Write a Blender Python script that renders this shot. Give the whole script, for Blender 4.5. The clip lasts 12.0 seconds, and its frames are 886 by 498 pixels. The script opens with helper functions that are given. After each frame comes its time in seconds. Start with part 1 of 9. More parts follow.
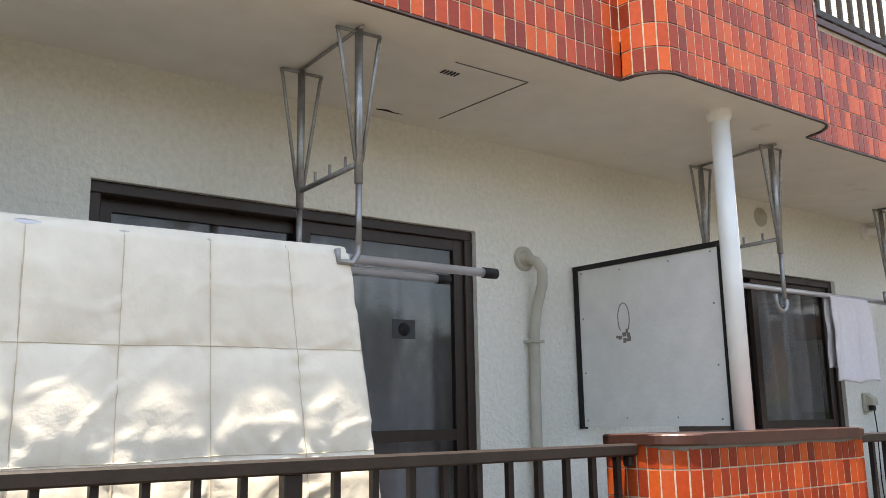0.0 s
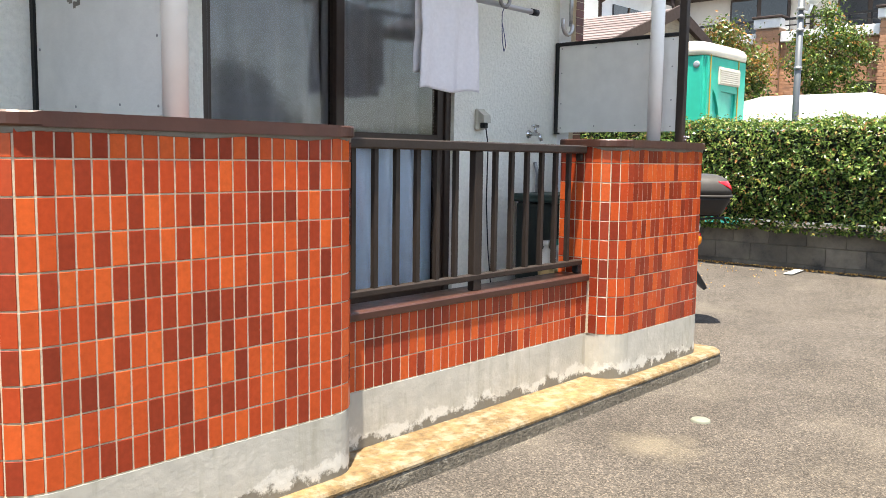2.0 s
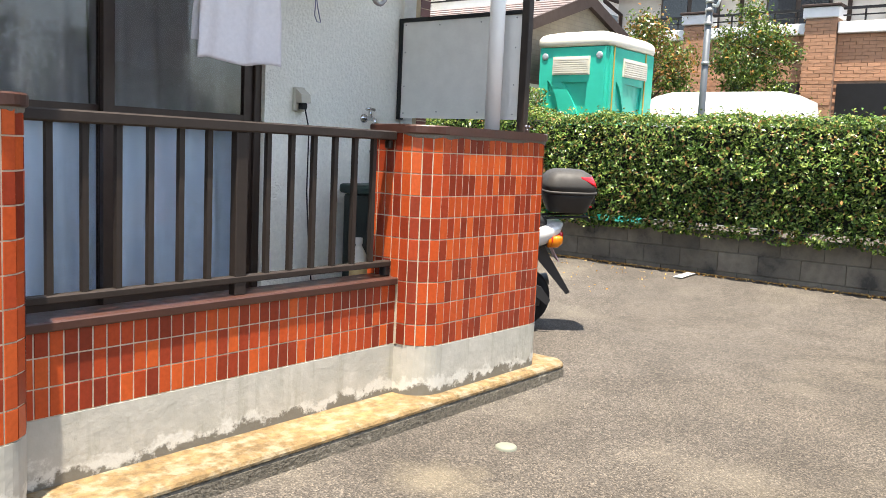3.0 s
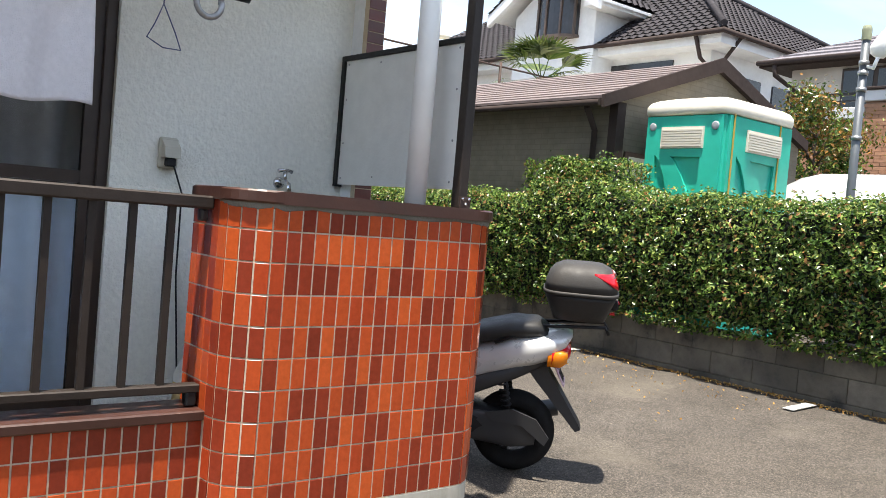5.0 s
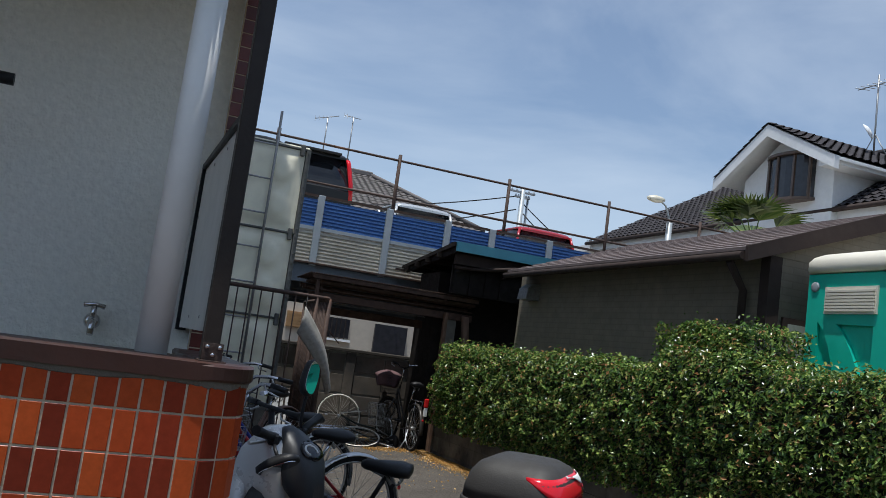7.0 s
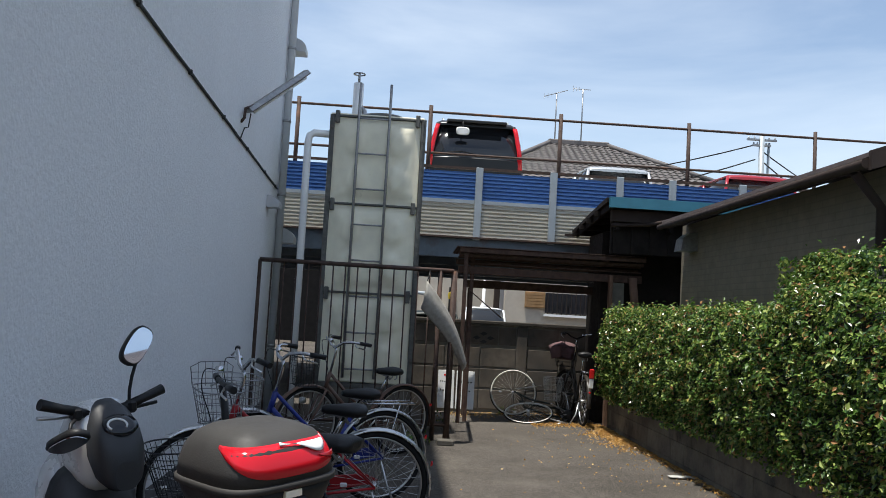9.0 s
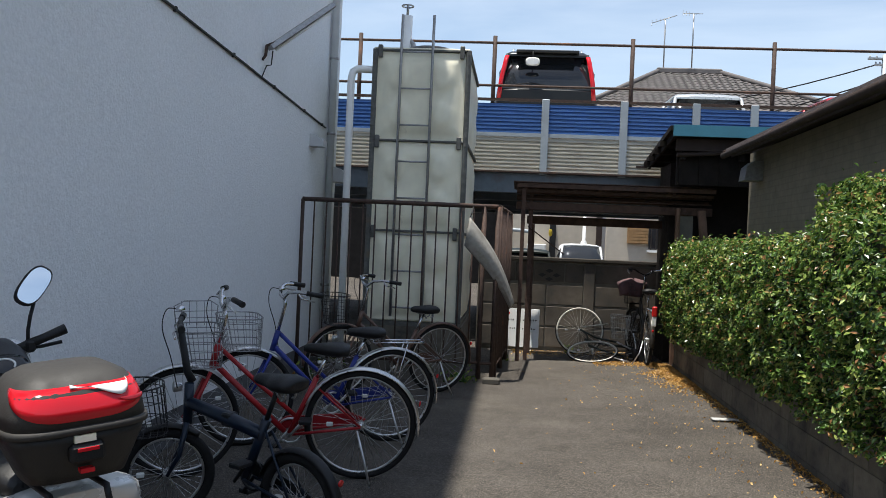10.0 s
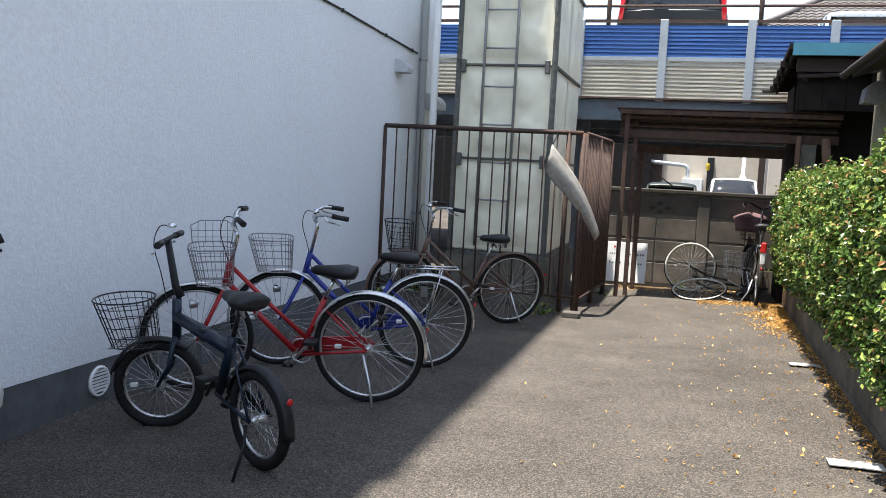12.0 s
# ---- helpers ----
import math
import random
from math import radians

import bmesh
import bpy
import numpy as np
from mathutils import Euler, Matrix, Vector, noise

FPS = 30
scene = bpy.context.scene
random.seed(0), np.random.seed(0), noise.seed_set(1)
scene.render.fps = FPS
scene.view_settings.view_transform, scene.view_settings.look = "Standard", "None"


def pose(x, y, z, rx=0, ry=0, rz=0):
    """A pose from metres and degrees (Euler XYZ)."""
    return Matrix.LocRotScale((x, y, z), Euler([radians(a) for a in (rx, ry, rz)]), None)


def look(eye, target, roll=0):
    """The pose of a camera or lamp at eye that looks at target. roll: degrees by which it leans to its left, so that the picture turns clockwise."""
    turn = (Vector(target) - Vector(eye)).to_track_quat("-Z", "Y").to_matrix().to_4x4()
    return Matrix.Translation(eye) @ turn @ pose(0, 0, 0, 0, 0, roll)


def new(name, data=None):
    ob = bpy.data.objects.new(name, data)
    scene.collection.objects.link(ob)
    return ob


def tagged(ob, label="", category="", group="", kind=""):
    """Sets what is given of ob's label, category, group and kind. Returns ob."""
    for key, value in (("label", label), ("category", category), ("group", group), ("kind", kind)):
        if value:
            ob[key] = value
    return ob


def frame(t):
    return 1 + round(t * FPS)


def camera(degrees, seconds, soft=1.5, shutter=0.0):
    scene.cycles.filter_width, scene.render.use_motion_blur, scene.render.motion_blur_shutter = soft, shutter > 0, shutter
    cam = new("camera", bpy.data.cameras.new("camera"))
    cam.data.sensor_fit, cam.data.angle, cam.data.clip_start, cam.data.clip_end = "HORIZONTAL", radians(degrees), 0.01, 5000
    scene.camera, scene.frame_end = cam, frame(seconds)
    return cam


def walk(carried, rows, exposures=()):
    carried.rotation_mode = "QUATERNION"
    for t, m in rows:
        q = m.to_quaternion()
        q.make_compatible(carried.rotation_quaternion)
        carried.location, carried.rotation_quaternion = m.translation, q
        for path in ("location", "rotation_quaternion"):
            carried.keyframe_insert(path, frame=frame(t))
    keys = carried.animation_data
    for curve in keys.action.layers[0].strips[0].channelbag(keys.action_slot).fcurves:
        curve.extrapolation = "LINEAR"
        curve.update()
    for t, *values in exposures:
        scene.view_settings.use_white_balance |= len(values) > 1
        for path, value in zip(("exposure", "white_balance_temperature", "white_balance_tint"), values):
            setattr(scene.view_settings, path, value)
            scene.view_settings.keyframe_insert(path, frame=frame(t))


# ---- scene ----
cam = camera(54.1, 12.0, soft=0.75)
PATH = [
    (0, (0.445, 0.043, 1.351), (1.602, 1.629, 1.735), -1.0),
    (0.2, (0.618, 0.062, 1.324), (1.793, 1.66, 1.579), -0.7),
    (0.5, (0.862, 0.065, 1.275), (2.065, 1.659, 1.382), -0.6),
    (1, (1.279, -0.02, 1.199), (2.583, 1.495, 1.144), -0.5),
    (1.5, (1.674, -0.112, 1.163), (3.075, 1.307, 1.015), -0.1),
    (2, (2.093, -0.239, 1.172), (3.579, 1.084, 0.963), 0.8),
    (2.5, (2.533, -0.398, 1.176), (4.061, 0.87, 0.937), 1.8),
    (3, (3.023, -0.456, 1.171), (4.576, 0.783, 0.944), 2.6),
    (3.2, (3.195, -0.468, 1.181), (4.751, 0.77, 0.966), 3.2),
    (4.8, (4.734, -0.362, 1.236), (6.039, 1.149, 1.137), 4.6),
    (5, (4.922, -0.357, 1.245), (6.173, 1.202, 1.171), 4.9),
    (5.5, (5.406, -0.295, 1.273), (6.532, 1.358, 1.289), 5.9),
    (6, (5.885, -0.234, 1.316), (6.857, 1.503, 1.509), 6.6),
    (6.5, (6.319, -0.172, 1.347), (7.137, 1.634, 1.611), 7.8),
    (7, (6.797, -0.066, 1.371), (7.508, 1.787, 1.619), 7.8),
    (7.5, (7.287, -0.015, 1.389), (7.764, 1.907, 1.665), 7.1),
    (7.7, (7.47, -0.011, 1.401), (7.838, 1.935, 1.676), 7.0),
    (9.3, (8.869, 0.251, 1.412), (8.912, 2.248, 1.518), 2.9),
    (9.5, (9.041, 0.315, 1.43), (9.03, 2.314, 1.509), 2.8),
    (10, (9.432, 0.402, 1.437), (9.262, 2.395, 1.427), 2.5),
    (10.5, (9.744, 0.518, 1.429), (9.457, 2.494, 1.309), 3.6),
    (11, (10.012, 0.688, 1.416), (9.71, 2.661, 1.289), 6.3),
    (11.5, (10.178, 0.761, 1.404), (9.82, 2.725, 1.276), 5.0),
    (12, (10.345, 0.771, 1.407), (9.795, 2.686, 1.229), 3.0),
]
EXPOSURES = [(0, 1.49, 7150, 10), (0.5, 1.25, 7100, 10), (1, 1.47, 7200, 10), (1.5, 1.75, 7150, 10), (2.5, 1.63, 7000, 10), (3, 1.66, 7000, 10), (5, 1.25, 6800, 10), (5.5, 1.17, 6600, 10), (6, 0.57, 6300, 10), (6.5, 0.07, 6100, 9), (7, -0.13, 6100, 8), (7.5, 0.49, 6200, 8), (9.5, 0.34, 6450, 8), (10, 0.44, 6500, 8), (10.5, 1.17, 6600, 10), (11, 1.68, 6700, 10), (11.5, 0.97, 6600, 10), (12, 1.37, 6600, 10)]
walk(cam, [(t, look(eye, target, roll)) for t, eye, target, roll in PATH], EXPOSURES)

# ---- light: high midday sun, clear sky with thin cirrus ----
SUN = Vector((-0.156, -0.118, 1.0)).normalized()
sun = new("sun", bpy.data.lights.new("sun", "SUN"))
sun.data.energy, sun.data.angle, sun.data.color = 5.0, radians(0.6), (1.0, 0.95, 0.87)
sun.matrix_world = look(SUN * 30, (0, 0, 0))
world = bpy.data.worlds.new("world")
scene.world = world
world.use_nodes = True
wn, wl = world.node_tree.nodes, world.node_tree.links
sky = wn.new("ShaderNodeTexSky")
sky.sky_type, sky.sun_disc = "NISHITA", False
sky.sun_elevation = math.asin(SUN.z)
sky.sun_rotation = math.atan2(SUN.x, SUN.y)
sky.air_density, sky.dust_density, sky.ozone_density = 1.0, 0.6, 1.5
wtc, wmap = wn.new("ShaderNodeTexCoord"), wn.new("ShaderNodeMapping")
wmap.inputs["Scale"].default_value = (1.2, 2.2, 4.5)
wmap.inputs["Rotation"].default_value = (0.2, 0.35, 0.5)
wnoise, wramp = wn.new("ShaderNodeTexNoise"), wn.new("ShaderNodeValToRGB")
wnoise.inputs["Scale"].default_value, wnoise.inputs["Detail"].default_value = 1.6, 7
wnoise.inputs["Roughness"].default_value, wnoise.inputs["Distortion"].default_value = 0.55, 0.35
wramp.color_ramp.elements[0].position, wramp.color_ramp.elements[0].color = 0.38, (0.10, 0.10, 0.10, 1)
wramp.color_ramp.elements[1].position, wramp.color_ramp.elements[1].color = 0.85, (0.55, 0.55, 0.55, 1)
wmix = wn.new("ShaderNodeMixRGB")
wmix.inputs[2].default_value = (7.5, 8.0, 8.6, 1)
wl.new(wtc.outputs["Generated"], wmap.inputs["Vector"])
wl.new(wmap.outputs["Vector"], wnoise.inputs["Vector"])
wl.new(wnoise.outputs["Fac"], wramp.inputs["Fac"])
wl.new(wramp.outputs["Color"], wmix.inputs[0])
wl.new(sky.outputs["Color"], wmix.inputs[1])
wl.new(wmix.outputs["Color"], wn["Background"].inputs["Color"])
wn["Background"].inputs["Strength"].default_value = 0.122
# ---- helpers for materials and meshes ----
def ramp(nt, fac, stops, mode="LINEAR"):
    n = nt.nodes.new("ShaderNodeValToRGB")
    n.color_ramp.interpolation = mode
    while len(n.color_ramp.elements) < len(stops):
        n.color_ramp.elements.new(0.5)
    for e, (p, c) in zip(n.color_ramp.elements, stops):
        e.position, e.color = p, (*c, 1) if len(c) == 3 else c
    nt.links.new(fac, n.inputs["Fac"])
    return n.outputs["Color"]


def noise_of(nt, vec, scale, detail=4, rough=0.55):
    n = nt.nodes.new("ShaderNodeTexNoise")
    n.inputs["Scale"].default_value, n.inputs["Detail"].default_value, n.inputs["Roughness"].default_value = scale, detail, rough
    nt.links.new(vec, n.inputs["Vector"])
    return n.outputs["Fac"]


def mixed(nt, fac, a, b, mode="MIX"):
    n = nt.nodes.new("ShaderNodeMixRGB")
    n.blend_type = mode
    for i, v in enumerate((fac, a, b)):
        if hasattr(v, "is_linked"):
            nt.links.new(v, n.inputs[i])
        else:
            n.inputs[i].default_value = v if i == 0 else (*v, 1)
    return n.outputs["Color"]


def mat(name, base, rough=0.6, metal=0.0, var=0.12, scale=7.0, big=0.9, bigvar=0.10, bump=0.15, bscale=80.0,
        stain=None, stain_at=(0.58, 0.72), stain_scale=2.5, rnd=0.0, spec=0.5, coat=0.0, coords="Object"):
    """Principled surface with grain, broad variation, optional stains, fine relief and random tint per object."""
    m = bpy.data.materials.new(name)
    m.use_nodes = True
    nt = m.node_tree
    b = nt.nodes["Principled BSDF"]
    tc = nt.nodes.new("ShaderNodeTexCoord").outputs["Object"] if coords == "Object" else nt.nodes.new("ShaderNodeNewGeometry").outputs["Position"]
    lo, hi = tuple(c * (1 - var) for c in base), tuple(min(1, c * (1 + var)) for c in base)
    col = ramp(nt, noise_of(nt, tc, scale), [(0.3, lo), (0.7, hi)])
    if bigvar:
        g = ramp(nt, noise_of(nt, tc, big, 3), [(0.3, (1 - bigvar,) * 3), (0.7, (1.0,) * 3)])
        col = mixed(nt, 1.0, col, g, "MULTIPLY")
    if rnd:
        oi = nt.nodes.new("ShaderNodeObjectInfo").outputs["Random"]
        col = mixed(nt, 1.0, col, ramp(nt, oi, [(0, (1 - rnd,) * 3), (1, (1.0,) * 3)]), "MULTIPLY")
    if stain:
        f = ramp(nt, noise_of(nt, tc, stain_scale, 6, 0.65), [(stain_at[0], (0, 0, 0)), (stain_at[1], (1, 1, 1))])
        col = mixed(nt, f, col, stain)
    nt.links.new(col, b.inputs["Base Color"])
    r = ramp(nt, noise_of(nt, tc, scale * 2.3), [(0.25, (max(0.02, rough * 0.8),) * 3), (0.75, (min(1, rough * 1.15),) * 3)])
    nt.links.new(r, b.inputs["Roughness"])
    b.inputs["Metallic"].default_value = metal
    b.inputs["Specular IOR Level"].default_value = spec
    b.inputs["Coat Weight"].default_value = coat
    if bump:
        bp = nt.nodes.new("ShaderNodeBump")
        bp.inputs["Strength"].default_value, bp.inputs["Distance"].default_value = bump, 0.01
        nt.links.new(noise_of(nt, tc, bscale, 5), bp.inputs["Height"])
        nt.links.new(bp.outputs["Normal"], b.inputs["Normal"])
    return m


def glass(name, tint=(0.9, 0.95, 0.95), rough=0.0):
    m = bpy.data.materials.new(name)
    m.use_nodes = True
    b = m.node_tree.nodes["Principled BSDF"]
    b.inputs["Base Color"].default_value, b.inputs["Roughness"].default_value = (*tint, 1), rough
    b.inputs["Transmission Weight"].default_value, b.inputs["IOR"].default_value = 1.0, 1.33
    return m


def bx(bm, x0, x1, y0, y1, z0, z1, bevel=0.0, m=None, seg=1):
    """Adds a box between two corners to bm, with chamfered edges."""
    k = Matrix.Translation(((x0 + x1) / 2, (y0 + y1) / 2, (z0 + z1) / 2)) @ Matrix.Diagonal((x1 - x0, y1 - y0, z1 - z0, 1))
    g = bmesh.ops.create_cube(bm, size=1, matrix=k)
    vs = g["verts"]
    if bevel:
        es = list({e for v in vs for e in v.link_edges})
        r = bmesh.ops.bevel(bm, geom=es, offset=bevel, segments=seg, affect="EDGES", profile=0.5)
        vs = list({v for f in r["faces"] for v in f.verts} | {v for v in vs if v.is_valid})
    if m is not None:
        bmesh.ops.transform(bm, matrix=m, verts=vs)
    return bm


def box(*a, **k):
    return bx(bmesh.new(), *a, **k)


def tube(bm, pts, r, n=8, closed=False, caps=True):
    """A round bar along points; r may be a list of radii."""
    pts = [Vector(p) for p in pts]
    rr = r if isinstance(r, (list, tuple)) else [r] * len(pts)
    rings, up = [], None
    for i, p in enumerate(pts):
        if closed:
            d = pts[(i + 1) % len(pts)] - pts[i - 1]
        else:
            d = pts[min(i + 1, len(pts) - 1)] - pts[max(i - 1, 0)]
        d.normalize()
        if up is None:
            up = Vector((0, 0, 1)) if abs(d.z) < 0.9 else Vector((1, 0, 0))
        up = (up - d * up.dot(d)).normalized()
        side = d.cross(up)
        rings.append([bm.verts.new(p + (up * math.cos(a) + side * math.sin(a)) * rr[i]) for a in (2 * math.pi * k / n for k in range(n))])
    pairs = list(zip(rings, rings[1:])) + ([(rings[-1], rings[0])] if closed else [])
    for a, b in pairs:
        off = 0
        if closed and a is rings[-1]:
            off = min(range(n), key=lambda o: (a[0].co - b[o].co).length)
        for k in range(n):
            f = bm.faces.new((a[k], a[(k + 1) % n], b[(k + 1 + off) % n], b[(k + off) % n]))
            f.smooth = True
    if caps and not closed:
        bm.faces.new(rings[0][::-1])
        bm.faces.new(rings[-1])
    return bm


def lathe(bm, profile, n=24, m=None, smooth=True):
    """Turns (radius, height) pairs round z."""
    rings = []
    for r, z in profile:
        rings.append([bm.verts.new((r * math.cos(2 * math.pi * k / n), r * math.sin(2 * math.pi * k / n), z)) for k in range(n)] if r > 1e-6 else [bm.verts.new((0, 0, z))])
    for a, b in zip(rings, rings[1:]):
        for k in range(n):
            v = [a[k % len(a)], a[(k + 1) % len(a)], b[(k + 1) % len(b)], b[k % len(b)]]
            v = list(dict.fromkeys(v))
            if len(v) > 2:
                f = bm.faces.new(v)
                f.smooth = smooth
    if m is not None:
        bmesh.ops.transform(bm, matrix=m, verts=[v for r in rings for v in r])
    return bm


def prism(bm, poly, h0, h1, axis="z", smooth=False):
    """Extrudes a 2D outline between two heights along an axis."""
    def co(a, b, h):
        return {"z": (a, b, h), "y": (a, h, b), "x": (h, a, b)}[axis]
    lo, hi = [bm.verts.new(co(a, b, h0)) for a, b in poly], [bm.verts.new(co(a, b, h1)) for a, b in poly]
    n = len(poly)
    fs = [bm.faces.new(lo[::-1]), bm.faces.new(hi)]
    for k in range(n):
        f = bm.faces.new((lo[k], lo[(k + 1) % n], hi[(k + 1) % n], hi[k]))
        f.smooth = smooth
        fs.append(f)
    return bm


def loft(bm, rings, caps=True, smooth=True):
    """Skins equal-length closed rings of points."""
    vr = [[bm.verts.new(p) for p in r] for r in rings]
    n = len(vr[0])
    for a, b in zip(vr, vr[1:]):
        for k in range(n):
            f = bm.faces.new((a[k], a[(k + 1) % n], b[(k + 1) % n], b[k]))
            f.smooth = smooth
    if caps:
        bm.faces.new(vr[0][::-1])
        bm.faces.new(vr[-1])
    return bm


def mesh_of(name, bm, material):
    bmesh.ops.recalc_face_normals(bm, faces=bm.faces)
    me = bpy.data.meshes.new(name)
    bm.to_mesh(me)
    bm.free()
    if material:
        me.materials.append(material)
    return me


def part(name, bm, material, parent=None, label="", m=None):
    ob = new(name, mesh_of(name, bm, material))
    if parent is not None:
        ob.parent = parent
    if m is not None:
        ob.matrix_basis = m
    return tagged(ob, label)


def thing(name, label, category, group="", kind="", m=None):
    ob = new(name)
    ob.empty_display_size = 0.1
    if m is not None:
        ob.matrix_basis = m
    return tagged(ob, label, category, group, kind)


def structure(name, bm, material, label, category="structure"):
    return tagged(part(name, bm, material), label, category, "", "structure")


def arc(cx, cy, r, a0, a1, n=8):
    return [(cx + r * math.cos(radians(a0 + (a1 - a0) * k / n)), cy + r * math.sin(radians(a0 + (a1 - a0) * k / n))) for k in range(n + 1)]


def smooth01(v):
    v = max(0.0, min(1.0, v))
    return v * v * (3 - 2 * v)


def ground_z(x, y):
    """Height of the tarmac: it falls to the front and rises a little at the boundary wall."""
    z = 0.022 * max(-8.0, min(0.0, y - 5.0)) - 0.040 * smooth01((2.7 - y) / 0.6) * (1 - smooth01((x - 7.1) / 0.8))
    return z * (1 - smooth01((x - 9.5) / 2.2)) + 0.05 * smooth01((x - 9.5) / 2.0)


def sup(w, h, n=20, e=0.7):
    """A rounded-box section."""
    out = []
    for k in range(n):
        a = 2 * math.pi * k / n
        c, s = math.cos(a), math.sin(a)
        out.append((w * math.copysign(abs(c) ** e, c), h * math.copysign(abs(s) ** e, s)))
    return out
# ---- materials ----
M_STUCCO = mat("stucco", (0.87, 0.85, 0.77), 0.85, var=0.06, scale=40, bigvar=0.08, big=0.7, bump=0.9, bscale=55, spec=0.25)
M_SIDE = mat("painted_render", (0.83, 0.84, 0.85), 0.8, var=0.05, scale=30, bigvar=0.07, big=0.5, bump=0.55, bscale=48, spec=0.25)
M_SOFFIT = mat("soffit_paint", (0.82, 0.79, 0.73), 0.8, var=0.04, scale=6, bigvar=0.10, big=0.6, bump=0.15, bscale=40, stain=(0.42, 0.38, 0.32), stain_at=(0.66, 0.80))
M_CONC = mat("weathered_concrete", (0.50, 0.48, 0.43), 0.9, var=0.16, scale=9, bigvar=0.22, big=1.6, bump=0.5, bscale=60, stain=(0.16, 0.15, 0.13), stain_at=(0.56, 0.68), stain_scale=4)
M_STEP = mat("lichen_concrete", (0.225, 0.145, 0.060), 0.95, var=0.35, scale=28, bigvar=0.45, big=3, bump=0.6, bscale=90, stain=(0.235, 0.190, 0.120), stain_at=(0.48, 0.62), stain_scale=13, coords="Position")
M_KERB = mat("grimy_kerb", (0.19, 0.165, 0.125), 0.95, var=0.4, scale=45, bigvar=0.4, big=3, bump=0.9, bscale=70, stain=(0.34, 0.31, 0.25), stain_at=(0.58, 0.68), stain_scale=9, coords="Position")
M_PLINTH = mat("dark_plinth", (0.13, 0.13, 0.135), 0.9, var=0.2, scale=9, bigvar=0.3, bump=0.4, bscale=60)
M_CAP = mat("brown_coping", (0.066, 0.026, 0.018), 0.42, var=0.15, scale=10, bigvar=0.25, bump=0.08, bscale=60, stain=(0.035, 0.02, 0.017))
M_GROUT = mat("pale_grout", (0.56, 0.46, 0.33), 0.9, var=0.12, scale=30, bump=0.3)
M_ALU = mat("bronze_aluminium", (0.042, 0.026, 0.019), 0.45, 0.15, var=0.12, bump=0.05, scale=20)
M_RAIL = mat("brown_rail_paint", (0.030, 0.022, 0.018), 0.5, 0.0, var=0.15, bump=0.1, scale=18, spec=0.3)
M_STEEL = mat("galvanised_steel", (0.36, 0.36, 0.36), 0.45, 0.75, var=0.2, scale=30, bump=0.15, bscale=120)
M_POLE = mat("silver_pole", (0.62, 0.60, 0.62), 0.35, 0.6, var=0.08, bump=0.05)
M_PVC = mat("white_pvc", (0.92, 0.92, 0.90), 0.5, var=0.04, bigvar=0.08, bump=0.05)
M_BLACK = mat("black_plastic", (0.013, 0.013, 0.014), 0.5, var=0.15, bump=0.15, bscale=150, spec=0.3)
M_RUBBER = mat("tyre_rubber", (0.016, 0.0155, 0.0155), 0.85, var=0.2, bump=0.3, bscale=160, spec=0.2)
M_CHROME = mat("chrome", (0.62, 0.62, 0.63), 0.18, 1.0, var=0.08, bump=0.03)
M_SPOKE = mat("spoke_steel", (0.55, 0.55, 0.56), 0.3, 0.9, var=0.1, bump=0)
M_BOARD = mat("cement_board", (0.76, 0.75, 0.72), 0.7, var=0.05, scale=10, bigvar=0.08, bump=0.15, bscale=50)
M_COTTON = mat("cream_cotton", (0.92, 0.85, 0.72), 0.9, var=0.05, scale=12, bump=0.25, bscale=30, spec=0.2)
M_TOWEL = mat("white_towelling", (0.84, 0.80, 0.82), 0.95, var=0.04, scale=50, bump=0.6, bscale=220, spec=0.1)
M_CURTAIN = mat("grey_curtain_cloth", (0.31, 0.295, 0.295), 0.9, var=0.08, scale=20, bump=0.2, bscale=200, spec=0.1)
M_CURTAIN_LIT = mat("lit_blue_curtain_cloth", (0.70, 0.80, 0.92), 0.9, var=0.05, scale=20, bump=0.2, bscale=200, spec=0.1)
# room tone is lowered to put indoor dimness into the colour
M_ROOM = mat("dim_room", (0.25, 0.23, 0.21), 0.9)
M_GLASS = glass("window_glass", (0.97, 0.99, 1.0))
M_BLOCK = mat("dark_concrete_block", (0.205, 0.183, 0.148), 0.95, var=0.2, scale=12, bigvar=0.45, big=1.3, bump=0.35, bscale=80, stain=(0.045, 0.043, 0.04), stain_at=(0.5, 0.66), stain_scale=3, rnd=0.25, coords="Position")
M_MORTAR = mat("old_mortar", (0.165, 0.148, 0.12), 0.95, var=0.2, bump=0.5)
M_HEDGESHADE = mat("hedge_shade", (0.006, 0.009, 0.004), 0.9, var=0.4, scale=12, bump=0.5)
M_RUST = mat("rusty_steel", (0.062, 0.036, 0.027), 0.8, 0.0, var=0.3, scale=20, bump=0.4, stain=(0.16, 0.07, 0.035))
M_BEAM = mat("deck_steel", (0.14, 0.17, 0.20), 0.6, 0.2, var=0.15, bump=0.2, stain=(0.12, 0.08, 0.06))
M_BLUE = mat("blue_corrugated", (0.055, 0.15, 0.40), 0.5, 0.1, var=0.08, scale=3, bump=0.05)
M_BEIGE = mat("beige_corrugated", (0.54, 0.51, 0.43), 0.55, 0.1, var=0.08, scale=3, bump=0.05)
M_POST = mat("grey_post", (0.37, 0.41, 0.44), 0.5, 0.2, var=0.08, bump=0.08)
M_TANK = mat("tank_frp", (0.92, 0.87, 0.68), 0.42, var=0.06, scale=5, bigvar=0.12, big=1.4, bump=0.1, stain=(0.42, 0.38, 0.27), stain_at=(0.62, 0.78))
M_TANKEDGE = mat("tank_flange", (0.13, 0.13, 0.12), 0.6, 0.3, var=0.25, scale=20, bump=0.3, stain=(0.20, 0.12, 0.07))


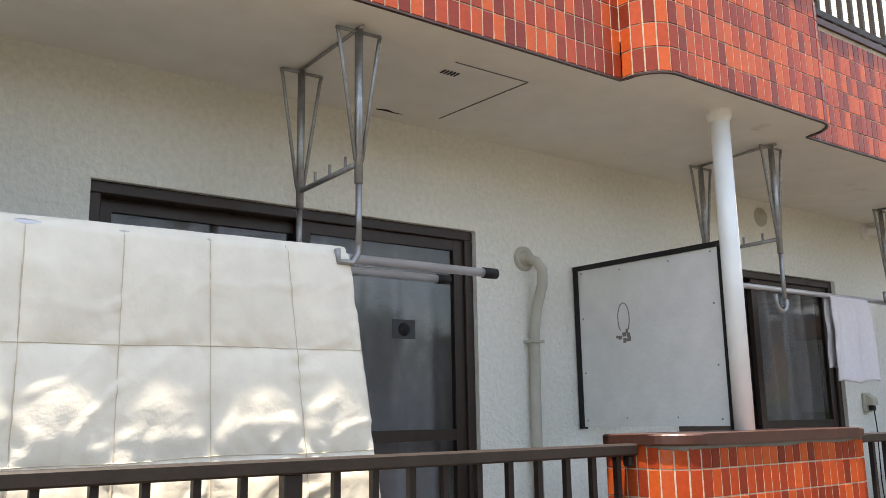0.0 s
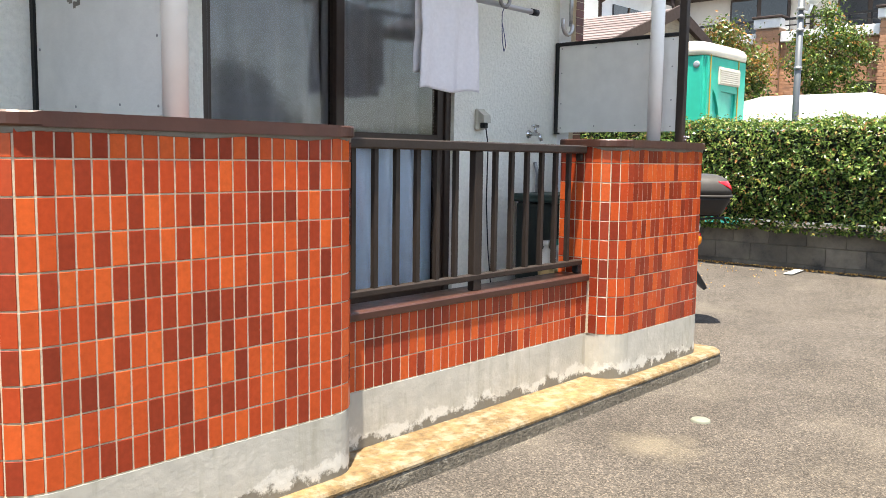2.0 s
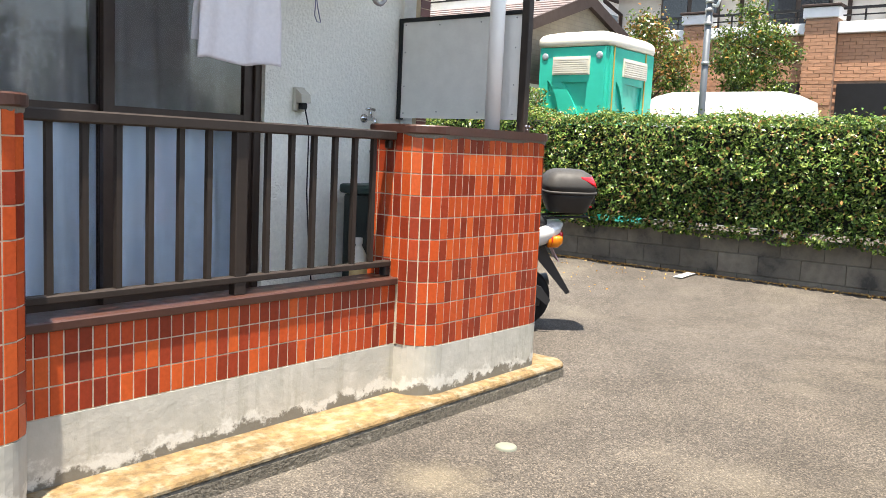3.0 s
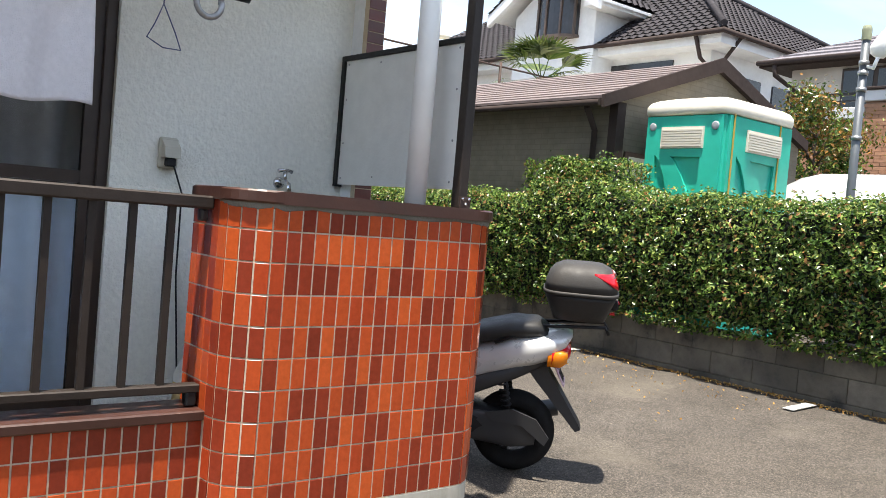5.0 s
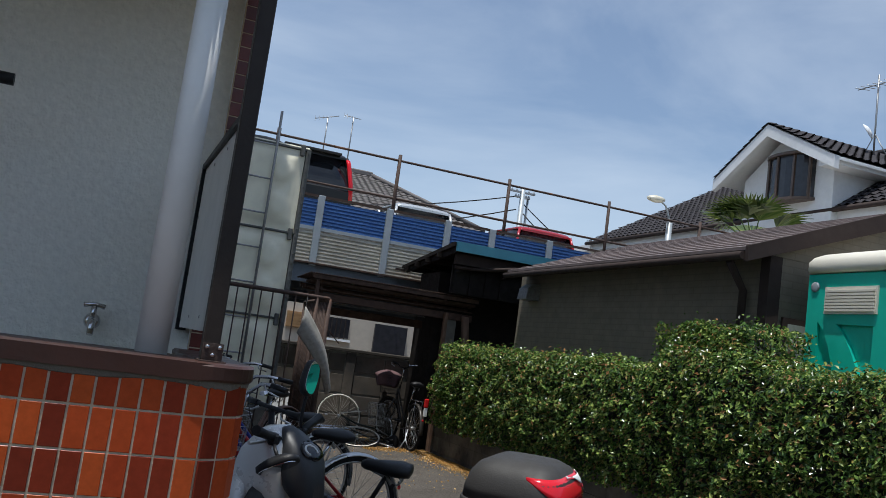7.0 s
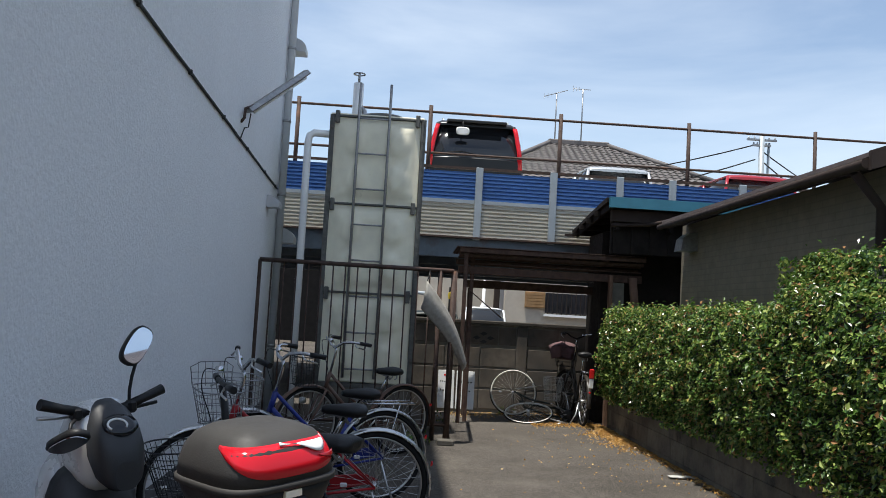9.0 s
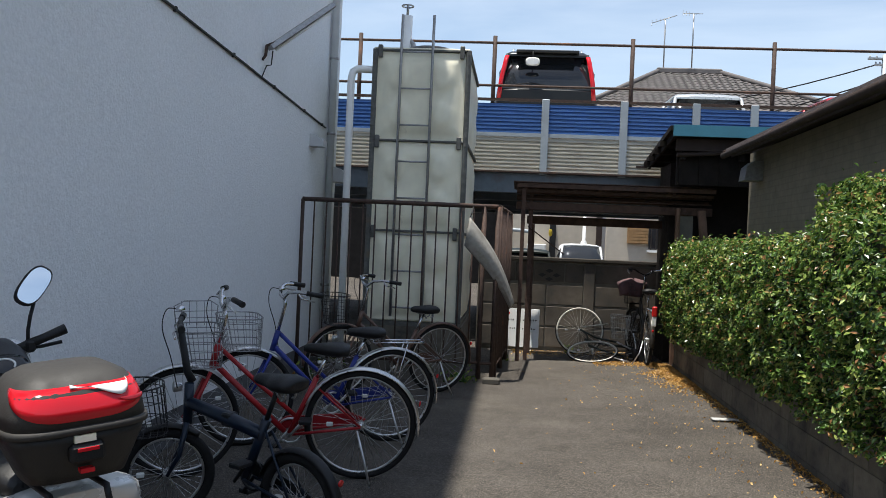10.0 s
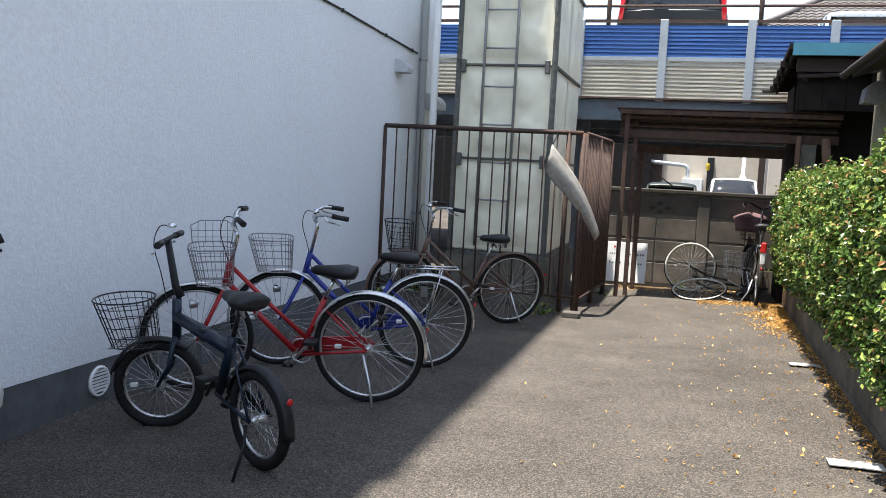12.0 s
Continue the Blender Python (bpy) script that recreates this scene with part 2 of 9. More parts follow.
def tarmac():
    """Old asphalt: exposed pale stones in a grey binder, patches, straw-coloured litter along the wall."""
    m = mat("tarmac", (0.101, 0.092, 0.085), 0.95, var=0.15, scale=2.2, big=0.35, bigvar=0.25, bump=0.0, spec=0.12, coords="Position")
    nt = m.node_tree
    b = nt.nodes["Principled BSDF"]
    pos = nt.nodes.new("ShaderNodeNewGeometry").outputs["Position"]
    col = b.inputs["Base Color"].links[0].from_socket
    vor = nt.nodes.new("ShaderNodeTexVoronoi")
    vor.inputs["Scale"].default_value = 150
    nt.links.new(pos, vor.inputs["Vector"])
    stone = ramp(nt, vor.outputs["Color"], [(0.0, (0.42, 0.41, 0.40)), (0.45, (0.82, 0.81, 0.78)), (0.72, (1.32, 1.28, 1.20)), (1.0, (2.35, 2.2, 1.95))])
    col = mixed(nt, 1.0, col, stone, "MULTIPLY")
    dust = ramp(nt, noise_of(nt, pos, 0.8, 6, 0.65), [(0.54, (0, 0, 0)), (0.78, (0.40, 0.40, 0.40))])
    col = mixed(nt, dust, col, (0.22, 0.195, 0.155))
    # a sandy patch where water has dried
    far = nt.nodes.new("ShaderNodeVectorMath")
    far.operation = "DISTANCE"
    far.inputs[1].default_value = (5.60, 1.57, -0.11)
    nt.links.new(pos, far.inputs[0])
    rag = nt.nodes.new("ShaderNodeMath")
    rag.operation = "MULTIPLY_ADD"
    rag.inputs[1].default_value = 0.35
    nt.links.new(noise_of(nt, pos, 9, 4), rag.inputs[0])
    nt.links.new(far.outputs["Value"], rag.inputs[2])
    col = mixed(nt, ramp(nt, rag.outputs[0], [(0.18, (0.42, 0.42, 0.42)), (0.42, (0, 0, 0))]), col, (0.25, 0.215, 0.155))
    # tint along y: forecourt a touch warmer, side yard a touch brighter
    sp = nt.nodes.new("ShaderNodeSeparateXYZ")
    nt.links.new(pos, sp.inputs[0])
    y_tint = nt.nodes.new("ShaderNodeMath")
    y_tint.operation = "MULTIPLY_ADD"
    y_tint.inputs[1].default_value = 0.18
    nt.links.new(sp.outputs[1], y_tint.inputs[0])
    nt.links.new(noise_of(nt, pos, 0.5, 4), y_tint.inputs[2])
    col = mixed(nt, 1.0, col, ramp(nt, y_tint.outputs[0], [(0.55, (1.00, 0.97, 0.92)), (1.0, (1.03, 1.03, 1.03))]), "MULTIPLY")
    nt.links.new(col, b.inputs["Base Color"])
    bp = nt.nodes.new("ShaderNodeBump")
    bp.inputs["Strength"].default_value, bp.inputs["Distance"].default_value = 0.9, 0.006
    nt.links.new(vor.outputs["Distance"], bp.inputs["Height"])
    nt.links.new(bp.outputs["Normal"], b.inputs["Normal"])
    return m


def tile_mat():
    """Glazed tiles in orange-red and oxblood, tone by tile, with thin glaze mottling."""
    m = bpy.data.materials.new("glazed_tile")
    m.use_nodes = True
    nt = m.node_tree
    b = nt.nodes["Principled BSDF"]
    oi = nt.nodes.new("ShaderNodeObjectInfo").outputs["Random"]
    isl = nt.nodes.new("ShaderNodeNewGeometry").outputs["Random Per Island"]
    add = nt.nodes.new("ShaderNodeMath")
    add.operation = "ADD"
    nt.links.new(oi, add.inputs[0])
    nt.links.new(isl, add.inputs[1])
    fr = nt.nodes.new("ShaderNodeMath")
    fr.operation = "FRACT"
    nt.links.new(add.outputs[0], fr.inputs[0])
    tone = ramp(nt, fr.outputs[0], [(0.0, (0.47, 0.074, 0.019)), (0.24, (0.40, 0.056, 0.017)), (0.42, (0.54, 0.094, 0.022)), (0.57, (0.255, 0.036, 0.015)), (0.73, (0.205, 0.030, 0.014)), (0.86, (0.29, 0.040, 0.016))], "CONSTANT")
    tc = nt.nodes.new("ShaderNodeNewGeometry").outputs["Position"]
    mott = ramp(nt, noise_of(nt, tc, 60, 4), [(0.3, (0.86,) * 3), (0.7, (1.06,) * 3)])
    nt.links.new(mixed(nt, 1.0, tone, mott, "MULTIPLY"), b.inputs["Base Color"])
    b.inputs["Roughness"].default_value = 0.26
    b.inputs["Specular IOR Level"].default_value = 0.30
    bp = nt.nodes.new("ShaderNodeBump")
    bp.inputs["Strength"].default_value, bp.inputs["Distance"].default_value = 0.12, 0.004
    nt.links.new(noise_of(nt, tc, 45, 2), bp.inputs["Height"])
    nt.links.new(bp.outputs["Normal"], b.inputs["Normal"])
    return m


def leaf_mat(name, a, b_, c, tip=None, at=0.94):
    """Waxy leaves, tone by leaf."""
    m = bpy.data.materials.new(name)
    m.use_nodes = True
    nt = m.node_tree
    b = nt.nodes["Principled BSDF"]
    isl = nt.nodes.new("ShaderNodeNewGeometry").outputs["Random Per Island"]
    col = ramp(nt, isl, [(0.0, a), (0.55, b_), (at - 0.05, c), (at, tip or tuple(min(1, v * 1.4) for v in c))])
    nt.links.new(col, b.inputs["Base Color"])
    b.inputs["Roughness"].default_value = 0.27
    b.inputs["Subsurface Weight"].default_value = 0.0
    tr = nt.nodes.new("ShaderNodeBsdfTranslucent")
    nt.links.new(col, tr.inputs["Color"])
    mx = nt.nodes.new("ShaderNodeMixShader")
    mx.inputs[0].default_value = 0.24
    out = nt.nodes["Material Output"]
    nt.links.new(b.outputs[0], mx.inputs[1])
    nt.links.new(tr.outputs[0], mx.inputs[2])
    nt.links.new(mx.outputs[0], out.inputs["Surface"])
    return m


def base_mat():
    """Pale cement: rain streaks, white bloom low down and a ragged dark fringe of splash dirt at its foot."""
    m = mat("splashed_cement", (0.50, 0.475, 0.41), 0.9, var=0.10, scale=12, bigvar=0.12, big=1.6, bump=0.2, bscale=35, stain=(0.40, 0.385, 0.33), stain_at=(0.45, 0.68), stain_scale=3.5, coords="Position")
    nt = m.node_tree
    b = nt.nodes["Principled BSDF"]
    pos = nt.nodes.new("ShaderNodeNewGeometry").outputs["Position"]
    sp = nt.nodes.new("ShaderNodeSeparateXYZ")
    nt.links.new(pos, sp.inputs[0])
    mp = nt.nodes.new("ShaderNodeMapping")
    mp.inputs["Scale"].default_value = (1, 1, 0.12)
    nt.links.new(pos, mp.inputs["Vector"])

    def below(a, grain, detail, lo, hi):
        k = nt.nodes.new("ShaderNodeMath")
        k.operation = "MULTIPLY_ADD"
        k.inputs[1].default_value = -a
        nt.links.new(noise_of(nt, pos, grain, detail, 0.7), k.inputs[0])
        nt.links.new(sp.outputs[2], k.inputs[2])
        q = nt.nodes.new("ShaderNodeMath")
        q.inputs[1].default_value = 0.5
        nt.links.new(k.outputs[0], q.inputs[0])
        return ramp(nt, q.outputs[0], [(0.5 + lo, (0.9, 0.9, 0.9)), (0.5 + hi, (0, 0, 0))])
    col = b.inputs["Base Color"].links[0].from_socket
    streak = ramp(nt, noise_of(nt, mp.outputs[0], 16, 4, 0.6), [(0.52, (0, 0, 0)), (0.70, (0.55, 0.55, 0.55))])
    col = mixed(nt, streak, col, (0.30, 0.285, 0.22))
    col = mixed(nt, below(0.30, 6.0, 8, -0.100, -0.080), col, (0.62, 0.60, 0.535))
    col = mixed(nt, below(0.26, 9.0, 9, -0.112, -0.092), col, (0.13, 0.115, 0.085))
    nt.links.new(col, b.inputs["Base Color"])
    return m


M_TARMAC, M_TILE, M_BASE = tarmac(), tile_mat(), base_mat()
M_LEAF = leaf_mat("hedge_leaf", (0.016, 0.042, 0.011), (0.105, 0.200, 0.036), (0.36, 0.43, 0.11), (0.36, 0.19, 0.075), 0.95)
# ---- ground ----
def ground():
    bm = bmesh.new()
    xs = [-150, -60, -20, -6] + [-4 + 0.5 * k for k in range(33)] + [14, 20, 40, 80, 160]
    ys = [-150, -60, -20, -8] + [-6 + 0.5 * k for k in range(41)] + [20, 40, 80, 160]
    g = [[bm.verts.new((x, y, ground_z(x, y) + 0.006 * noise.noise((x * 0.7, y * 0.7, 0)))) for x in xs] for y in ys]
    for a, b in zip(g, g[1:]):
        for k in range(len(xs) - 1):
            f = bm.faces.new((a[k], a[k + 1], b[k + 1], b[k]))
            f.smooth = True
    return structure("ground", bm, M_TARMAC, "worn grey tarmac yard with exposed gravel", "ground")


ground()

# ---- apartment building ----
FY, FT = 3.20, 0.15          # facade plane and wall thickness
WX = 7.21                    # side wall plane
LOW, BULGE = 2.28, 2.11      # recessed and projecting faces of the balcony front
SOFFIT = 2.68
ROOF = 11.9
PORCH = 0.22
WINDOWS = [(1.196, 2.94), (4.32, 6.04)]
WZ0, WZ1 = 0.30, 2.22


def facade():
    bm = bmesh.new()
    xs = [-5.0] + [v for w in WINDOWS for v in w] + [WX - 0.09]
    for x0, x1 in zip(xs[::2], xs[1::2]):
        bx(bm, x0, x1, FY, FY + FT, -0.2, ROOF)
    for x0, x1 in WINDOWS:
        bx(bm, x0, x1, FY, FY + FT, -0.2, WZ0)
        bx(bm, x0, x1, FY, FY + FT, WZ1, ROOF)
    return structure("wall_front", bm, M_STUCCO, "cream stippled stucco wall with two sliding windows", "wall")


facade()
SKEW = [(WX - 0.09, FY - 0.10), (WX, FY - 0.10), (WX - 0.115, 11.25), (WX - 0.205, 11.25)]
structure("wall_side", prism(bmesh.new(), SKEW, 0.248, ROOF), M_SIDE, "pale grey-white rendered gable wall", "wall")
structure("wall_plinth", prism(bmesh.new(), [(x - 0.004 * (x > WX - 0.1), y) for x, y in SKEW], -0.2, 0.245), M_PLINTH, "grey cement plinth of the gable wall", "wall")
# unseen wall added so its shadow covers the parked bicycles
structure("shade_end_wall", box(WX - 0.09, WX - 0.01, 2.14, FY - 0.105, 4.0, ROOF), M_SIDE, "plain unseen end wall added to shade the side yard", "wall")
structure("wall_back", box(-5.0, WX - 0.21, 11.10, 11.25, -0.2, ROOF), M_SIDE, "plain rendered back wall", "wall")
structure("wall_west", box(-5.15, -5.0, FY, 11.25, -0.2, ROOF), M_SIDE, "plain rendered far gable wall", "wall")
structure("roof", box(-5.2, WX + 0.03, FY - 0.2, 11.3, ROOF, ROOF + 0.12), M_CONC, "flat concrete roof", "roof")
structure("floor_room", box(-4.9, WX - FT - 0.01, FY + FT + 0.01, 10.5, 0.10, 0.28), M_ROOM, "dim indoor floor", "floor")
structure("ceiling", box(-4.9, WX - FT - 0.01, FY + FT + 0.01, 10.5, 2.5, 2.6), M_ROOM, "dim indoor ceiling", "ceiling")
# unseen wall added to darken the left end of the soffit
structure("light_block_wall", box(0.06, 0.16, 2.30, FY - 0.005, 0.28, SOFFIT - 0.004), M_STUCCO, "plain unseen stucco wall added to block light from the left", "wall")
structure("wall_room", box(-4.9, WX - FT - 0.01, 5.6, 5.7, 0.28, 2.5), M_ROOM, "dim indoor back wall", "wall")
structure("porch_floor", box(-5.0, WX, LOW + 0.07, FY, -0.2, PORCH), M_CONC, "grey cement terrace floor", "floor")


# plan of the balcony front: straight runs and rounded projecting piers
R = 0.15


def front_path(piers, x0, x1):
    """Points of the front face from x0 to x1, with a rounded pier for every (a, b)."""
    pts = [(x0, LOW)]
    for a, b in piers:
        pts += [(a, LOW)] + arc(a + R, BULGE + R, R, 180, 270, 8)[0:] + arc(b - R, BULGE + R, R, 270, 360, 8) + [(b, LOW)]
    return pts + [(x1, LOW)]


PIERS = [(2.98, 4.30), (6.10, 7.19)]
EDGE = front_path([(-1.15, 0.17), (2.98, 4.30), (6.10, 7.19)], -5.0, 7.19)

# slab with soffit, and the upper parapet core
bm = bmesh.new()
prism(bm, [(x, y + 0.010) for x, y in EDGE[:-1]] + [(7.18, FY - 0.16), (WX - 0.09, FY - 0.16), (WX - 0.09, FY), (-5.0, FY)], SOFFIT, SOFFIT + 0.16)
structure("ceiling_balcony", bm, M_SOFFIT, "cream painted balcony soffit with a hatch outline", "ceiling")


def strip(bm, pts, t, z0, z1):
    """A wall of thickness t behind a front line."""
    out = []
    for i, p in enumerate(pts):
        a, b = Vector(pts[max(0, i - 1)]), Vector(pts[min(len(pts) - 1, i + 1)])
        d = (b - a).normalized()
        out.append((p[0] - d.y * t, p[1] + d.x * t))
    f = [(bm.verts.new((*p, z0)), bm.verts.new((*p, z1))) for p in pts]
    k = [(bm.verts.new((*p, z0)), bm.verts.new((*p, z1))) for p in out]
    for i in range(len(pts) - 1):
        bm.faces.new((f[i][0], f[i + 1][0], f[i + 1][1], f[i][1]))
        bm.faces.new((k[i][0], k[i][1], k[i + 1][1], k[i + 1][0]))
        bm.faces.new((f[i][1], f[i + 1][1], k[i + 1][1], k[i][1]))
        bm.faces.new((f[i][0], k[i][0], k[i + 1][0], f[i + 1][0]))
    for i in (0, -1):
        bm.faces.new((f[i][0], f[i][1], k[i][1], k[i][0]))
    return bm


TZ0 = 0.233                     # foot of the tiling
ROW, COL = 0.1025, 0.0512       # tile pitch
CAPZ = 1.240                    # underside of the coping, which covers the cut top row
SILLZ = 0.5225
FLOOR_PATH = front_path([(-1.15, 0.17)] + PIERS, -5.0, 7.19)


def pier(a, b):
    """Outline of a tall rounded pier."""
    q, back = (R, 2.47) if b < 7 else (R, 3.085)
    return [(a, 2.47)] + arc(a + R, BULGE + R, R, 180, 270, 8) + arc(b - q, BULGE + q, q, 270, 360, 8) + [(b, back)] + ([] if b < 7 else [(b - 0.14, back), (b - 0.14, 2.47)])


def grow(pts, d):
    cx, cy = sum(p[0] for p in pts) / len(pts), sum(p[1] for p in pts) / len(pts)
    return [(x + math.copysign(d, x - cx) if abs(x - cx) > 0.3 else x, y + (0.0 if y > 2.4 else -d)) for x, y in pts]


walls = {}
for i, (a, b) in enumerate(PIERS):
    walls["pier", i] = structure("balcony_pier", prism(bmesh.new(), pier(a, b), TZ0 - 0.01, CAPZ), M_GROUT, "rounded pier clad in orange and oxblood tiles", "wall")
    cap = prism(bmesh.new(), grow(pier(a, b), 0.013), CAPZ, CAPZ + 0.042)
    bmesh.ops.bevel(cap, geom=[e for e in cap.edges if abs(e.verts[0].co.z - e.verts[1].co.z) < 1e-4], offset=0.006, segments=1, affect="EDGES")
    structure("coping", cap, M_CAP, "brown painted coping stone of the pier", "coping")
for a, b in PIERS:
    line = [p for p in pier(a, b) if p[1] < 2.40] + [(b, 2.40)]
    fine = [tuple(Vector(p).lerp(Vector(q), k / 8)) for p, q in zip(line, line[1:]) for k in range(8)]
    bead = bmesh.new()
    rows = []
    for k, (x, y) in enumerate(fine):
        t = (Vector(fine[min(k + 1, len(fine) - 1)]) - Vector(fine[max(k - 1, 0)])).normalized()
        low = CAPZ - 0.006 - 0.022 * max(0.0, 0.3 + noise.noise((x * 9, y * 9, a))) - 0.008 * abs(noise.noise((x * 40, y * 40, 2)))
        rows.append([bead.verts.new((x + t.y * d, y - t.x * d, z)) for d, z in ((0.001, low), (0.0055, low + 0.003), (0.008, CAPZ + 0.001), (0.001, CAPZ + 0.001))])
    for p, q in zip(rows, rows[1:]):
        for k in range(4):
            bead.faces.new((p[k], q[k], q[(k + 1) % 4], p[(k + 1) % 4]))
    structure("trim_mortar", bead, M_MORTAR, "uneven dark mortar bead under the coping", "trim")
LOWS = [(-5.0, 2.98), (4.30, 6.10)]
for i, (a, b) in enumerate(LOWS):
    walls["low", i] = structure("balcony_wall", box(a, b, LOW, LOW + 0.14, TZ0 - 0.01, SILLZ), M_GROUT, "low balcony wall clad in orange and oxblood tiles", "wall")
    structure("window_sill", box(a, b, LOW - 0.018, LOW + 0.16, SILLZ, SILLZ + 0.034, bevel=0.005), M_CAP, "brown painted coping of the low wall", "coping")
structure("wall_base", strip(bmesh.new(), [(x, y - 0.004) for x, y in FLOOR_PATH], 0.12, -0.22, TZ0 - 0.002), M_BASE, "pale cement base below the tiles, stained at its foot", "wall")
def worn_slab(x0, x1, y0, y1, z0, z1, amp, seed):
    """A slab whose front edge is rounded off and chipped along its run."""
    bm = bmesh.new()
    n = 420
    rows = []
    for k in range(n + 1):
        x = x0 + (x1 - x0) * k / n
        w = amp * (noise.noise((x * 9, seed, 0)) + 0.7 * noise.noise((x * 31, seed, 2)) + 1.6 * max(0.0, noise.noise((x * 4, seed, 5)) - 0.3))
        end = 0.05 * smooth01((x - x1 + 0.06) / 0.06) ** 2
        rows.append([bm.verts.new((x, y, z)) for y, z in ((y1, z1), (y0 + 0.10, z1 + 0.3 * w), (y0 + 0.022 + w + end, z1), (y0 + 0.008 + 0.8 * w + end, z1 - 0.006), (y0 + 0.5 * w + end, z1 - 0.018), (y0 + 0.3 * w + end, z0), (y1, z0))])
    for a, b in zip(rows, rows[1:]):
        for k in range(7):
            bm.faces.new((a[k], a[(k + 1) % 7], b[(k + 1) % 7], b[k]))
    bm.faces.new(rows[0])
    bm.faces.new(rows[-1][::-1])
    return bm


kerb = structure("step_kerb", worn_slab(-5.0, 7.350, 2.026, 2.40, -0.3, -0.034, 0.006, 3.0), M_KERB, "low concrete kerb step stained yellow by lichen", "kerb")
part("worn_top", worn_slab(-5.0, 7.340, 2.025, 2.40, -0.036, -0.008, 0.006, 3.0), M_STEP, kerb, "ochre lichen on the kerb's top")

# upper parapet
UP0, UPLOW = SOFFIT + 0.002, SOFFIT + 0.64
walls["upper", 0] = structure("parapet", strip(bmesh.new(), EDGE, 0.10, UP0, UPLOW), M_GROUT, "upper balcony parapet clad in orange and oxblood tiles", "wall")
structure("parapet_coping", strip(bmesh.new(), [(x, y - 0.015) for x, y in EDGE], 0.15, UPLOW, UPLOW + 0.035), M_CAP, "brown coping of the upper parapet", "coping")

structure("parapet_trim", strip(bmesh.new(), [(x, y - 0.006) for x, y in EDGE], 0.014, UP0 - 0.009, UP0 - 0.001), M_CAP, "thin dark brown drip edge of the parapet", "trim")

# ---- boundary wall ----
BX = 11.40
structure("boundary_wall", box(BX + 0.012, BX + 0.12, -9.0, 11.3, -0.3, 0.485), M_MORTAR, "low dark concrete block wall under the hedge", "wall")
structure("back_wall", box(8.9, 12.4, 12.712, 12.82, -0.2, 1.27), M_MORTAR, "weathered concrete block wall at the end of the yard", "wall")
# ---- hedge on the boundary wall ----
def hedge_top(y, x=11.3):
    """Height of the clipped hedge along its run; one bush stands taller at the back."""
    t = 1.56 + 0.15 * smooth01((6.34 - y) / 0.16) - 0.10 * smooth01((5.30 - y) / 0.5)
    tall = smooth01((6.46 - y) / 0.14) * smooth01((y - 5.30) / 0.12) * smooth01((x - 11.36) / 0.14)
    t += tall * (0.25 - 0.05 * math.exp(-((y - 5.72) / 0.16) ** 2))
    return t + 0.04 * noise.noise((y * 1.7, 3.1, x * 2)) + 0.025 * noise.noise((y * 6.0, 1.0, x * 5))


def leaf_mesh(name, points, size, rng, spread=0.85):
    """One mesh of folded leaves at (place, outward direction)."""
    vs, fs = [], []
    for p, n in points:
        d = Vector((rng.gauss(0, 1), rng.gauss(0, 1), rng.gauss(0, 1))).normalized()
        up = (n * 0.9 + d * spread).normalized()
        ax = Vector((rng.gauss(0, 1), rng.gauss(0, 1), rng.gauss(0, 1) - 0.5))
        ax = (ax - up * ax.dot(up)).normalized()
        sd = up.cross(ax)
        L = size * rng.uniform(0.6, 1.25)
        w = L * 0.27
        k = len(vs)
        vs += [p - ax * L * 0.5, p - sd * w + up * w * 0.35, p + ax * L * 0.5 - up * L * 0.12, p + sd * w + up * w * 0.35]
        fs += [(k, k + 1, k + 2), (k, k + 2, k + 3)]
    me = bpy.data.meshes.new(name)
    me.from_pydata([tuple(v) for v in vs], [], fs)
    return me


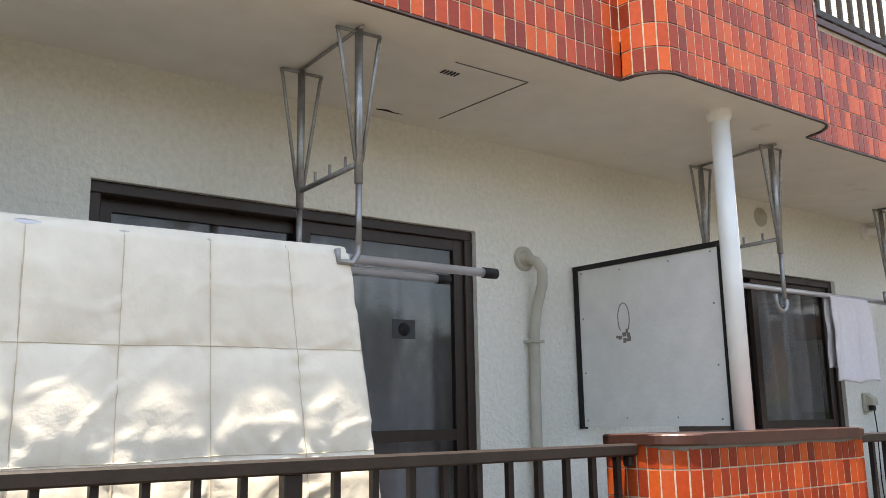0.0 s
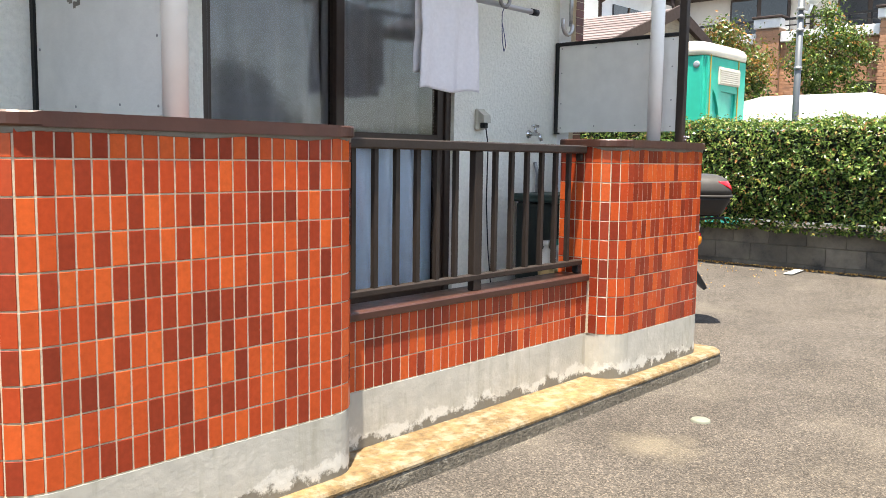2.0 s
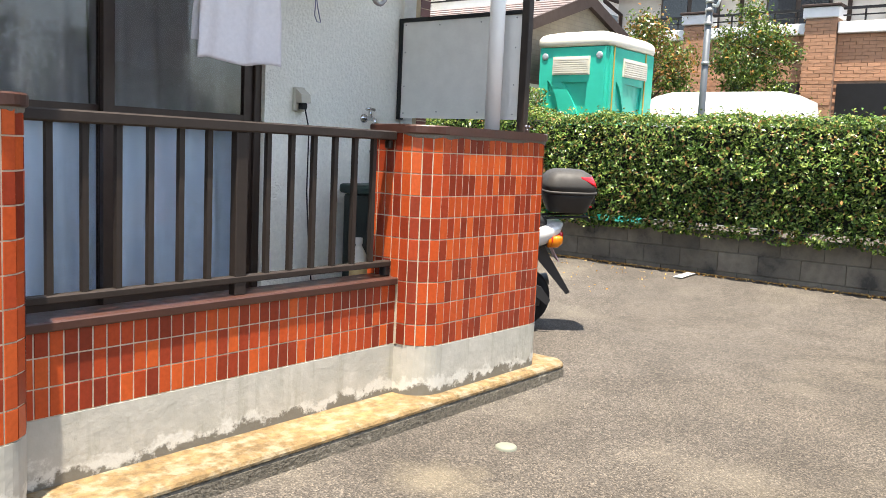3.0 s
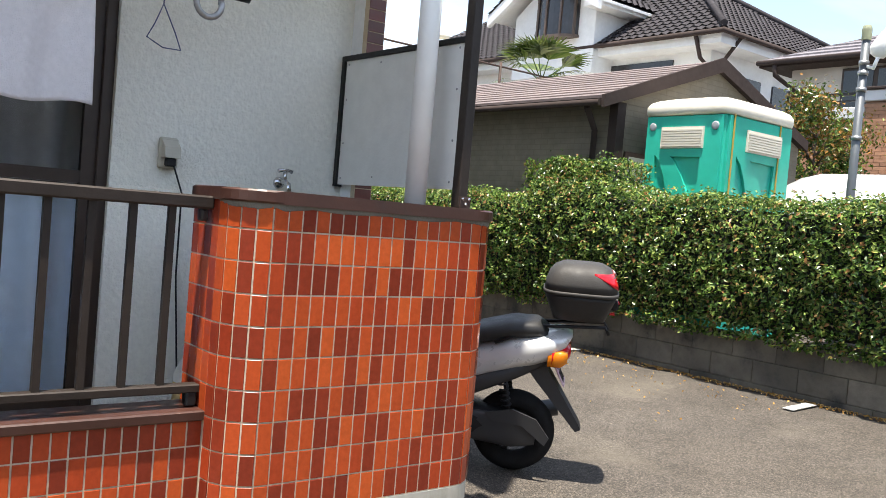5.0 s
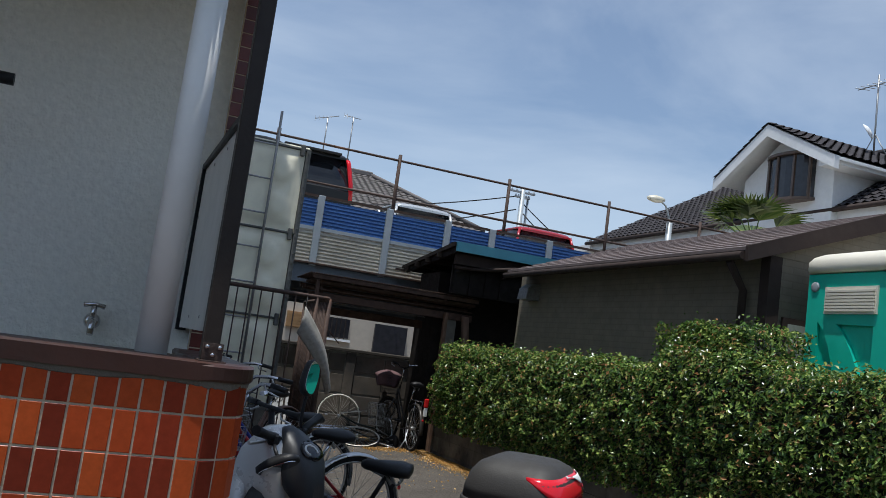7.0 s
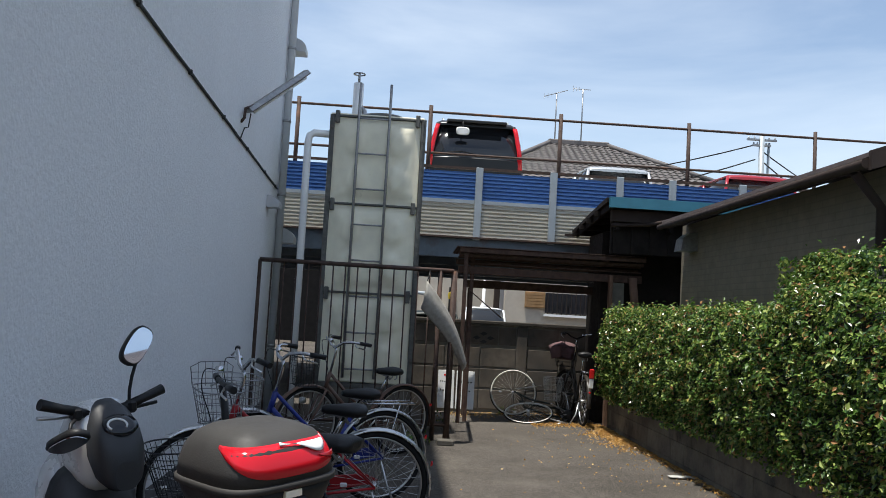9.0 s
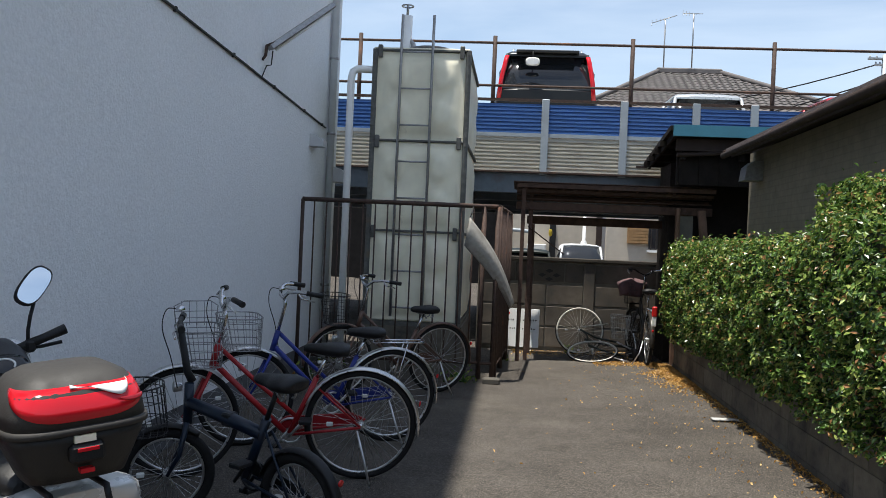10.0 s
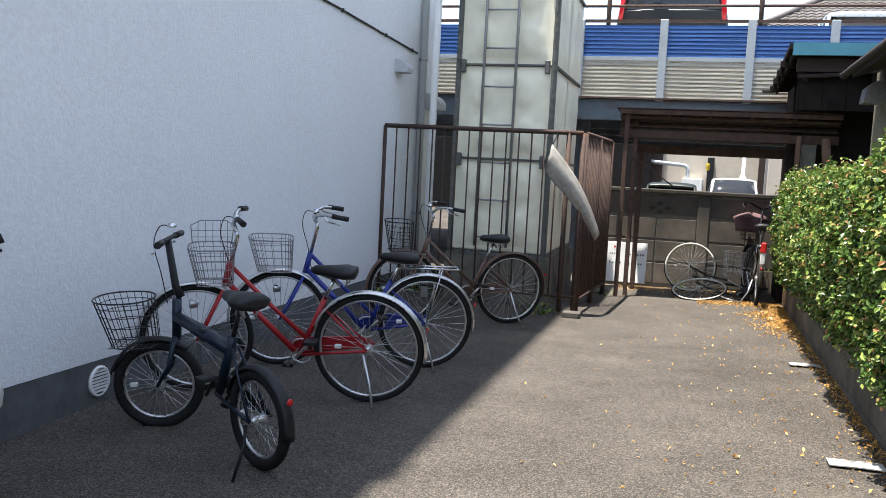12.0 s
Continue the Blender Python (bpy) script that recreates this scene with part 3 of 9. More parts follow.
def hedge():
    rng = random.Random(5)
    h = thing("hedge", "clipped evergreen hedge with glossy leaves on the block wall", "hedge")
    # near-black core: shade between the leaves is put into its colour
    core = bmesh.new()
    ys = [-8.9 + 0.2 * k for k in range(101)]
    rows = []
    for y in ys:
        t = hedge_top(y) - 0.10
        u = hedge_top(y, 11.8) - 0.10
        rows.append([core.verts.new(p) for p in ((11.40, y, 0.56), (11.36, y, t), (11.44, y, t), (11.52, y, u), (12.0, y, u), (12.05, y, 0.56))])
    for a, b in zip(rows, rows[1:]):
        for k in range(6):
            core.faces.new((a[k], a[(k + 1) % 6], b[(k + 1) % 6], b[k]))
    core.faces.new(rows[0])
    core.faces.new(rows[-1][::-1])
    part("hedge_core", core, M_HEDGESHADE, h)
    pts = []
    for _ in range(92000):
        y = rng.uniform(-9.0, 11.25) if rng.random() < 0.25 else rng.uniform(0.0, 11.25)
        t = hedge_top(y)
        u = rng.random()
        lump = 0.05 * noise.noise((y * 2.3, 0, 7.0)) + 0.03 * noise.noise((y * 7, u * 9, 2.0))
        deep = abs(rng.gauss(0, 0.06))
        if u < 0.74:
            z = rng.uniform(0.44 + 0.07 * noise.noise((y * 3, 9, 9)), t - 0.01)
            bulge = 0.07 * math.sin(math.pi * min(1, max(0, (z - 0.5) / (t - 0.5)))) + 0.05 * noise.noise((y * 3, z * 3, 1)) + 0.085 * noise.noise((y * 8, z * 9, 4)) + 0.045 * noise.noise((y * 17, z * 19, 6))
            rnd = 0.08 * smooth01((z - t + 0.12) / 0.12)
            pts.append((Vector((11.27 - bulge + lump + deep + rnd, y, z)), Vector((-0.62, 0, 0.78))))
        else:
            x = rng.uniform(11.28, 12.08)
            pts.append((Vector((x, y, hedge_top(y, x) + lump - deep + 0.02)), Vector((-0.2, 0, 1))))
    for _ in range(900):
        x, z = rng.uniform(11.3, 12.0), rng.uniform(0.5, 1.5)
        pts.append((Vector((x, 11.25 + rng.uniform(-0.03, 0.05), z)), Vector((0, 1, 0.2))))
    for _ in range(1100):      # twigs that stand above the clipped top
        y, x = rng.uniform(-2, 11.2), rng.uniform(11.3, 11.9)
        pts.append((Vector((x, y, hedge_top(y, x) + rng.uniform(0.0, 0.09))), Vector((0, 0, 1))))
    for _ in range(2600):      # front and ends of the taller bush
        y, f = rng.uniform(5.2, 6.5), rng.random()
        x = 11.36 + 0.16 * f + abs(rng.gauss(0, 0.03))
        pts.append((Vector((x, y, hedge_top(y, x) - rng.uniform(0.0, 0.10))), Vector((-0.7, 0, 0.7))))
    for y, s in ((6.42, 1), (5.28, -1)):
        for _ in range(900):
            pts.append((Vector((rng.uniform(11.42, 12.05), y + s * rng.gauss(0, 0.04), rng.uniform(1.55, 1.95))), Vector((0, s, 0.5))))
    me = leaf_mesh("leaves", pts, 0.044, rng, 0.70)
    me.materials.append(M_LEAF)
    lv = new("leaves", me)
    lv.parent = h
    tagged(lv, "dense dark and light green leaves", kind="stuff")


hedge()

# ---- raised parking deck behind the yard ----
DY = 13.25


def corrugated(bm, x0, x1, z0, z1, y, pitch=0.055, depth=0.022):
    n = int((z1 - z0) / pitch) * 4
    prof = [(0, -depth), (0.35, -depth), (0.5, 0), (0.85, 0)]
    pts = [(y + d, z0 + (int(k / 4) + a) * pitch) for k in range(0, n, 4) for a, d in prof]
    pts = [(q, z) for q, z in pts if z < z1]
    a = [bm.verts.new((x0, q, z)) for q, z in pts]
    b = [bm.verts.new((x1, q, z)) for q, z in pts]
    for k in range(len(pts) - 1):
        bm.faces.new((a[k], b[k], b[k + 1], a[k + 1]))
    return bm


def deck():
    structure("deck", box(-2, 30, DY + 0.12, 21.0, 2.98, 3.14), M_CONC, "raised concrete parking deck", "deck")
    structure("deck_beam", box(-2, 30, DY - 0.02, DY + 0.10, 2.25, 2.54), M_BEAM, "blue-grey steel edge beam of the deck", "beam")
    structure("deck_ledge", box(-2, 30, DY - 0.10, DY + 0.10, 2.54, 2.565), M_RUST, "rusty ledge under the corrugated sheets", "beam")
    sc = thing("corrugated_screen", "blue over beige corrugated sheet screen with pale posts", "screen", kind="structure")
    posts = [5.2, 6.35, 7.5, 8.62, 9.76, 10.90, 11.93, 12.75, 13.85, 15.0, 16.1, 17.2, 18.3]
    for a, b in zip(posts, posts[1:]):
        part("blue_sheet", corrugated(bmesh.new(), a + 0.05, b - 0.05, 3.13, 3.60, DY), M_BLUE, sc, "blue corrugated sheet")
        part("beige_sheet", corrugated(bmesh.new(), a + 0.05, b - 0.05, 2.57, 3.08, DY), M_BEIGE, sc, "beige corrugated sheet")
        part("flashing", box(a + 0.05, b - 0.05, DY - 0.03, DY + 0.01, 3.075, 3.13), M_POST, sc)
        part("top_rail", box(a + 0.05, b - 0.05, DY - 0.03, DY + 0.03, 3.60, 3.635), M_RUST, sc)
    for x in posts:
        part("post", box(x - 0.055, x + 0.055, DY - 0.06, DY + 0.03, 2.52, 3.63, bevel=0.006), M_POST, sc)
    rl = thing("deck_railing", "thin rusty steel pipe railing of the deck", "railing", kind="structure")
    for k in range(-2, 8):
        x = 8.97 + 2.04 * k
        part("post", tube(bmesh.new(), [(x, DY + 0.2, 3.1), (x, DY + 0.2, 4.60)], 0.032, 6), M_RUST, rl)
    for z in (4.50, 3.86):
        part("pipe", tube(bmesh.new(), [(4.5, DY + 0.2, z), (24, DY + 0.2, z)], 0.020, 6), M_RUST, rl)
    # added joists, hung low enough to darken the view past the carport
    for y in (15.2, 17.1, 19.0, 20.8):
        structure("filler_joist", box(-2, 30, y, y + 0.18, 2.24, 2.976), M_BEAM, "steel joist added to keep the view under the deck dark", "beam")
    for k in range(6):
        x = 4.2 + 4.4 * k
        structure("deck_column", box(x - 0.1, x + 0.1, 14.2, 14.4, -0.1, 2.95), M_BEAM, "steel column under the deck", "column")


deck()


# ---- water tank ----
def tank():
    tk = thing("water_tank", "cream panelled water tank with dark bolted flanges and a ladder", "water tank")
    x0, x1, y0, y1, z0 = 7.76, 8.80, 10.05, 12.1, 0.56
    part("plinth", box(x0 - 0.05, x1 + 0.05, y0 - 0.02, y1, -0.05, z0 - 0.04), M_BLOCK, tk)
    part("base_frame", box(x0 - 0.02, x1 + 0.02, y0 - 0.03, y1, z0 - 0.05, z0 - 0.002), M_TANKEDGE, tk)

    def panel(w, h, k=1.0):
        """A bulged tank panel with a raised rim and a cross of pressed pads."""
        bm = bmesh.new()
        n = 26
        g = []
        for j in range(n + 1):
            r = []
            for i in range(n + 1):
                u, v = i / n * 2 - 1, j / n * 2 - 1
                e = max(abs(u), abs(v))
                d = 0.035 * k * smooth01((0.93 - e) / 0.20)
                for cu, cv in ((0.50, 0.42), (-0.50, 0.42), (0.50, -0.42), (-0.50, -0.42)):
                    q = math.hypot((u - cu) / 0.26, (v - cv) / 0.34)
                    d += 0.030 * k * smooth01((1.0 - q) / 0.35)
                r.append(bm.verts.new((u * w / 2, -d, v * h / 2)))
            g.append(r)
        for a, b in zip(g, g[1:]):
            for k in range(n):
                f = bm.faces.new((a[k], a[k + 1], b[k + 1], b[k]))
                f.smooth = True
        return mesh_of("panel", bm, M_TANK)

    front, side = panel(x1 - x0 - 0.05, 0.98), panel(0.98, 0.98, 0.45)
    for k in range(3):
        zc = z0 + 0.505 + 1.01 * k
        ob = new("panel", front)
        ob.parent, ob.matrix_basis = tk, pose((x0 + x1) / 2, y0, zc)
        for s, xx in ((90, x1), (-90, x0)):
            for j in range(2):
                ob = new("panel", side)
                ob.parent, ob.matrix_basis = tk, pose(xx, y0 + 0.53 + 1.01 * j, zc, 0, 0, s)
        part("flange", box(x0, x1, y0 - 0.03, y0 + 0.02, zc + 0.495, zc + 0.517, bevel=0.003), M_TANKEDGE, tk)
        part("flange", box(x1 - 0.02, x1 + 0.03, y0, y1, zc + 0.495, zc + 0.517), M_TANKEDGE, tk)
        for xx in (x0 + 0.03, x1 - 0.09):
            part("bracket", box(xx, xx + 0.05, y0 - 0.05, y0 + 0.01, zc + 0.42, zc + 0.56, bevel=0.008), M_TANKEDGE, tk)
    for xx in (x0 - 0.03, x1 - 0.02):
        part("flange", box(xx, xx + 0.055, y0 - 0.03, y0 + 0.03, z0, z0 + 3.04, bevel=0.003), M_TANKEDGE, tk)
        bolt = bmesh.new()
        for j in range(30):
            z = z0 + 0.06 + j * 0.101
            tube(bolt, [(xx + 0.028, y0 - 0.045, z), (xx + 0.028, y0 - 0.02, z)], 0.011, 6)
        tagged(part("bolts", bolt, M_TANKEDGE, tk), kind="stuff")
    part("inner", box(x0 + 0.01, x1 - 0.01, y0 + 0.04, y1 - 0.04, z0, z0 + 3.03), M_TANK, tk)
    part("roof", box(x0 - 0.02, x1 + 0.02, y0 - 0.02, y1, z0 + 3.03, z0 + 3.06, bevel=0.008), M_TANK, tk)
    part("manhole", lathe(bmesh.new(), [(0, 0.10), (0.26, 0.09), (0.31, 0.06), (0.31, 0.03), (0.27, 0.0)], 24), M_TANKEDGE, tk, m=pose(8.32, 10.55, z0 + 3.06))
    lad = thing("ladder", "thin grey steel ladder fixed to the water tank", "ladder")
    lx = (8.06, 8.41)
    for x in lx:
        part("rail", tube(bmesh.new(), [(x - 0.04 * 0, 9.95, 0.62), (x, 9.95, 3.62), (x, 9.97, 3.97)], 0.016, 6), M_STEEL, lad)
    for k in range(8):
        part("rung", tube(bmesh.new(), [(lx[0], 9.95, 0.72 + 0.405 * k), (lx[1], 9.95, 0.72 + 0.405 * k)], 0.010, 6), M_STEEL, lad)
    # pipe with a valve that stands behind the tank top, and the feed pipe on its flank
    vp = thing("valve_pipe", "grey upright pipe with a small handwheel", "pipe")
    part("pipe", tube(bmesh.new(), [(7.98, 10.9, 3.3), (7.98, 10.9, 4.20)], 0.065, 10), M_PVC, vp)
    part("stem", tube(bmesh.new(), [(7.98, 10.9, 4.20), (7.98, 10.9, 4.33)], 0.016, 6), M_STEEL, vp)
    part("handwheel", tube(bmesh.new(), [(7.98 + 0.07 * math.cos(a), 10.9 + 0.07 * math.sin(a), 4.32) for a in (k * math.pi / 6 for k in range(12))], 0.010, 5, closed=True), M_STEEL, vp)
    part("branch", tube(bmesh.new(), [(7.98, 10.9, 3.95), (8.07, 10.88, 3.85), (8.10, 10.86, 3.6)], 0.03, 8), M_STEEL, vp)
    fp = thing("feed_pipe", "pale grey water pipe bent into the tank", "pipe")
    part("pipe", tube(bmesh.new(), [(7.50, 10.0, 0.0), (7.50, 10.0, 3.25), (7.51, 10.02, 3.33), (7.56, 10.04, 3.37), (7.75, 10.07, 3.37)], 0.042, 10), M_PVC, fp)


tank()


def bowed(pts, n=5):
    """A smooth line through points."""
    p = [Vector(q) for q in pts]
    p = [p[0] * 2 - p[1]] + p + [p[-1] * 2 - p[-2]]
    out = []
    for a, b, c, d in zip(p, p[1:], p[2:], p[3:]):
        for k in range(n):
            t = k / n
            out.append(0.5 * (2 * b + (c - a) * t + (2 * a - 5 * b + 4 * c - d) * t * t + (3 * b - a - 3 * c + d) * t ** 3))
    return out + [p[-2]]


# ---- neighbour's low house with stone-pattern siding ----
def stone_mat():
    m = mat("stone_siding", (0.215, 0.183, 0.135), 0.85, var=0.12, scale=6, bump=0.0, coords="Position")
    nt = m.node_tree
    b = nt.nodes["Principled BSDF"]
    pos = nt.nodes.new("ShaderNodeNewGeometry").outputs["Position"]
    sp = nt.nodes.new("ShaderNodeSeparateXYZ")
    nt.links.new(pos, sp.inputs[0])
    ad = nt.nodes.new("ShaderNodeMath")
    nt.links.new(sp.outputs[0], ad.inputs[0])
    nt.links.new(sp.outputs[1], ad.inputs[1])
    cb = nt.nodes.new("ShaderNodeCombineXYZ")
    nt.links.new(ad.outputs[0], cb.inputs[0])
    nt.links.new(sp.outputs[2], cb.inputs[1])
    br = nt.nodes.new("ShaderNodeTexBrick")
    br.inputs["Scale"].default_value, br.inputs["Mortar Size"].default_value = 1.0, 0.006
    br.inputs["Brick Width"].default_value, br.inputs["Row Height"].default_value = 0.21, 0.062
    br.inputs["Color1"].default_value, br.inputs["Color2"].default_value, br.inputs["Mortar"].default_value = (1, 1, 1, 1), (0.93, 0.93, 0.93, 1), (0.84, 0.84, 0.84, 1)
    nt.links.new(cb.outputs[0], br.inputs["Vector"])
    nt.links.new(mixed(nt, 1.0, b.inputs["Base Color"].links[0].from_socket, br.outputs["Color"], "MULTIPLY"), b.inputs["Base Color"])
    bp = nt.nodes.new("ShaderNodeBump")
    bp.inputs["Strength"].default_value, bp.inputs["Distance"].default_value = 0.35, 0.008
    nt.links.new(br.outputs["Color"], bp.inputs["Height"])
    nt.links.new(bp.outputs["Normal"], b.inputs["Normal"])
    return m


M_STONE = stone_mat()
M_SLATE = mat("brown_roof_boards", (0.20, 0.155, 0.145), 0.7, var=0.15, scale=6, bigvar=0.2, bump=0.2, rnd=0.25)
M_FASCIA = mat("brown_fascia", (0.050, 0.036, 0.032), 0.8, var=0.12, bump=0.1, spec=0.2)
SX0, SX1, SY0, SY1 = 11.98, 15.6, 5.72, 10.35
RX, RZ, EZ = 13.66, 3.31, 2.60      # ridge and eaves


def neighbour():
    h = thing("low_house", "single-storey house with beige stone siding and brown metal roof", "house")
    bm = bmesh.new()
    bx(bm, SX0, SX1, SY0, SY1, 0.0, 2.60)
    part("wall", bm, M_STONE, h)
    part("gable_wall", prism(bmesh.new(), [(SX0, 2.602), (SX1, 2.602), (RX, 3.22)], SY0, SY0 + 0.1, "y"), M_STONE, h)
    ex0, ex1, y0, y1 = 11.68, 15.66, 5.66, 10.20
    for s, xe in ((-1, ex0), (1, ex1)):
        n = 11
        for k in range(n):
            a, b = k / n, (k + 1) / n
            xa, xb = xe + (RX - xe) * a, xe + (RX - xe) * b
            za, zb = EZ + (RZ - EZ) * a, EZ + (RZ - EZ) * b
            bm = bmesh.new()
            v = [bm.verts.new(p) for p in ((xa, y0, za), (xa, y1, za), (xb, y1, zb - 0.012), (xb, y0, zb - 0.012), (xa, y0, za + 0.03), (xa, y1, za + 0.03), (xb, y1, zb + 0.018), (xb, y0, zb + 0.018))]
            for q in ((0, 1, 2, 3), (4, 5, 6, 7), (0, 1, 5, 4), (1, 2, 6, 5), (2, 3, 7, 6), (3, 0, 4, 7)):
                bm.faces.new([v[i] for i in q])
            part("roof_course", bm, M_SLATE, h)
    part("roof_underside", prism(bmesh.new(), [(ex0 + 0.05, EZ - 0.03), (RX, RZ - 0.03), (ex1 - 0.05, EZ - 0.03), (ex1 - 0.05, EZ - 0.07), (RX, RZ - 0.10), (ex0 + 0.05, EZ - 0.07)], y0 + 0.02, y1 - 0.02, "y"), M_FASCIA, h)
    part("barge_board", prism(bmesh.new(), [(ex0 - 0.02, EZ - 0.10), (RX, RZ - 0.12), (ex1 + 0.02, EZ - 0.10), (ex1 + 0.02, EZ + 0.03), (RX, RZ + 0.05), (ex0 - 0.02, EZ + 0.03)], y0 - 0.03, y0 + 0.01, "y"), M_FASCIA, h, "wide brown barge board")
    part("gutter", tube(bmesh.new(), [(ex0 - 0.03, y0 + 0.02, EZ - 0.05), (ex0 - 0.03, y1, EZ - 0.05)], 0.036, 8), M_FASCIA, h)
    part("downpipe", tube(bmesh.new(), [(ex0, y0 + 0.22, EZ - 0.08), (SX0 - 0.06, y0 + 0.30, EZ - 0.30), (SX0 - 0.06, y0 + 0.32, 0.2)], 0.035, 8), M_FASCIA, h)
    part("corner_post", box(SX0 - 0.03, SX0 + 0.10, SY0 - 0.03, SY0 + 0.08, 0, 2.6), M_FASCIA, h)
    part("window", box(12.14, 12.9, SY0 - 0.03, SY0 + 0.02, 0.6, 2.1), M_FASCIA, h)
    part("pane", box(12.19, 12.85, SY0 - 0.036, SY0 - 0.031, 0.65, 2.05), mat("frosted_pane", (0.42, 0.45, 0.41), 0.3, var=0.1, scale=4, bump=0.05), h, "pale frosted pane")
    v = thing("vent_hood", "grey metal vent hood on the siding wall", "vent")
    bm = bmesh.new()
    prism(bm, [(SX0, 2.47), (SX0 - 0.10, 2.46), (SX0 - 0.17, 2.40), (SX0 - 0.19, 2.26), (SX0, 2.26)], 9.80, 10.05, "y")
    part("hood", bm, M_STEEL, v)
    # dark lean-to with a green-edged roof at the far end
    sh = thing("lean_to", "timber lean-to toned dark for shade, with a teal edged metal roof", "shed")
    # near-black tone puts the lean-to's deep shade into its colour
    shade_tone = mat("lean_to_shade", (0.022, 0.018, 0.016), 0.85, var=0.3, scale=8, bump=0.35, spec=0.15)
    part("wall", box(11.36, 14.0, 11.80, 12.6, 0, 2.62), shade_tone, sh)
    part("end_board", box(11.34, 14.0, 11.28, 11.32, 2.30, 2.74), shade_tone, sh)
    for k in range(4):
        part("batten", box(11.37 + 0.24 * k, 11.41 + 0.24 * k, 11.255, 11.28, 2.30, 2.66), shade_tone, sh)
    part("bent_gutter", tube(bmesh.new(), bowed([(11.32, 11.16, 2.655), (11.62, 11.14, 2.67), (11.80, 11.05, 2.68), (11.98, 10.6, 2.70)]), 0.026, 8), M_FASCIA, sh)
    for x in (11.40, 12.1, 12.8):
        part("bracket", box(x - 0.025, x + 0.025, 11.16, 11.28, 2.60, 2.70), shade_tone, sh)
    part("front_beam", box(11.30, 14.3, 11.10, 11.18, 2.70, 2.845), M_FASCIA, sh)
    part("roof", prism(bmesh.new(), [(11.0, 2.925), (13.12, 2.705), (13.12, 2.75), (11.0, 2.985)], 11.20, 14.5, "x"), shade_tone, sh, "metal roof sheet toned dark for its shaded underside")
    part("verge_board", prism(bmesh.new(), [(11.02, 2.84), (13.0, 2.64), (13.0, 2.715), (11.02, 2.92)], 11.24, 11.27, "x"), shade_tone, sh)
    for y in (11.5, 11.95, 12.4, 12.85):
        part("purlin", box(11.16, 14.2, y - 0.025, y + 0.025, 2.60 - 0.1 * (y - 11.5) + 0.19, 2.66 - 0.1 * (y - 11.5) + 0.20), shade_tone, sh)
    part("eave_lath", box(11.08, 11.24, 13.04, 13.08, 2.66, 2.69), M_FASCIA, sh)
    part("roof_edge", box(11.235, 14.5, 10.94, 10.998, 2.855, 2.99), mat("teal_edge", (0.04, 0.19, 0.27), 0.5, var=0.1, bump=0.05), sh, "teal painted metal edge")


neighbour()


# ---- portable toilet ----
M_TEAL = mat("teal_plastic", (0.018, 0.50, 0.37), 0.42, var=0.06, bigvar=0.08, bump=0.08)
M_TOIROOF = mat("cream_plastic", (0.74, 0.70, 0.60), 0.5, var=0.05, bump=0.1)


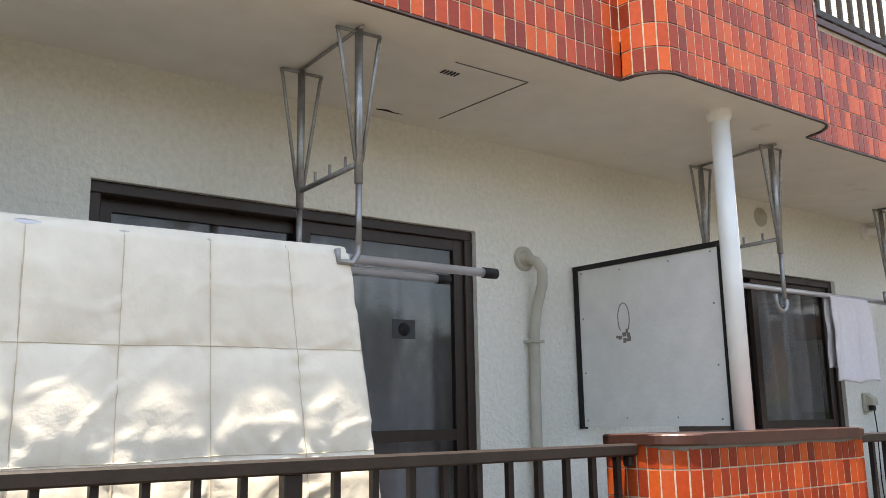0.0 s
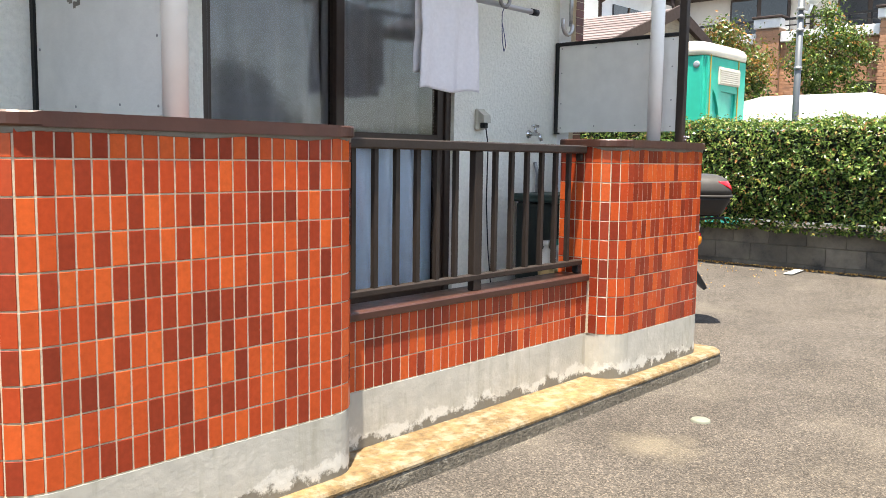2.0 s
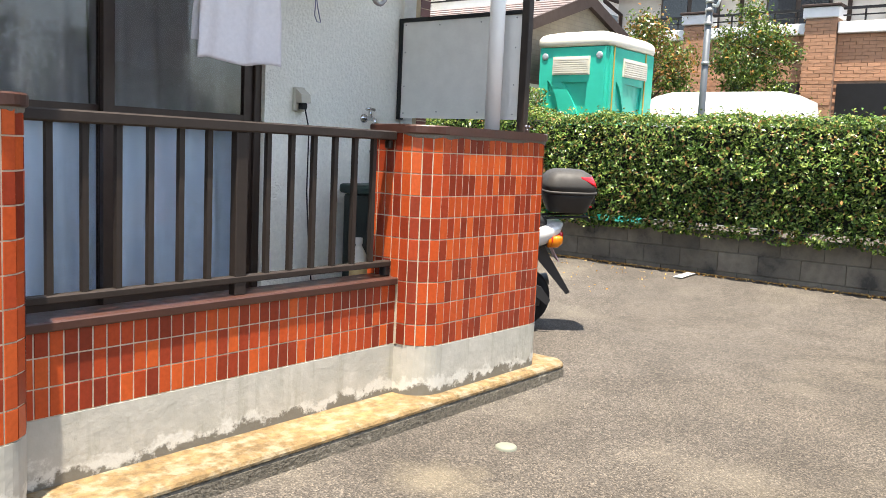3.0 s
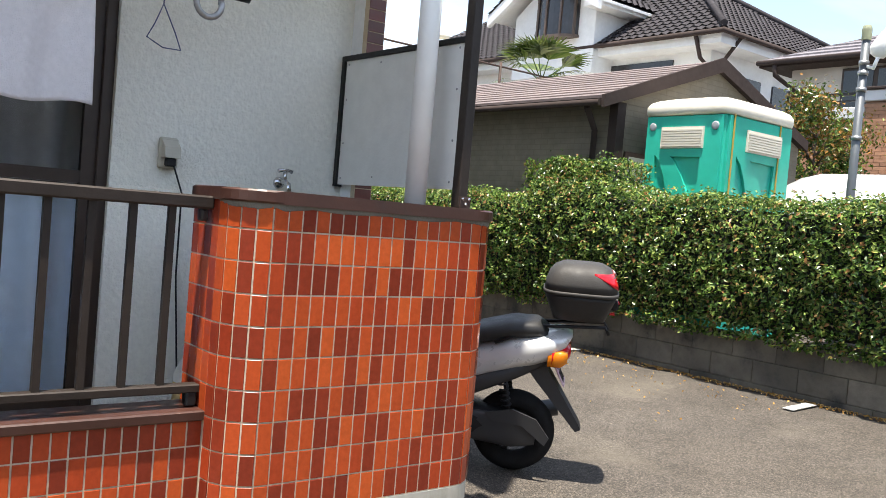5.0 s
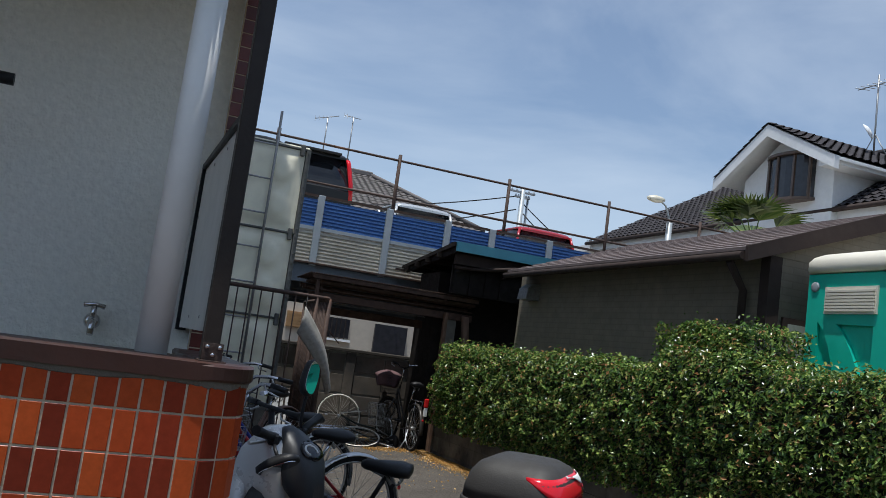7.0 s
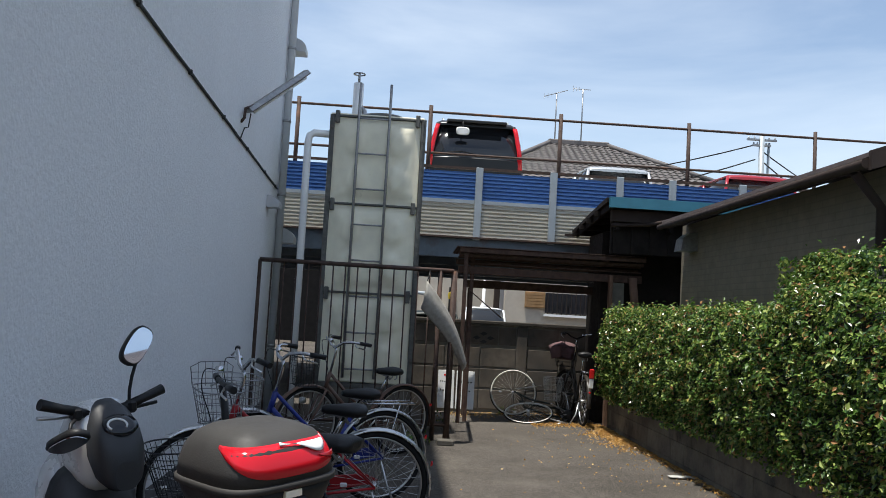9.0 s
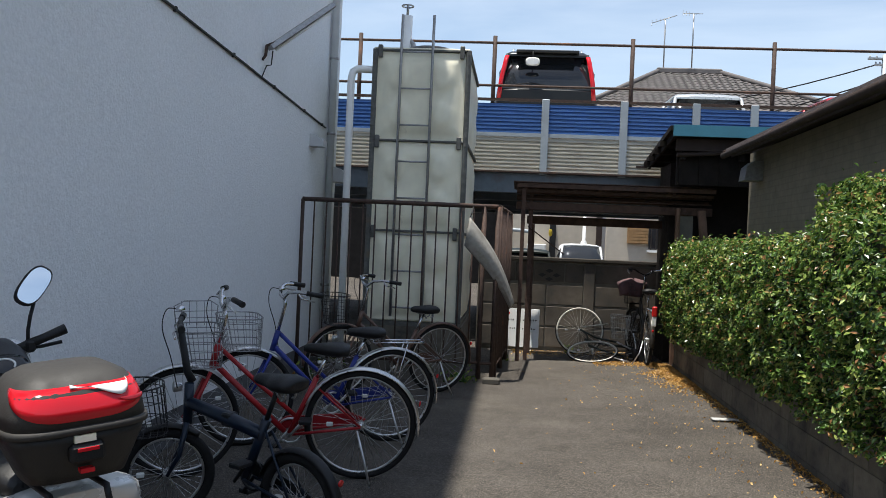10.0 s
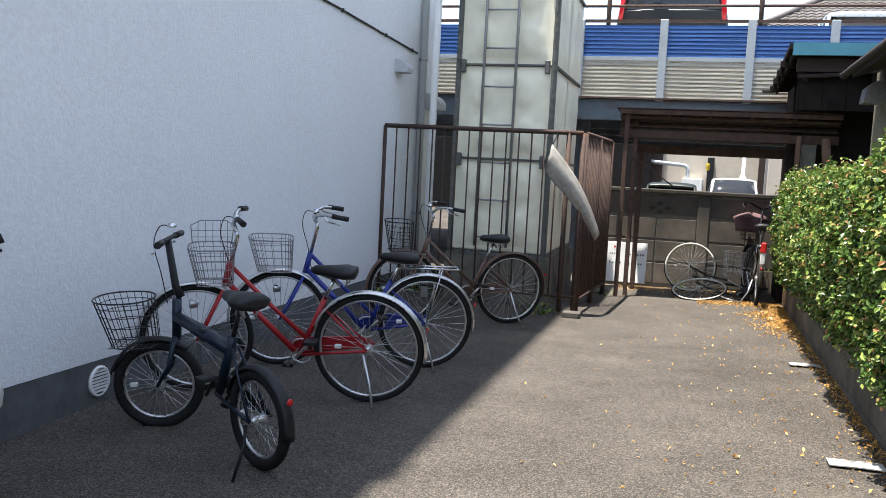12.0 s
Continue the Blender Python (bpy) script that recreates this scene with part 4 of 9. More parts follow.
def toilet():
    t = thing("portable_toilet", "teal plastic portable toilet with cream roof and louvres", "portable toilet")
    x0, x1, y0, y1, z1 = 12.65, 13.88, 4.85, 5.84, 2.55
    part("cabin", box(x0, x1, y0, y1, 0.06, z1, bevel=0.03, seg=2), M_TEAL, t)
    roof = bmesh.new()
    rings = []
    for d, z in ((0.05, z1 - 0.01), (0.062, z1 + 0.03), (0.06, z1 + 0.09), (0.03, z1 + 0.135), (-0.03, z1 + 0.165), (-0.15, z1 + 0.195), (-0.35, z1 + 0.21)):
        rings.append([((x0 + x1) / 2 + u * ((x1 - x0) / 2 + d), (y0 + y1) / 2 + w * ((y1 - y0) / 2 + d), z) for u, w in sup(1.0, 1.0, 40, 0.22)])
    loft(roof, rings)
    part("roof", roof, M_TOIROOF, t, "cream moulded roof")

    def louvre(m, w):
        for k in range(7):
            part("slat", box(-w / 2, w / 2, -0.03, 0.0, -0.095 + 0.027 * k, -0.077 + 0.027 * k), M_TOIROOF, t, m=m)
        part("vent_frame", box(-w / 2 - 0.02, w / 2 + 0.02, -0.014, 0.0, -0.115, 0.115), M_TOIROOF, t, m=m)

    louvre(pose(x0 - 0.033, (y0 + y1) / 2, 2.30, 0, 0, -90), 0.50)
    louvre(pose((x0 + x1) / 2 + 0.05, y0 - 0.033, 2.30), 0.62)
    # moulded outer panels with sunken fields
    fin = [(0.15, 2.12), (0.22, 2.05), (0.29, 1.90), (0.345, 1.72), (0.38, 1.52), (0.38, 1.2), (0.17, 1.2)]
    field = [(0.36, 2.10), (0.74, 2.09), (0.72, 1.32), (0.70, 1.37), (0.66, 1.57), (0.60, 1.74), (0.52, 1.90), (0.44, 2.02)]
    for m, w in ((pose(x0, y1, 0, 0, 0, -90), y1 - y0), (pose(x0, y0, 0), x1 - x0)):
        bm = bmesh.new()
        for loop in ([(0.02, 0.2), (0.98, 0.2), (0.98, 2.53), (0.02, 2.53)], fin, field):
            vs = [bm.verts.new((u * w, 0.0, z)) for u, z in loop]
            for p, q in zip(vs, vs[1:] + vs[:1]):
                bm.edges.new((p, q))
        bmesh.ops.triangle_fill(bm, use_beauty=True, edges=bm.edges[:])
        g = bmesh.ops.extrude_face_region(bm, geom=bm.faces[:])
        bmesh.ops.translate(bm, vec=(0, -0.032, 0), verts=[v for v in g["geom"] if isinstance(v, bmesh.types.BMVert)])
        part("moulded_panel", bm, M_TEAL, t, m=m)
    strap = mat("ochre_strap", (0.50, 0.34, 0.06), 0.7)
    for x in (x0 + 0.08, x1 - 0.28):
        part("strap", box(x, x + 0.022, y0 - 0.044, y0 - 0.036, 0.3, z1), strap, t, "ochre tie-down strap")
    for y in (y0 + 0.10, y1 - 0.10):
        part("lamp", lathe(bmesh.new(), [(0.045, 0), (0.045, 0.008), (0.030, 0.012), (0, 0.012)], 16, pose(x0 - 0.032, y, 2.42, 0, -90, 0)), M_POST, t)
    t.matrix_basis = Matrix.Translation((0.315, -0.023, 0.08)) @ Matrix.Diagonal((0.936, 0.936, 0.936, 1))
    structure("toilet_pad", box(12.1, 13.5, 4.4, 5.55, -0.1, 0.136), M_CONC, "concrete pad under the toilet", "pad")


toilet()
# ---- bicycles ----
def frame_paint(name, c):
    return mat(name, c, 0.35, 0.0, var=0.08, bump=0.03, coat=0.1, spec=0.3)


P_RED, P_BLUE, P_NAVY, P_BROWN, P_DARK = (frame_paint("red_paint", (0.33, 0.016, 0.020)), frame_paint("blue_paint", (0.020, 0.035, 0.22)), frame_paint("navy_paint", (0.006, 0.014, 0.030)),
                                          frame_paint("rusty_brown_paint", (0.13, 0.075, 0.055)), frame_paint("dark_paint", (0.04, 0.035, 0.03)))
M_REFL_R = mat("red_reflector", (0.6, 0.02, 0.02), 0.2)
M_REFL_W = mat("white_reflector", (0.8, 0.8, 0.78), 0.25)
M_ALLOY = mat("alloy", (0.60, 0.60, 0.60), 0.3, 0.85, var=0.1, bump=0.05)
M_BASKET = mat("basket_wire", (0.30, 0.30, 0.31), 0.4, 0.6, var=0.15, bump=0)


def ring(r, n=48, z=0.0):
    return [(0, r * math.cos(2 * math.pi * k / n), r * math.sin(2 * math.pi * k / n) + z) for k in range(n)]


def wheel(parent, y, r, rim=M_ALLOY, name="wheel", x=0.0, tread=0.019, rimw=0.009):
    """A spoked wheel in the y-z plane with its axle at height r."""
    w = part(name, tube(bmesh.new(), ring(r - tread), tread, 8, closed=True), M_RUBBER, parent, m=pose(x, y, r))
    part("rim", tube(bmesh.new(), ring(r - 2.1 * tread), rimw, 6, closed=True), rim, w)
    part("hub", tube(bmesh.new(), [(-0.045, 0, 0), (-0.03, 0, 0), (0.03, 0, 0), (0.045, 0, 0)], [0.010, 0.021, 0.021, 0.010], 10), M_ALLOY, w)
    sp = bmesh.new()
    for k in range(32):
        a = 2 * math.pi * k / 32
        b = a + (0.5 if k % 4 < 2 else -0.5)
        s = 0.028 if k % 2 else -0.028
        tube(sp, [(s, 0.02 * math.cos(b), 0.02 * math.sin(b)), (0, (r - 2.3 * tread) * math.cos(a), (r - 2.3 * tread) * math.sin(a))], 0.0016, 3, caps=False)
    tagged(part("spokes", sp, M_SPOKE, w, "thin steel spokes"), kind="stuff")
    part("reflector", box(-0.012, 0.012, (r * 0.55) - 0.02, r * 0.55 + 0.02, -0.012, 0.012, bevel=0.004), M_REFL_W, w)
    return w


def fender(parent, y, r, a0, a1, mat_, w=0.032):
    bm = bmesh.new()
    rows = []
    n = 22
    for k in range(n + 1):
        a = radians(a0 + (a1 - a0) * k / n)
        rows.append([bm.verts.new((x, y + (r + 0.022 - d) * math.cos(a), r + (r + 0.022 - d) * math.sin(a))) for x, d in ((-w, 0.016), (-w * 0.6, 0.003), (0, 0), (w * 0.6, 0.003), (w, 0.016))])
    for p, q in zip(rows, rows[1:]):
        for k in range(4):
            f = bm.faces.new((p[k], p[k + 1], q[k + 1], q[k]))
            f.smooth = True
    ob = part("mudguard", bm, mat_, parent)
    ob.modifiers.new("thick", "SOLIDIFY").thickness = 0.0015
    return ob


def basket(parent, y, z, w, d, h, material, lean=0.03, round_=False):
    """A wire basket, narrower at its foot."""
    bm = bmesh.new()
    n = 28

    def loop(f):
        ww, dd = (w / 2) * (0.78 + 0.22 * f), (d / 2) * (0.78 + 0.22 * f)
        pts = []
        for k in range(n):
            a = 2 * math.pi * k / n
            e = 0.55 if not round_ else 0.9
            cx, cy = math.cos(a), math.sin(a)
            pts.append(Vector((ww * math.copysign(abs(cx) ** e, cx), y + dd * math.copysign(abs(cy) ** e, cy) + lean * f, z + h * f)))
        return pts
    rim_ = tube(bmesh.new(), loop(1.0), 0.0045, 5, closed=True)
    for f in (0, 0.22, 0.45, 0.68, 0.86):
        tube(bm, loop(f), 0.0022, 4, closed=True)
    lo, hi = loop(0), loop(1)
    for a, b in zip(lo, hi):
        tube(bm, [a, b], 0.002, 3, caps=False)
    for k in range(-3, 4):
        tube(bm, [(w * 0.11 * k, y - d * 0.38, z), (w * 0.11 * k, y + d * 0.38, z)], 0.002, 3, caps=False)
        tube(bm, [(-w * 0.38, y + d * 0.11 * k, z), (w * 0.38, y + d * 0.11 * k, z)], 0.002, 3, caps=False)
    bk = part("basket", rim_, material, parent, "wire front basket")
    tagged(part("wire_mesh", bm, material, bk), kind="stuff")
    return bk


def saddle(parent, y, z, tilt=0.0, s=1.0):
    bm = bmesh.new()
    rings = []
    for yy, w, t, drop in ((-0.13, 0.035, 0.02, 0.0), (-0.12, 0.085, 0.045, 0.0), (-0.06, 0.098, 0.055, 0.0), (0.0, 0.075, 0.050, -0.004), (0.06, 0.040, 0.042, -0.006), (0.12, 0.026, 0.036, -0.008), (0.145, 0.016, 0.02, -0.012)):
        rings.append([(w * s * math.cos(a), yy * s, drop + t * (math.sin(a) if math.sin(a) > 0 else 1.25 * math.sin(a)) * 0.7) for a in (2 * math.pi * k / 14 for k in range(14))])
    loft(bm, rings)
    sd = part("saddle", bm, M_BLACK, parent, "black vinyl saddle", m=pose(0, y, z, tilt, 0, 0))
    sp = bmesh.new()
    for sx in (-0.035, 0.035):
        tube(sp, [(sx, -0.07 + 0.012 * math.cos(k * 0.9), -0.035 - 0.006 * k + 0.01 * math.sin(k * 0.9)) for k in range(8)], 0.006, 5)
    tube(sp, [(0, 0.10, -0.03), (0, 0.0, -0.06), (0, -0.03, -0.09)], 0.010, 6)
    part("saddle_spring", sp, M_STEEL, sd)


def handlebar(parent, y, z, style, material=M_CHROME, w=0.27):
    up = [(0.0, 0.0, 0.0), (0.06, 0.015, 0.02), (0.13, 0.0, 0.06), (0.21, -0.05, 0.075), (w, -0.12, 0.07), (w + 0.01, -0.19, 0.06)] if style == "swept" else [(0, 0, 0), (0.05, 0.01, 0.03), (0.12, 0.0, 0.085), (0.20, -0.02, 0.095), (w + 0.02, -0.05, 0.085)] if style == "raised" else [(0, 0, 0), (0.08, 0, 0.0), (w, -0.01, 0.0)]
    pts = [(-a, y + b, z + c) for a, b, c in up[::-1]] + [(a, y + b, z + c) for a, b, c in up[1:]]
    h = part("handlebar", tube(bmesh.new(), pts, 0.0125, 8), material, parent)
    for s in (-1, 1):
        a, b = Vector((s * up[-2][0], y + up[-2][1], z + up[-2][2])), Vector((s * up[-1][0], y + up[-1][1], z + up[-1][2]))
        d = (b - a).normalized()
        part("grip", tube(bmesh.new(), [b - d * 0.10, b - d * 0.05, b + d * 0.012], [0.017, 0.016, 0.018], 10), M_BLACK, h, "black rubber grip")
        part("brake_lever", tube(bmesh.new(), [b - d * 0.14 + Vector((0, 0.01, -0.01)), b - d * 0.10 + Vector((0, 0.035, -0.035)), b - d * 0.01 + Vector((0, 0.03, -0.045))], 0.006, 6), M_ALLOY, h)
    part("bell", lathe(bmesh.new(), [(0.024, 0), (0.024, 0.01), (0.018, 0.022), (0, 0.026)], 14, pose(0.10, y, z + 0.05)), M_CHROME, h)
    part("brake_cable", tube(bmesh.new(), bowed([(0.15, y + 0.01, z + 0.05), (0.13, y + 0.07, z + 0.05), (0.07, y + 0.09, z - 0.04), (0.03, y + 0.05, z - 0.18), (0.02, y + 0.02, z - 0.34)]), 0.003, 5), M_BLACK, h)
    return h


TOUCH = {}          # where each front wheel meets the ground


def bicycle(label, paint, L=1.08, r=0.33, style="step", bar_z=1.02, bsk=None, rack=False, guards=M_ALLOY, folding=False, seat_z=0.84, steer=0.0, side=-1, bars="swept"):
    b = thing("bicycle", label, "bicycle", "parked bicycles")
    bb = Vector((0, L * 0.40, r * 0.82 if not folding else 0.29))
    head_t, head_b = (Vector((0, L - 0.13, 0.70)), Vector((0, L - 0.11, 0.52))) if folding else (Vector((0, L - 0.20, 0.80)), Vector((0, L - 0.165, 0.66)))
    seat_t = Vector((0, L * 0.40 - 0.15, 0.62 if not folding else 0.60))
    rear, front = Vector((0, 0, r)), Vector((0, L, r))
    if folding:
        part("frame_tube", tube(bmesh.new(), [head_b + Vector((0, -0.02, 0.08)), (0, L * 0.52, 0.56), seat_t + Vector((0, 0.03, -0.08))], [0.029, 0.035, 0.031], 14), paint, b)
        part("head_tube", tube(bmesh.new(), [head_b + Vector((0, 0, -0.03)), head_t], 0.024, 10), paint, b)
        part("hinge", box(-0.032, 0.032, L * 0.52 - 0.03, L * 0.52 + 0.03, 0.527, 0.593, bevel=0.008), M_BLACK, b)
        part("seat_tube", tube(bmesh.new(), [bb, seat_t], 0.024, 10), paint, b)
        stem = part("stem", tube(bmesh.new(), [head_t, (0, L - 0.105, bar_z - 0.25), (0, L - 0.075, bar_z - 0.01)], [0.022, 0.020, 0.017], 10), M_BLACK, b)
    else:
        part("head_tube", tube(bmesh.new(), [head_b, head_t], 0.020, 10), paint, b)
        part("down_tube", tube(bmesh.new(), [head_b + Vector((0, -0.01, 0.03)), bb + Vector((0, 0.03, 0.01))], 0.018, 8), paint, b)
        part("top_tube", tube(bmesh.new(), [head_t + Vector((0, -0.01, -0.02)), (bb * 0.72 + seat_t * 0.28).lerp(head_t, 0.5) - Vector((0, 0, 0.012)), (bb * 0.72 + seat_t * 0.28)], 0.014, 8), paint, b)
        part("seat_tube", tube(bmesh.new(), [bb, seat_t], 0.017, 8), paint, b)
        stem = part("stem", tube(bmesh.new(), [head_t, (0, L - 0.24, bar_z - 0.04), (0, L - 0.23, bar_z)], 0.012, 8), M_CHROME, b)
    turn = []
    for s in (-1, 1):
        part("chain_stay", tube(bmesh.new(), [bb + Vector((s * 0.03, -0.02, 0)), (s * 0.055, 0, r)], 0.009, 6), paint, b)
        part("seat_stay", tube(bmesh.new(), [seat_t + Vector((s * 0.018, -0.01, -0.06)), (s * 0.055, 0, r)], 0.007, 6), paint, b)
        turn.append(part("fork_blade", tube(bmesh.new(), [head_b + Vector((s * 0.035, 0.01, -0.02)), (s * 0.05, L - 0.06, r + 0.10), (s * 0.05, L, r)], [0.016, 0.013, 0.009] if folding else [0.012, 0.010, 0.008], 8), paint, b))
    part("seat_post", tube(bmesh.new(), [seat_t, seat_t + (seat_t - bb).normalized() * (seat_z - seat_t.z - 0.04)], 0.0125, 8), M_CHROME if not folding else M_BLACK, b)
    sp = seat_t + (seat_t - bb).normalized() * (seat_z - seat_t.z - 0.02)
    saddle(b, sp.y, seat_z, 3)
    hb = handlebar(b, L - (0.075 if folding else 0.23), bar_z, bars if not folding else "flat", M_CHROME if not folding else M_BLACK, 0.27 if not folding else 0.25)
    fat = 0.027 if folding else 0.019
    wheel(b, 0, r, tread=fat)
    turn += [stem, hb, wheel(b, L, r, tread=fat)]
    if guards:
        fender(b, 0, r, 20, 190, guards)
        turn.append(fender(b, L, r, -5 if not folding else 15, 130, guards))
    part("chain_ring", tube(bmesh.new(), [(0.045, bb.y + 0.075 * math.cos(a), bb.z + 0.075 * math.sin(a)) for a in (k * math.pi / 12 for k in range(24))], 0.008, 5, closed=True), M_ALLOY if not folding else M_BLACK, b)
    part("chain_guard", prism(bmesh.new(), [(bb.y + 0.10, bb.z + 0.03), (bb.y + 0.03, bb.z + 0.085), (0.05, r + 0.055), (-0.03, r + 0.02), (0.0, r - 0.01), (bb.y + 0.06, bb.z + 0.01)], 0.05, 0.062, "x"), paint if not folding else M_BLACK, b)
    for s, a in ((1, 0.9), (-1, 0.9 + math.pi)):
        c = bb + Vector((s * 0.075, 0.16 * math.cos(a), -0.16 * math.sin(a) * 0.9))
        k = part("crank", tube(bmesh.new(), [bb + Vector((s * 0.07, 0, 0)), c], 0.010, 6), M_ALLOY if not folding else M_BLACK, b)
        part("pedal", box(c.x + (0.0 if s > 0 else -0.09), c.x + (0.09 if s > 0 else 0.0), c.y - 0.035, c.y + 0.035, c.z - 0.012, c.z + 0.012, bevel=0.005), M_BLACK, k, "black pedal")
    part("kickstand", tube(bmesh.new(), [(side * 0.06, 0.02, r - 0.02), (side * 0.10, -0.03, 0.15), (side * 0.19, -0.07, 0.008)], 0.008, 6), M_ALLOY if not folding else M_BLACK, b)
    part("rear_reflector", lathe(bmesh.new(), [(0.016, 0), (0.016, 0.006), (0, 0.008)], 14, pose(0, -r * 0.98 - 0.020, r + 0.14, 98, 0, 0)), M_REFL_R, b, "red rear reflector")
    if rack:
        rk = bmesh.new()
        for s in (-0.05, 0.05):
            tube(rk, [(s, 0.16, 2 * r + 0.06), (s, -0.22, 2 * r + 0.06)], 0.006, 6)
            tube(rk, [(s * 1.2, 0, r), (s, -0.10, 2 * r + 0.06)], 0.005, 6)
        for yy in (0.14, 0.02, -0.10, -0.21):
            tube(rk, [(-0.05, yy, 2 * r + 0.06), (0.05, yy, 2 * r + 0.06)], 0.005, 6)
        part("luggage_rack", rk, M_CHROME, b)
    if bsk:
        turn.append(basket(b, *bsk))
    if not folding:
        turn.append(part("head_lamp", lathe(bmesh.new(), [(0.0, -0.03), (0.026, -0.02), (0.032, 0.02), (0.028, 0.028), (0, 0.03)], 14, pose(0.06, L + 0.02, r + 0.20, -90, 0, 0)), M_ALLOY, b))
    yp = L - (0.09 if folding else 0.14)
    spin = pose(0, yp, 0) @ pose(0, 0, 0, 0, 0, steer) @ pose(0, -yp, 0)
    for ob in turn:
        ob.matrix_basis = spin @ ob.matrix_basis
    TOUCH[b.name] = spin @ Vector((0, L, 0))
    return b


def stand(b, rear, front, lean=3.0):
    """Places a bicycle by the points under its two wheels."""
    dx, dy = front[0] - rear[0], front[1] - rear[1]
    b.matrix_basis = pose(rear[0], rear[1], ground_z(*rear), 0, 0, math.degrees(math.atan2(-dx, dy) - math.atan2(-TOUCH[b.name].x, TOUCH[b.name].y))) @ pose(0, 0, 0.0, 0, lean, 0)


M_BSKDARK = mat("dark_basket_wire", (0.03, 0.03, 0.032), 0.45, 0.3, var=0.1, bump=0)
stand(bicycle("small navy folding bicycle with a black wire basket", P_NAVY, L=0.878, r=0.236, folding=True, bar_z=1.005, seat_z=0.79, bsk=(0.985, 0.46, 0.36, 0.30, 0.24, M_BSKDARK, 0.05, True), guards=M_BLACK, steer=50), (8.492, 4.335), (7.715, 4.690), -4)
red = bicycle("red city bicycle with chrome mudguards and a tall-backed wire basket", P_RED, L=1.05, r=0.335, bar_z=1.00, seat_z=0.80, bsk=(0.94, 0.68, 0.30, 0.27, 0.22, M_BASKET, 0.02), steer=18, bars="raised")
stand(red, (8.535, 5.59), (7.515, 5.37), -6)
stand(bicycle("blue city bicycle with wire basket and luggage rack", P_BLUE, L=1.02, r=0.335, bar_z=1.02, seat_z=0.80, rack=True, bsk=(1.06, 0.68, 0.34, 0.30, 0.22, M_BASKET, 0.03), steer=4), (8.555, 6.625), (7.59, 6.21), -4)
stand(bicycle("rusty brown old city bicycle with a wire basket", P_BROWN, L=1.05, r=0.335, bar_z=1.03, seat_z=0.82, guards=P_BROWN, bsk=(1.10, 0.68, 0.30, 0.26, 0.27, M_BSKDARK, 0.03, True)), (8.71, 8.805), (7.85, 8.21), -4)
# guard of bent wire that raises the far side of the red bicycle's basket
bsk = next(c for c in red.children if c.name.startswith("basket"))
gd = bmesh.new()
gy0, gy1, gx, gz0, gz1 = 0.83, 1.09, 0.14, 0.89, 1.03
tube(gd, [(gx - 0.02, gy0 + 0.02, gz0), (gx + 0.01, gy0 + 0.005, gz1 - 0.03), (gx + 0.012, gy0 + 0.05, gz1), (gx + 0.012, gy1 - 0.06, gz1), (gx + 0.01, gy1, gz1 - 0.03), (gx - 0.02, gy1 - 0.01, gz0)], 0.0035, 5)
for k in range(1, 6):
    y = gy0 + (gy1 - gy0) * k / 6
    tube(gd, [(gx - 0.02, y, gz0), (gx + 0.012, y, gz1)], 0.002, 4, caps=False)
for z in (0.93, 0.97):
    tube(gd, [(gx, gy0 + 0.01, z), (gx, gy1 - 0.005, z)], 0.002, 4, caps=False)
tagged(part("basket_guard", gd, M_BASKET, bsk, "raised wire side of the basket"), kind="stuff")
lb = bicycle("old bicycle with a cloth-covered basket leaning at the hedge", P_DARK, L=1.06, r=0.32, bar_z=1.10, seat_z=0.92, guards=P_DARK, rack=True, bsk=(1.10, 0.70, 0.32, 0.28, 0.27, M_BSKDARK, 0.03), steer=16)
cover = bmesh.new()
rings = []
for f in range(9):
    z = 1.03 - 0.22 * f / 8
    w = 0.20 if f > 1 else (0.03, 0.15)[f]
    rings.append([(w * (1 - 0.035 * max(0, f - 2)) * (1 + 0.07 * math.sin(7 * a + f * 0.3)) * math.cos(a), 1.12 + 0.86 * w * (1 - 0.03 * f) * (1 + 0.06 * math.sin(5 * a)) * math.sin(a), z + 0.02 * math.sin(3 * a + 1)) for a in (2 * math.pi * k / 32 for k in range(32))])
loft(cover, rings)
cv = part("basket_cover", cover, mat("mauve_cloth", (0.115, 0.062, 0.066), 0.9, var=0.3, bump=0.5), lb, "faded mauve cloth basket cover", m=pose(-0.10, 0, 0))
part("rear_light", box(-0.032, 0.032, -0.40, -0.36, 0.64, 0.76, bevel=0.012), M_REFL_R, lb, "red rear light")
part("reflector_strip", box(-0.026, 0.026, -0.395, -0.37, 0.52, 0.638, bevel=0.006), M_REFL_W, lb, "white reflector strip")
stand(lb, (11.10, 11.38), (11.07, 12.40), 1.0)
# the fallen bicycle: one wheel against the wall, one flat on the tarmac, the frame and basket between
fb = thing("bicycle", "fallen old bicycle in a heap with pale rims and wire basket", "bicycle", "parked bicycles")
M_OLDRIM = mat("chalky_rim", (0.60, 0.57, 0.50), 0.6, 0.2, var=0.15, scale=30, bump=0.1)
for m in (pose(10.33, 12.40, 0.015, 0, 0, 84) @ pose(0, 0, 0, 0, 16, 0), pose(10.36, 11.55, 0.02, 0, 0, 70) @ pose(0, 0, 0, 0, 71, 0)):
    w = wheel(fb, 0, 0.335, rim=M_OLDRIM, tread=0.011, rimw=0.015)
    for c in w.children:
        if c.name.startswith("spokes"):
            c.data.materials[0] = M_OLDRIM
    w.matrix_basis = m @ w.matrix_basis
green = mat("dull_green_frame", (0.014, 0.022, 0.018), 0.5, 0.1, var=0.2, bump=0.1)
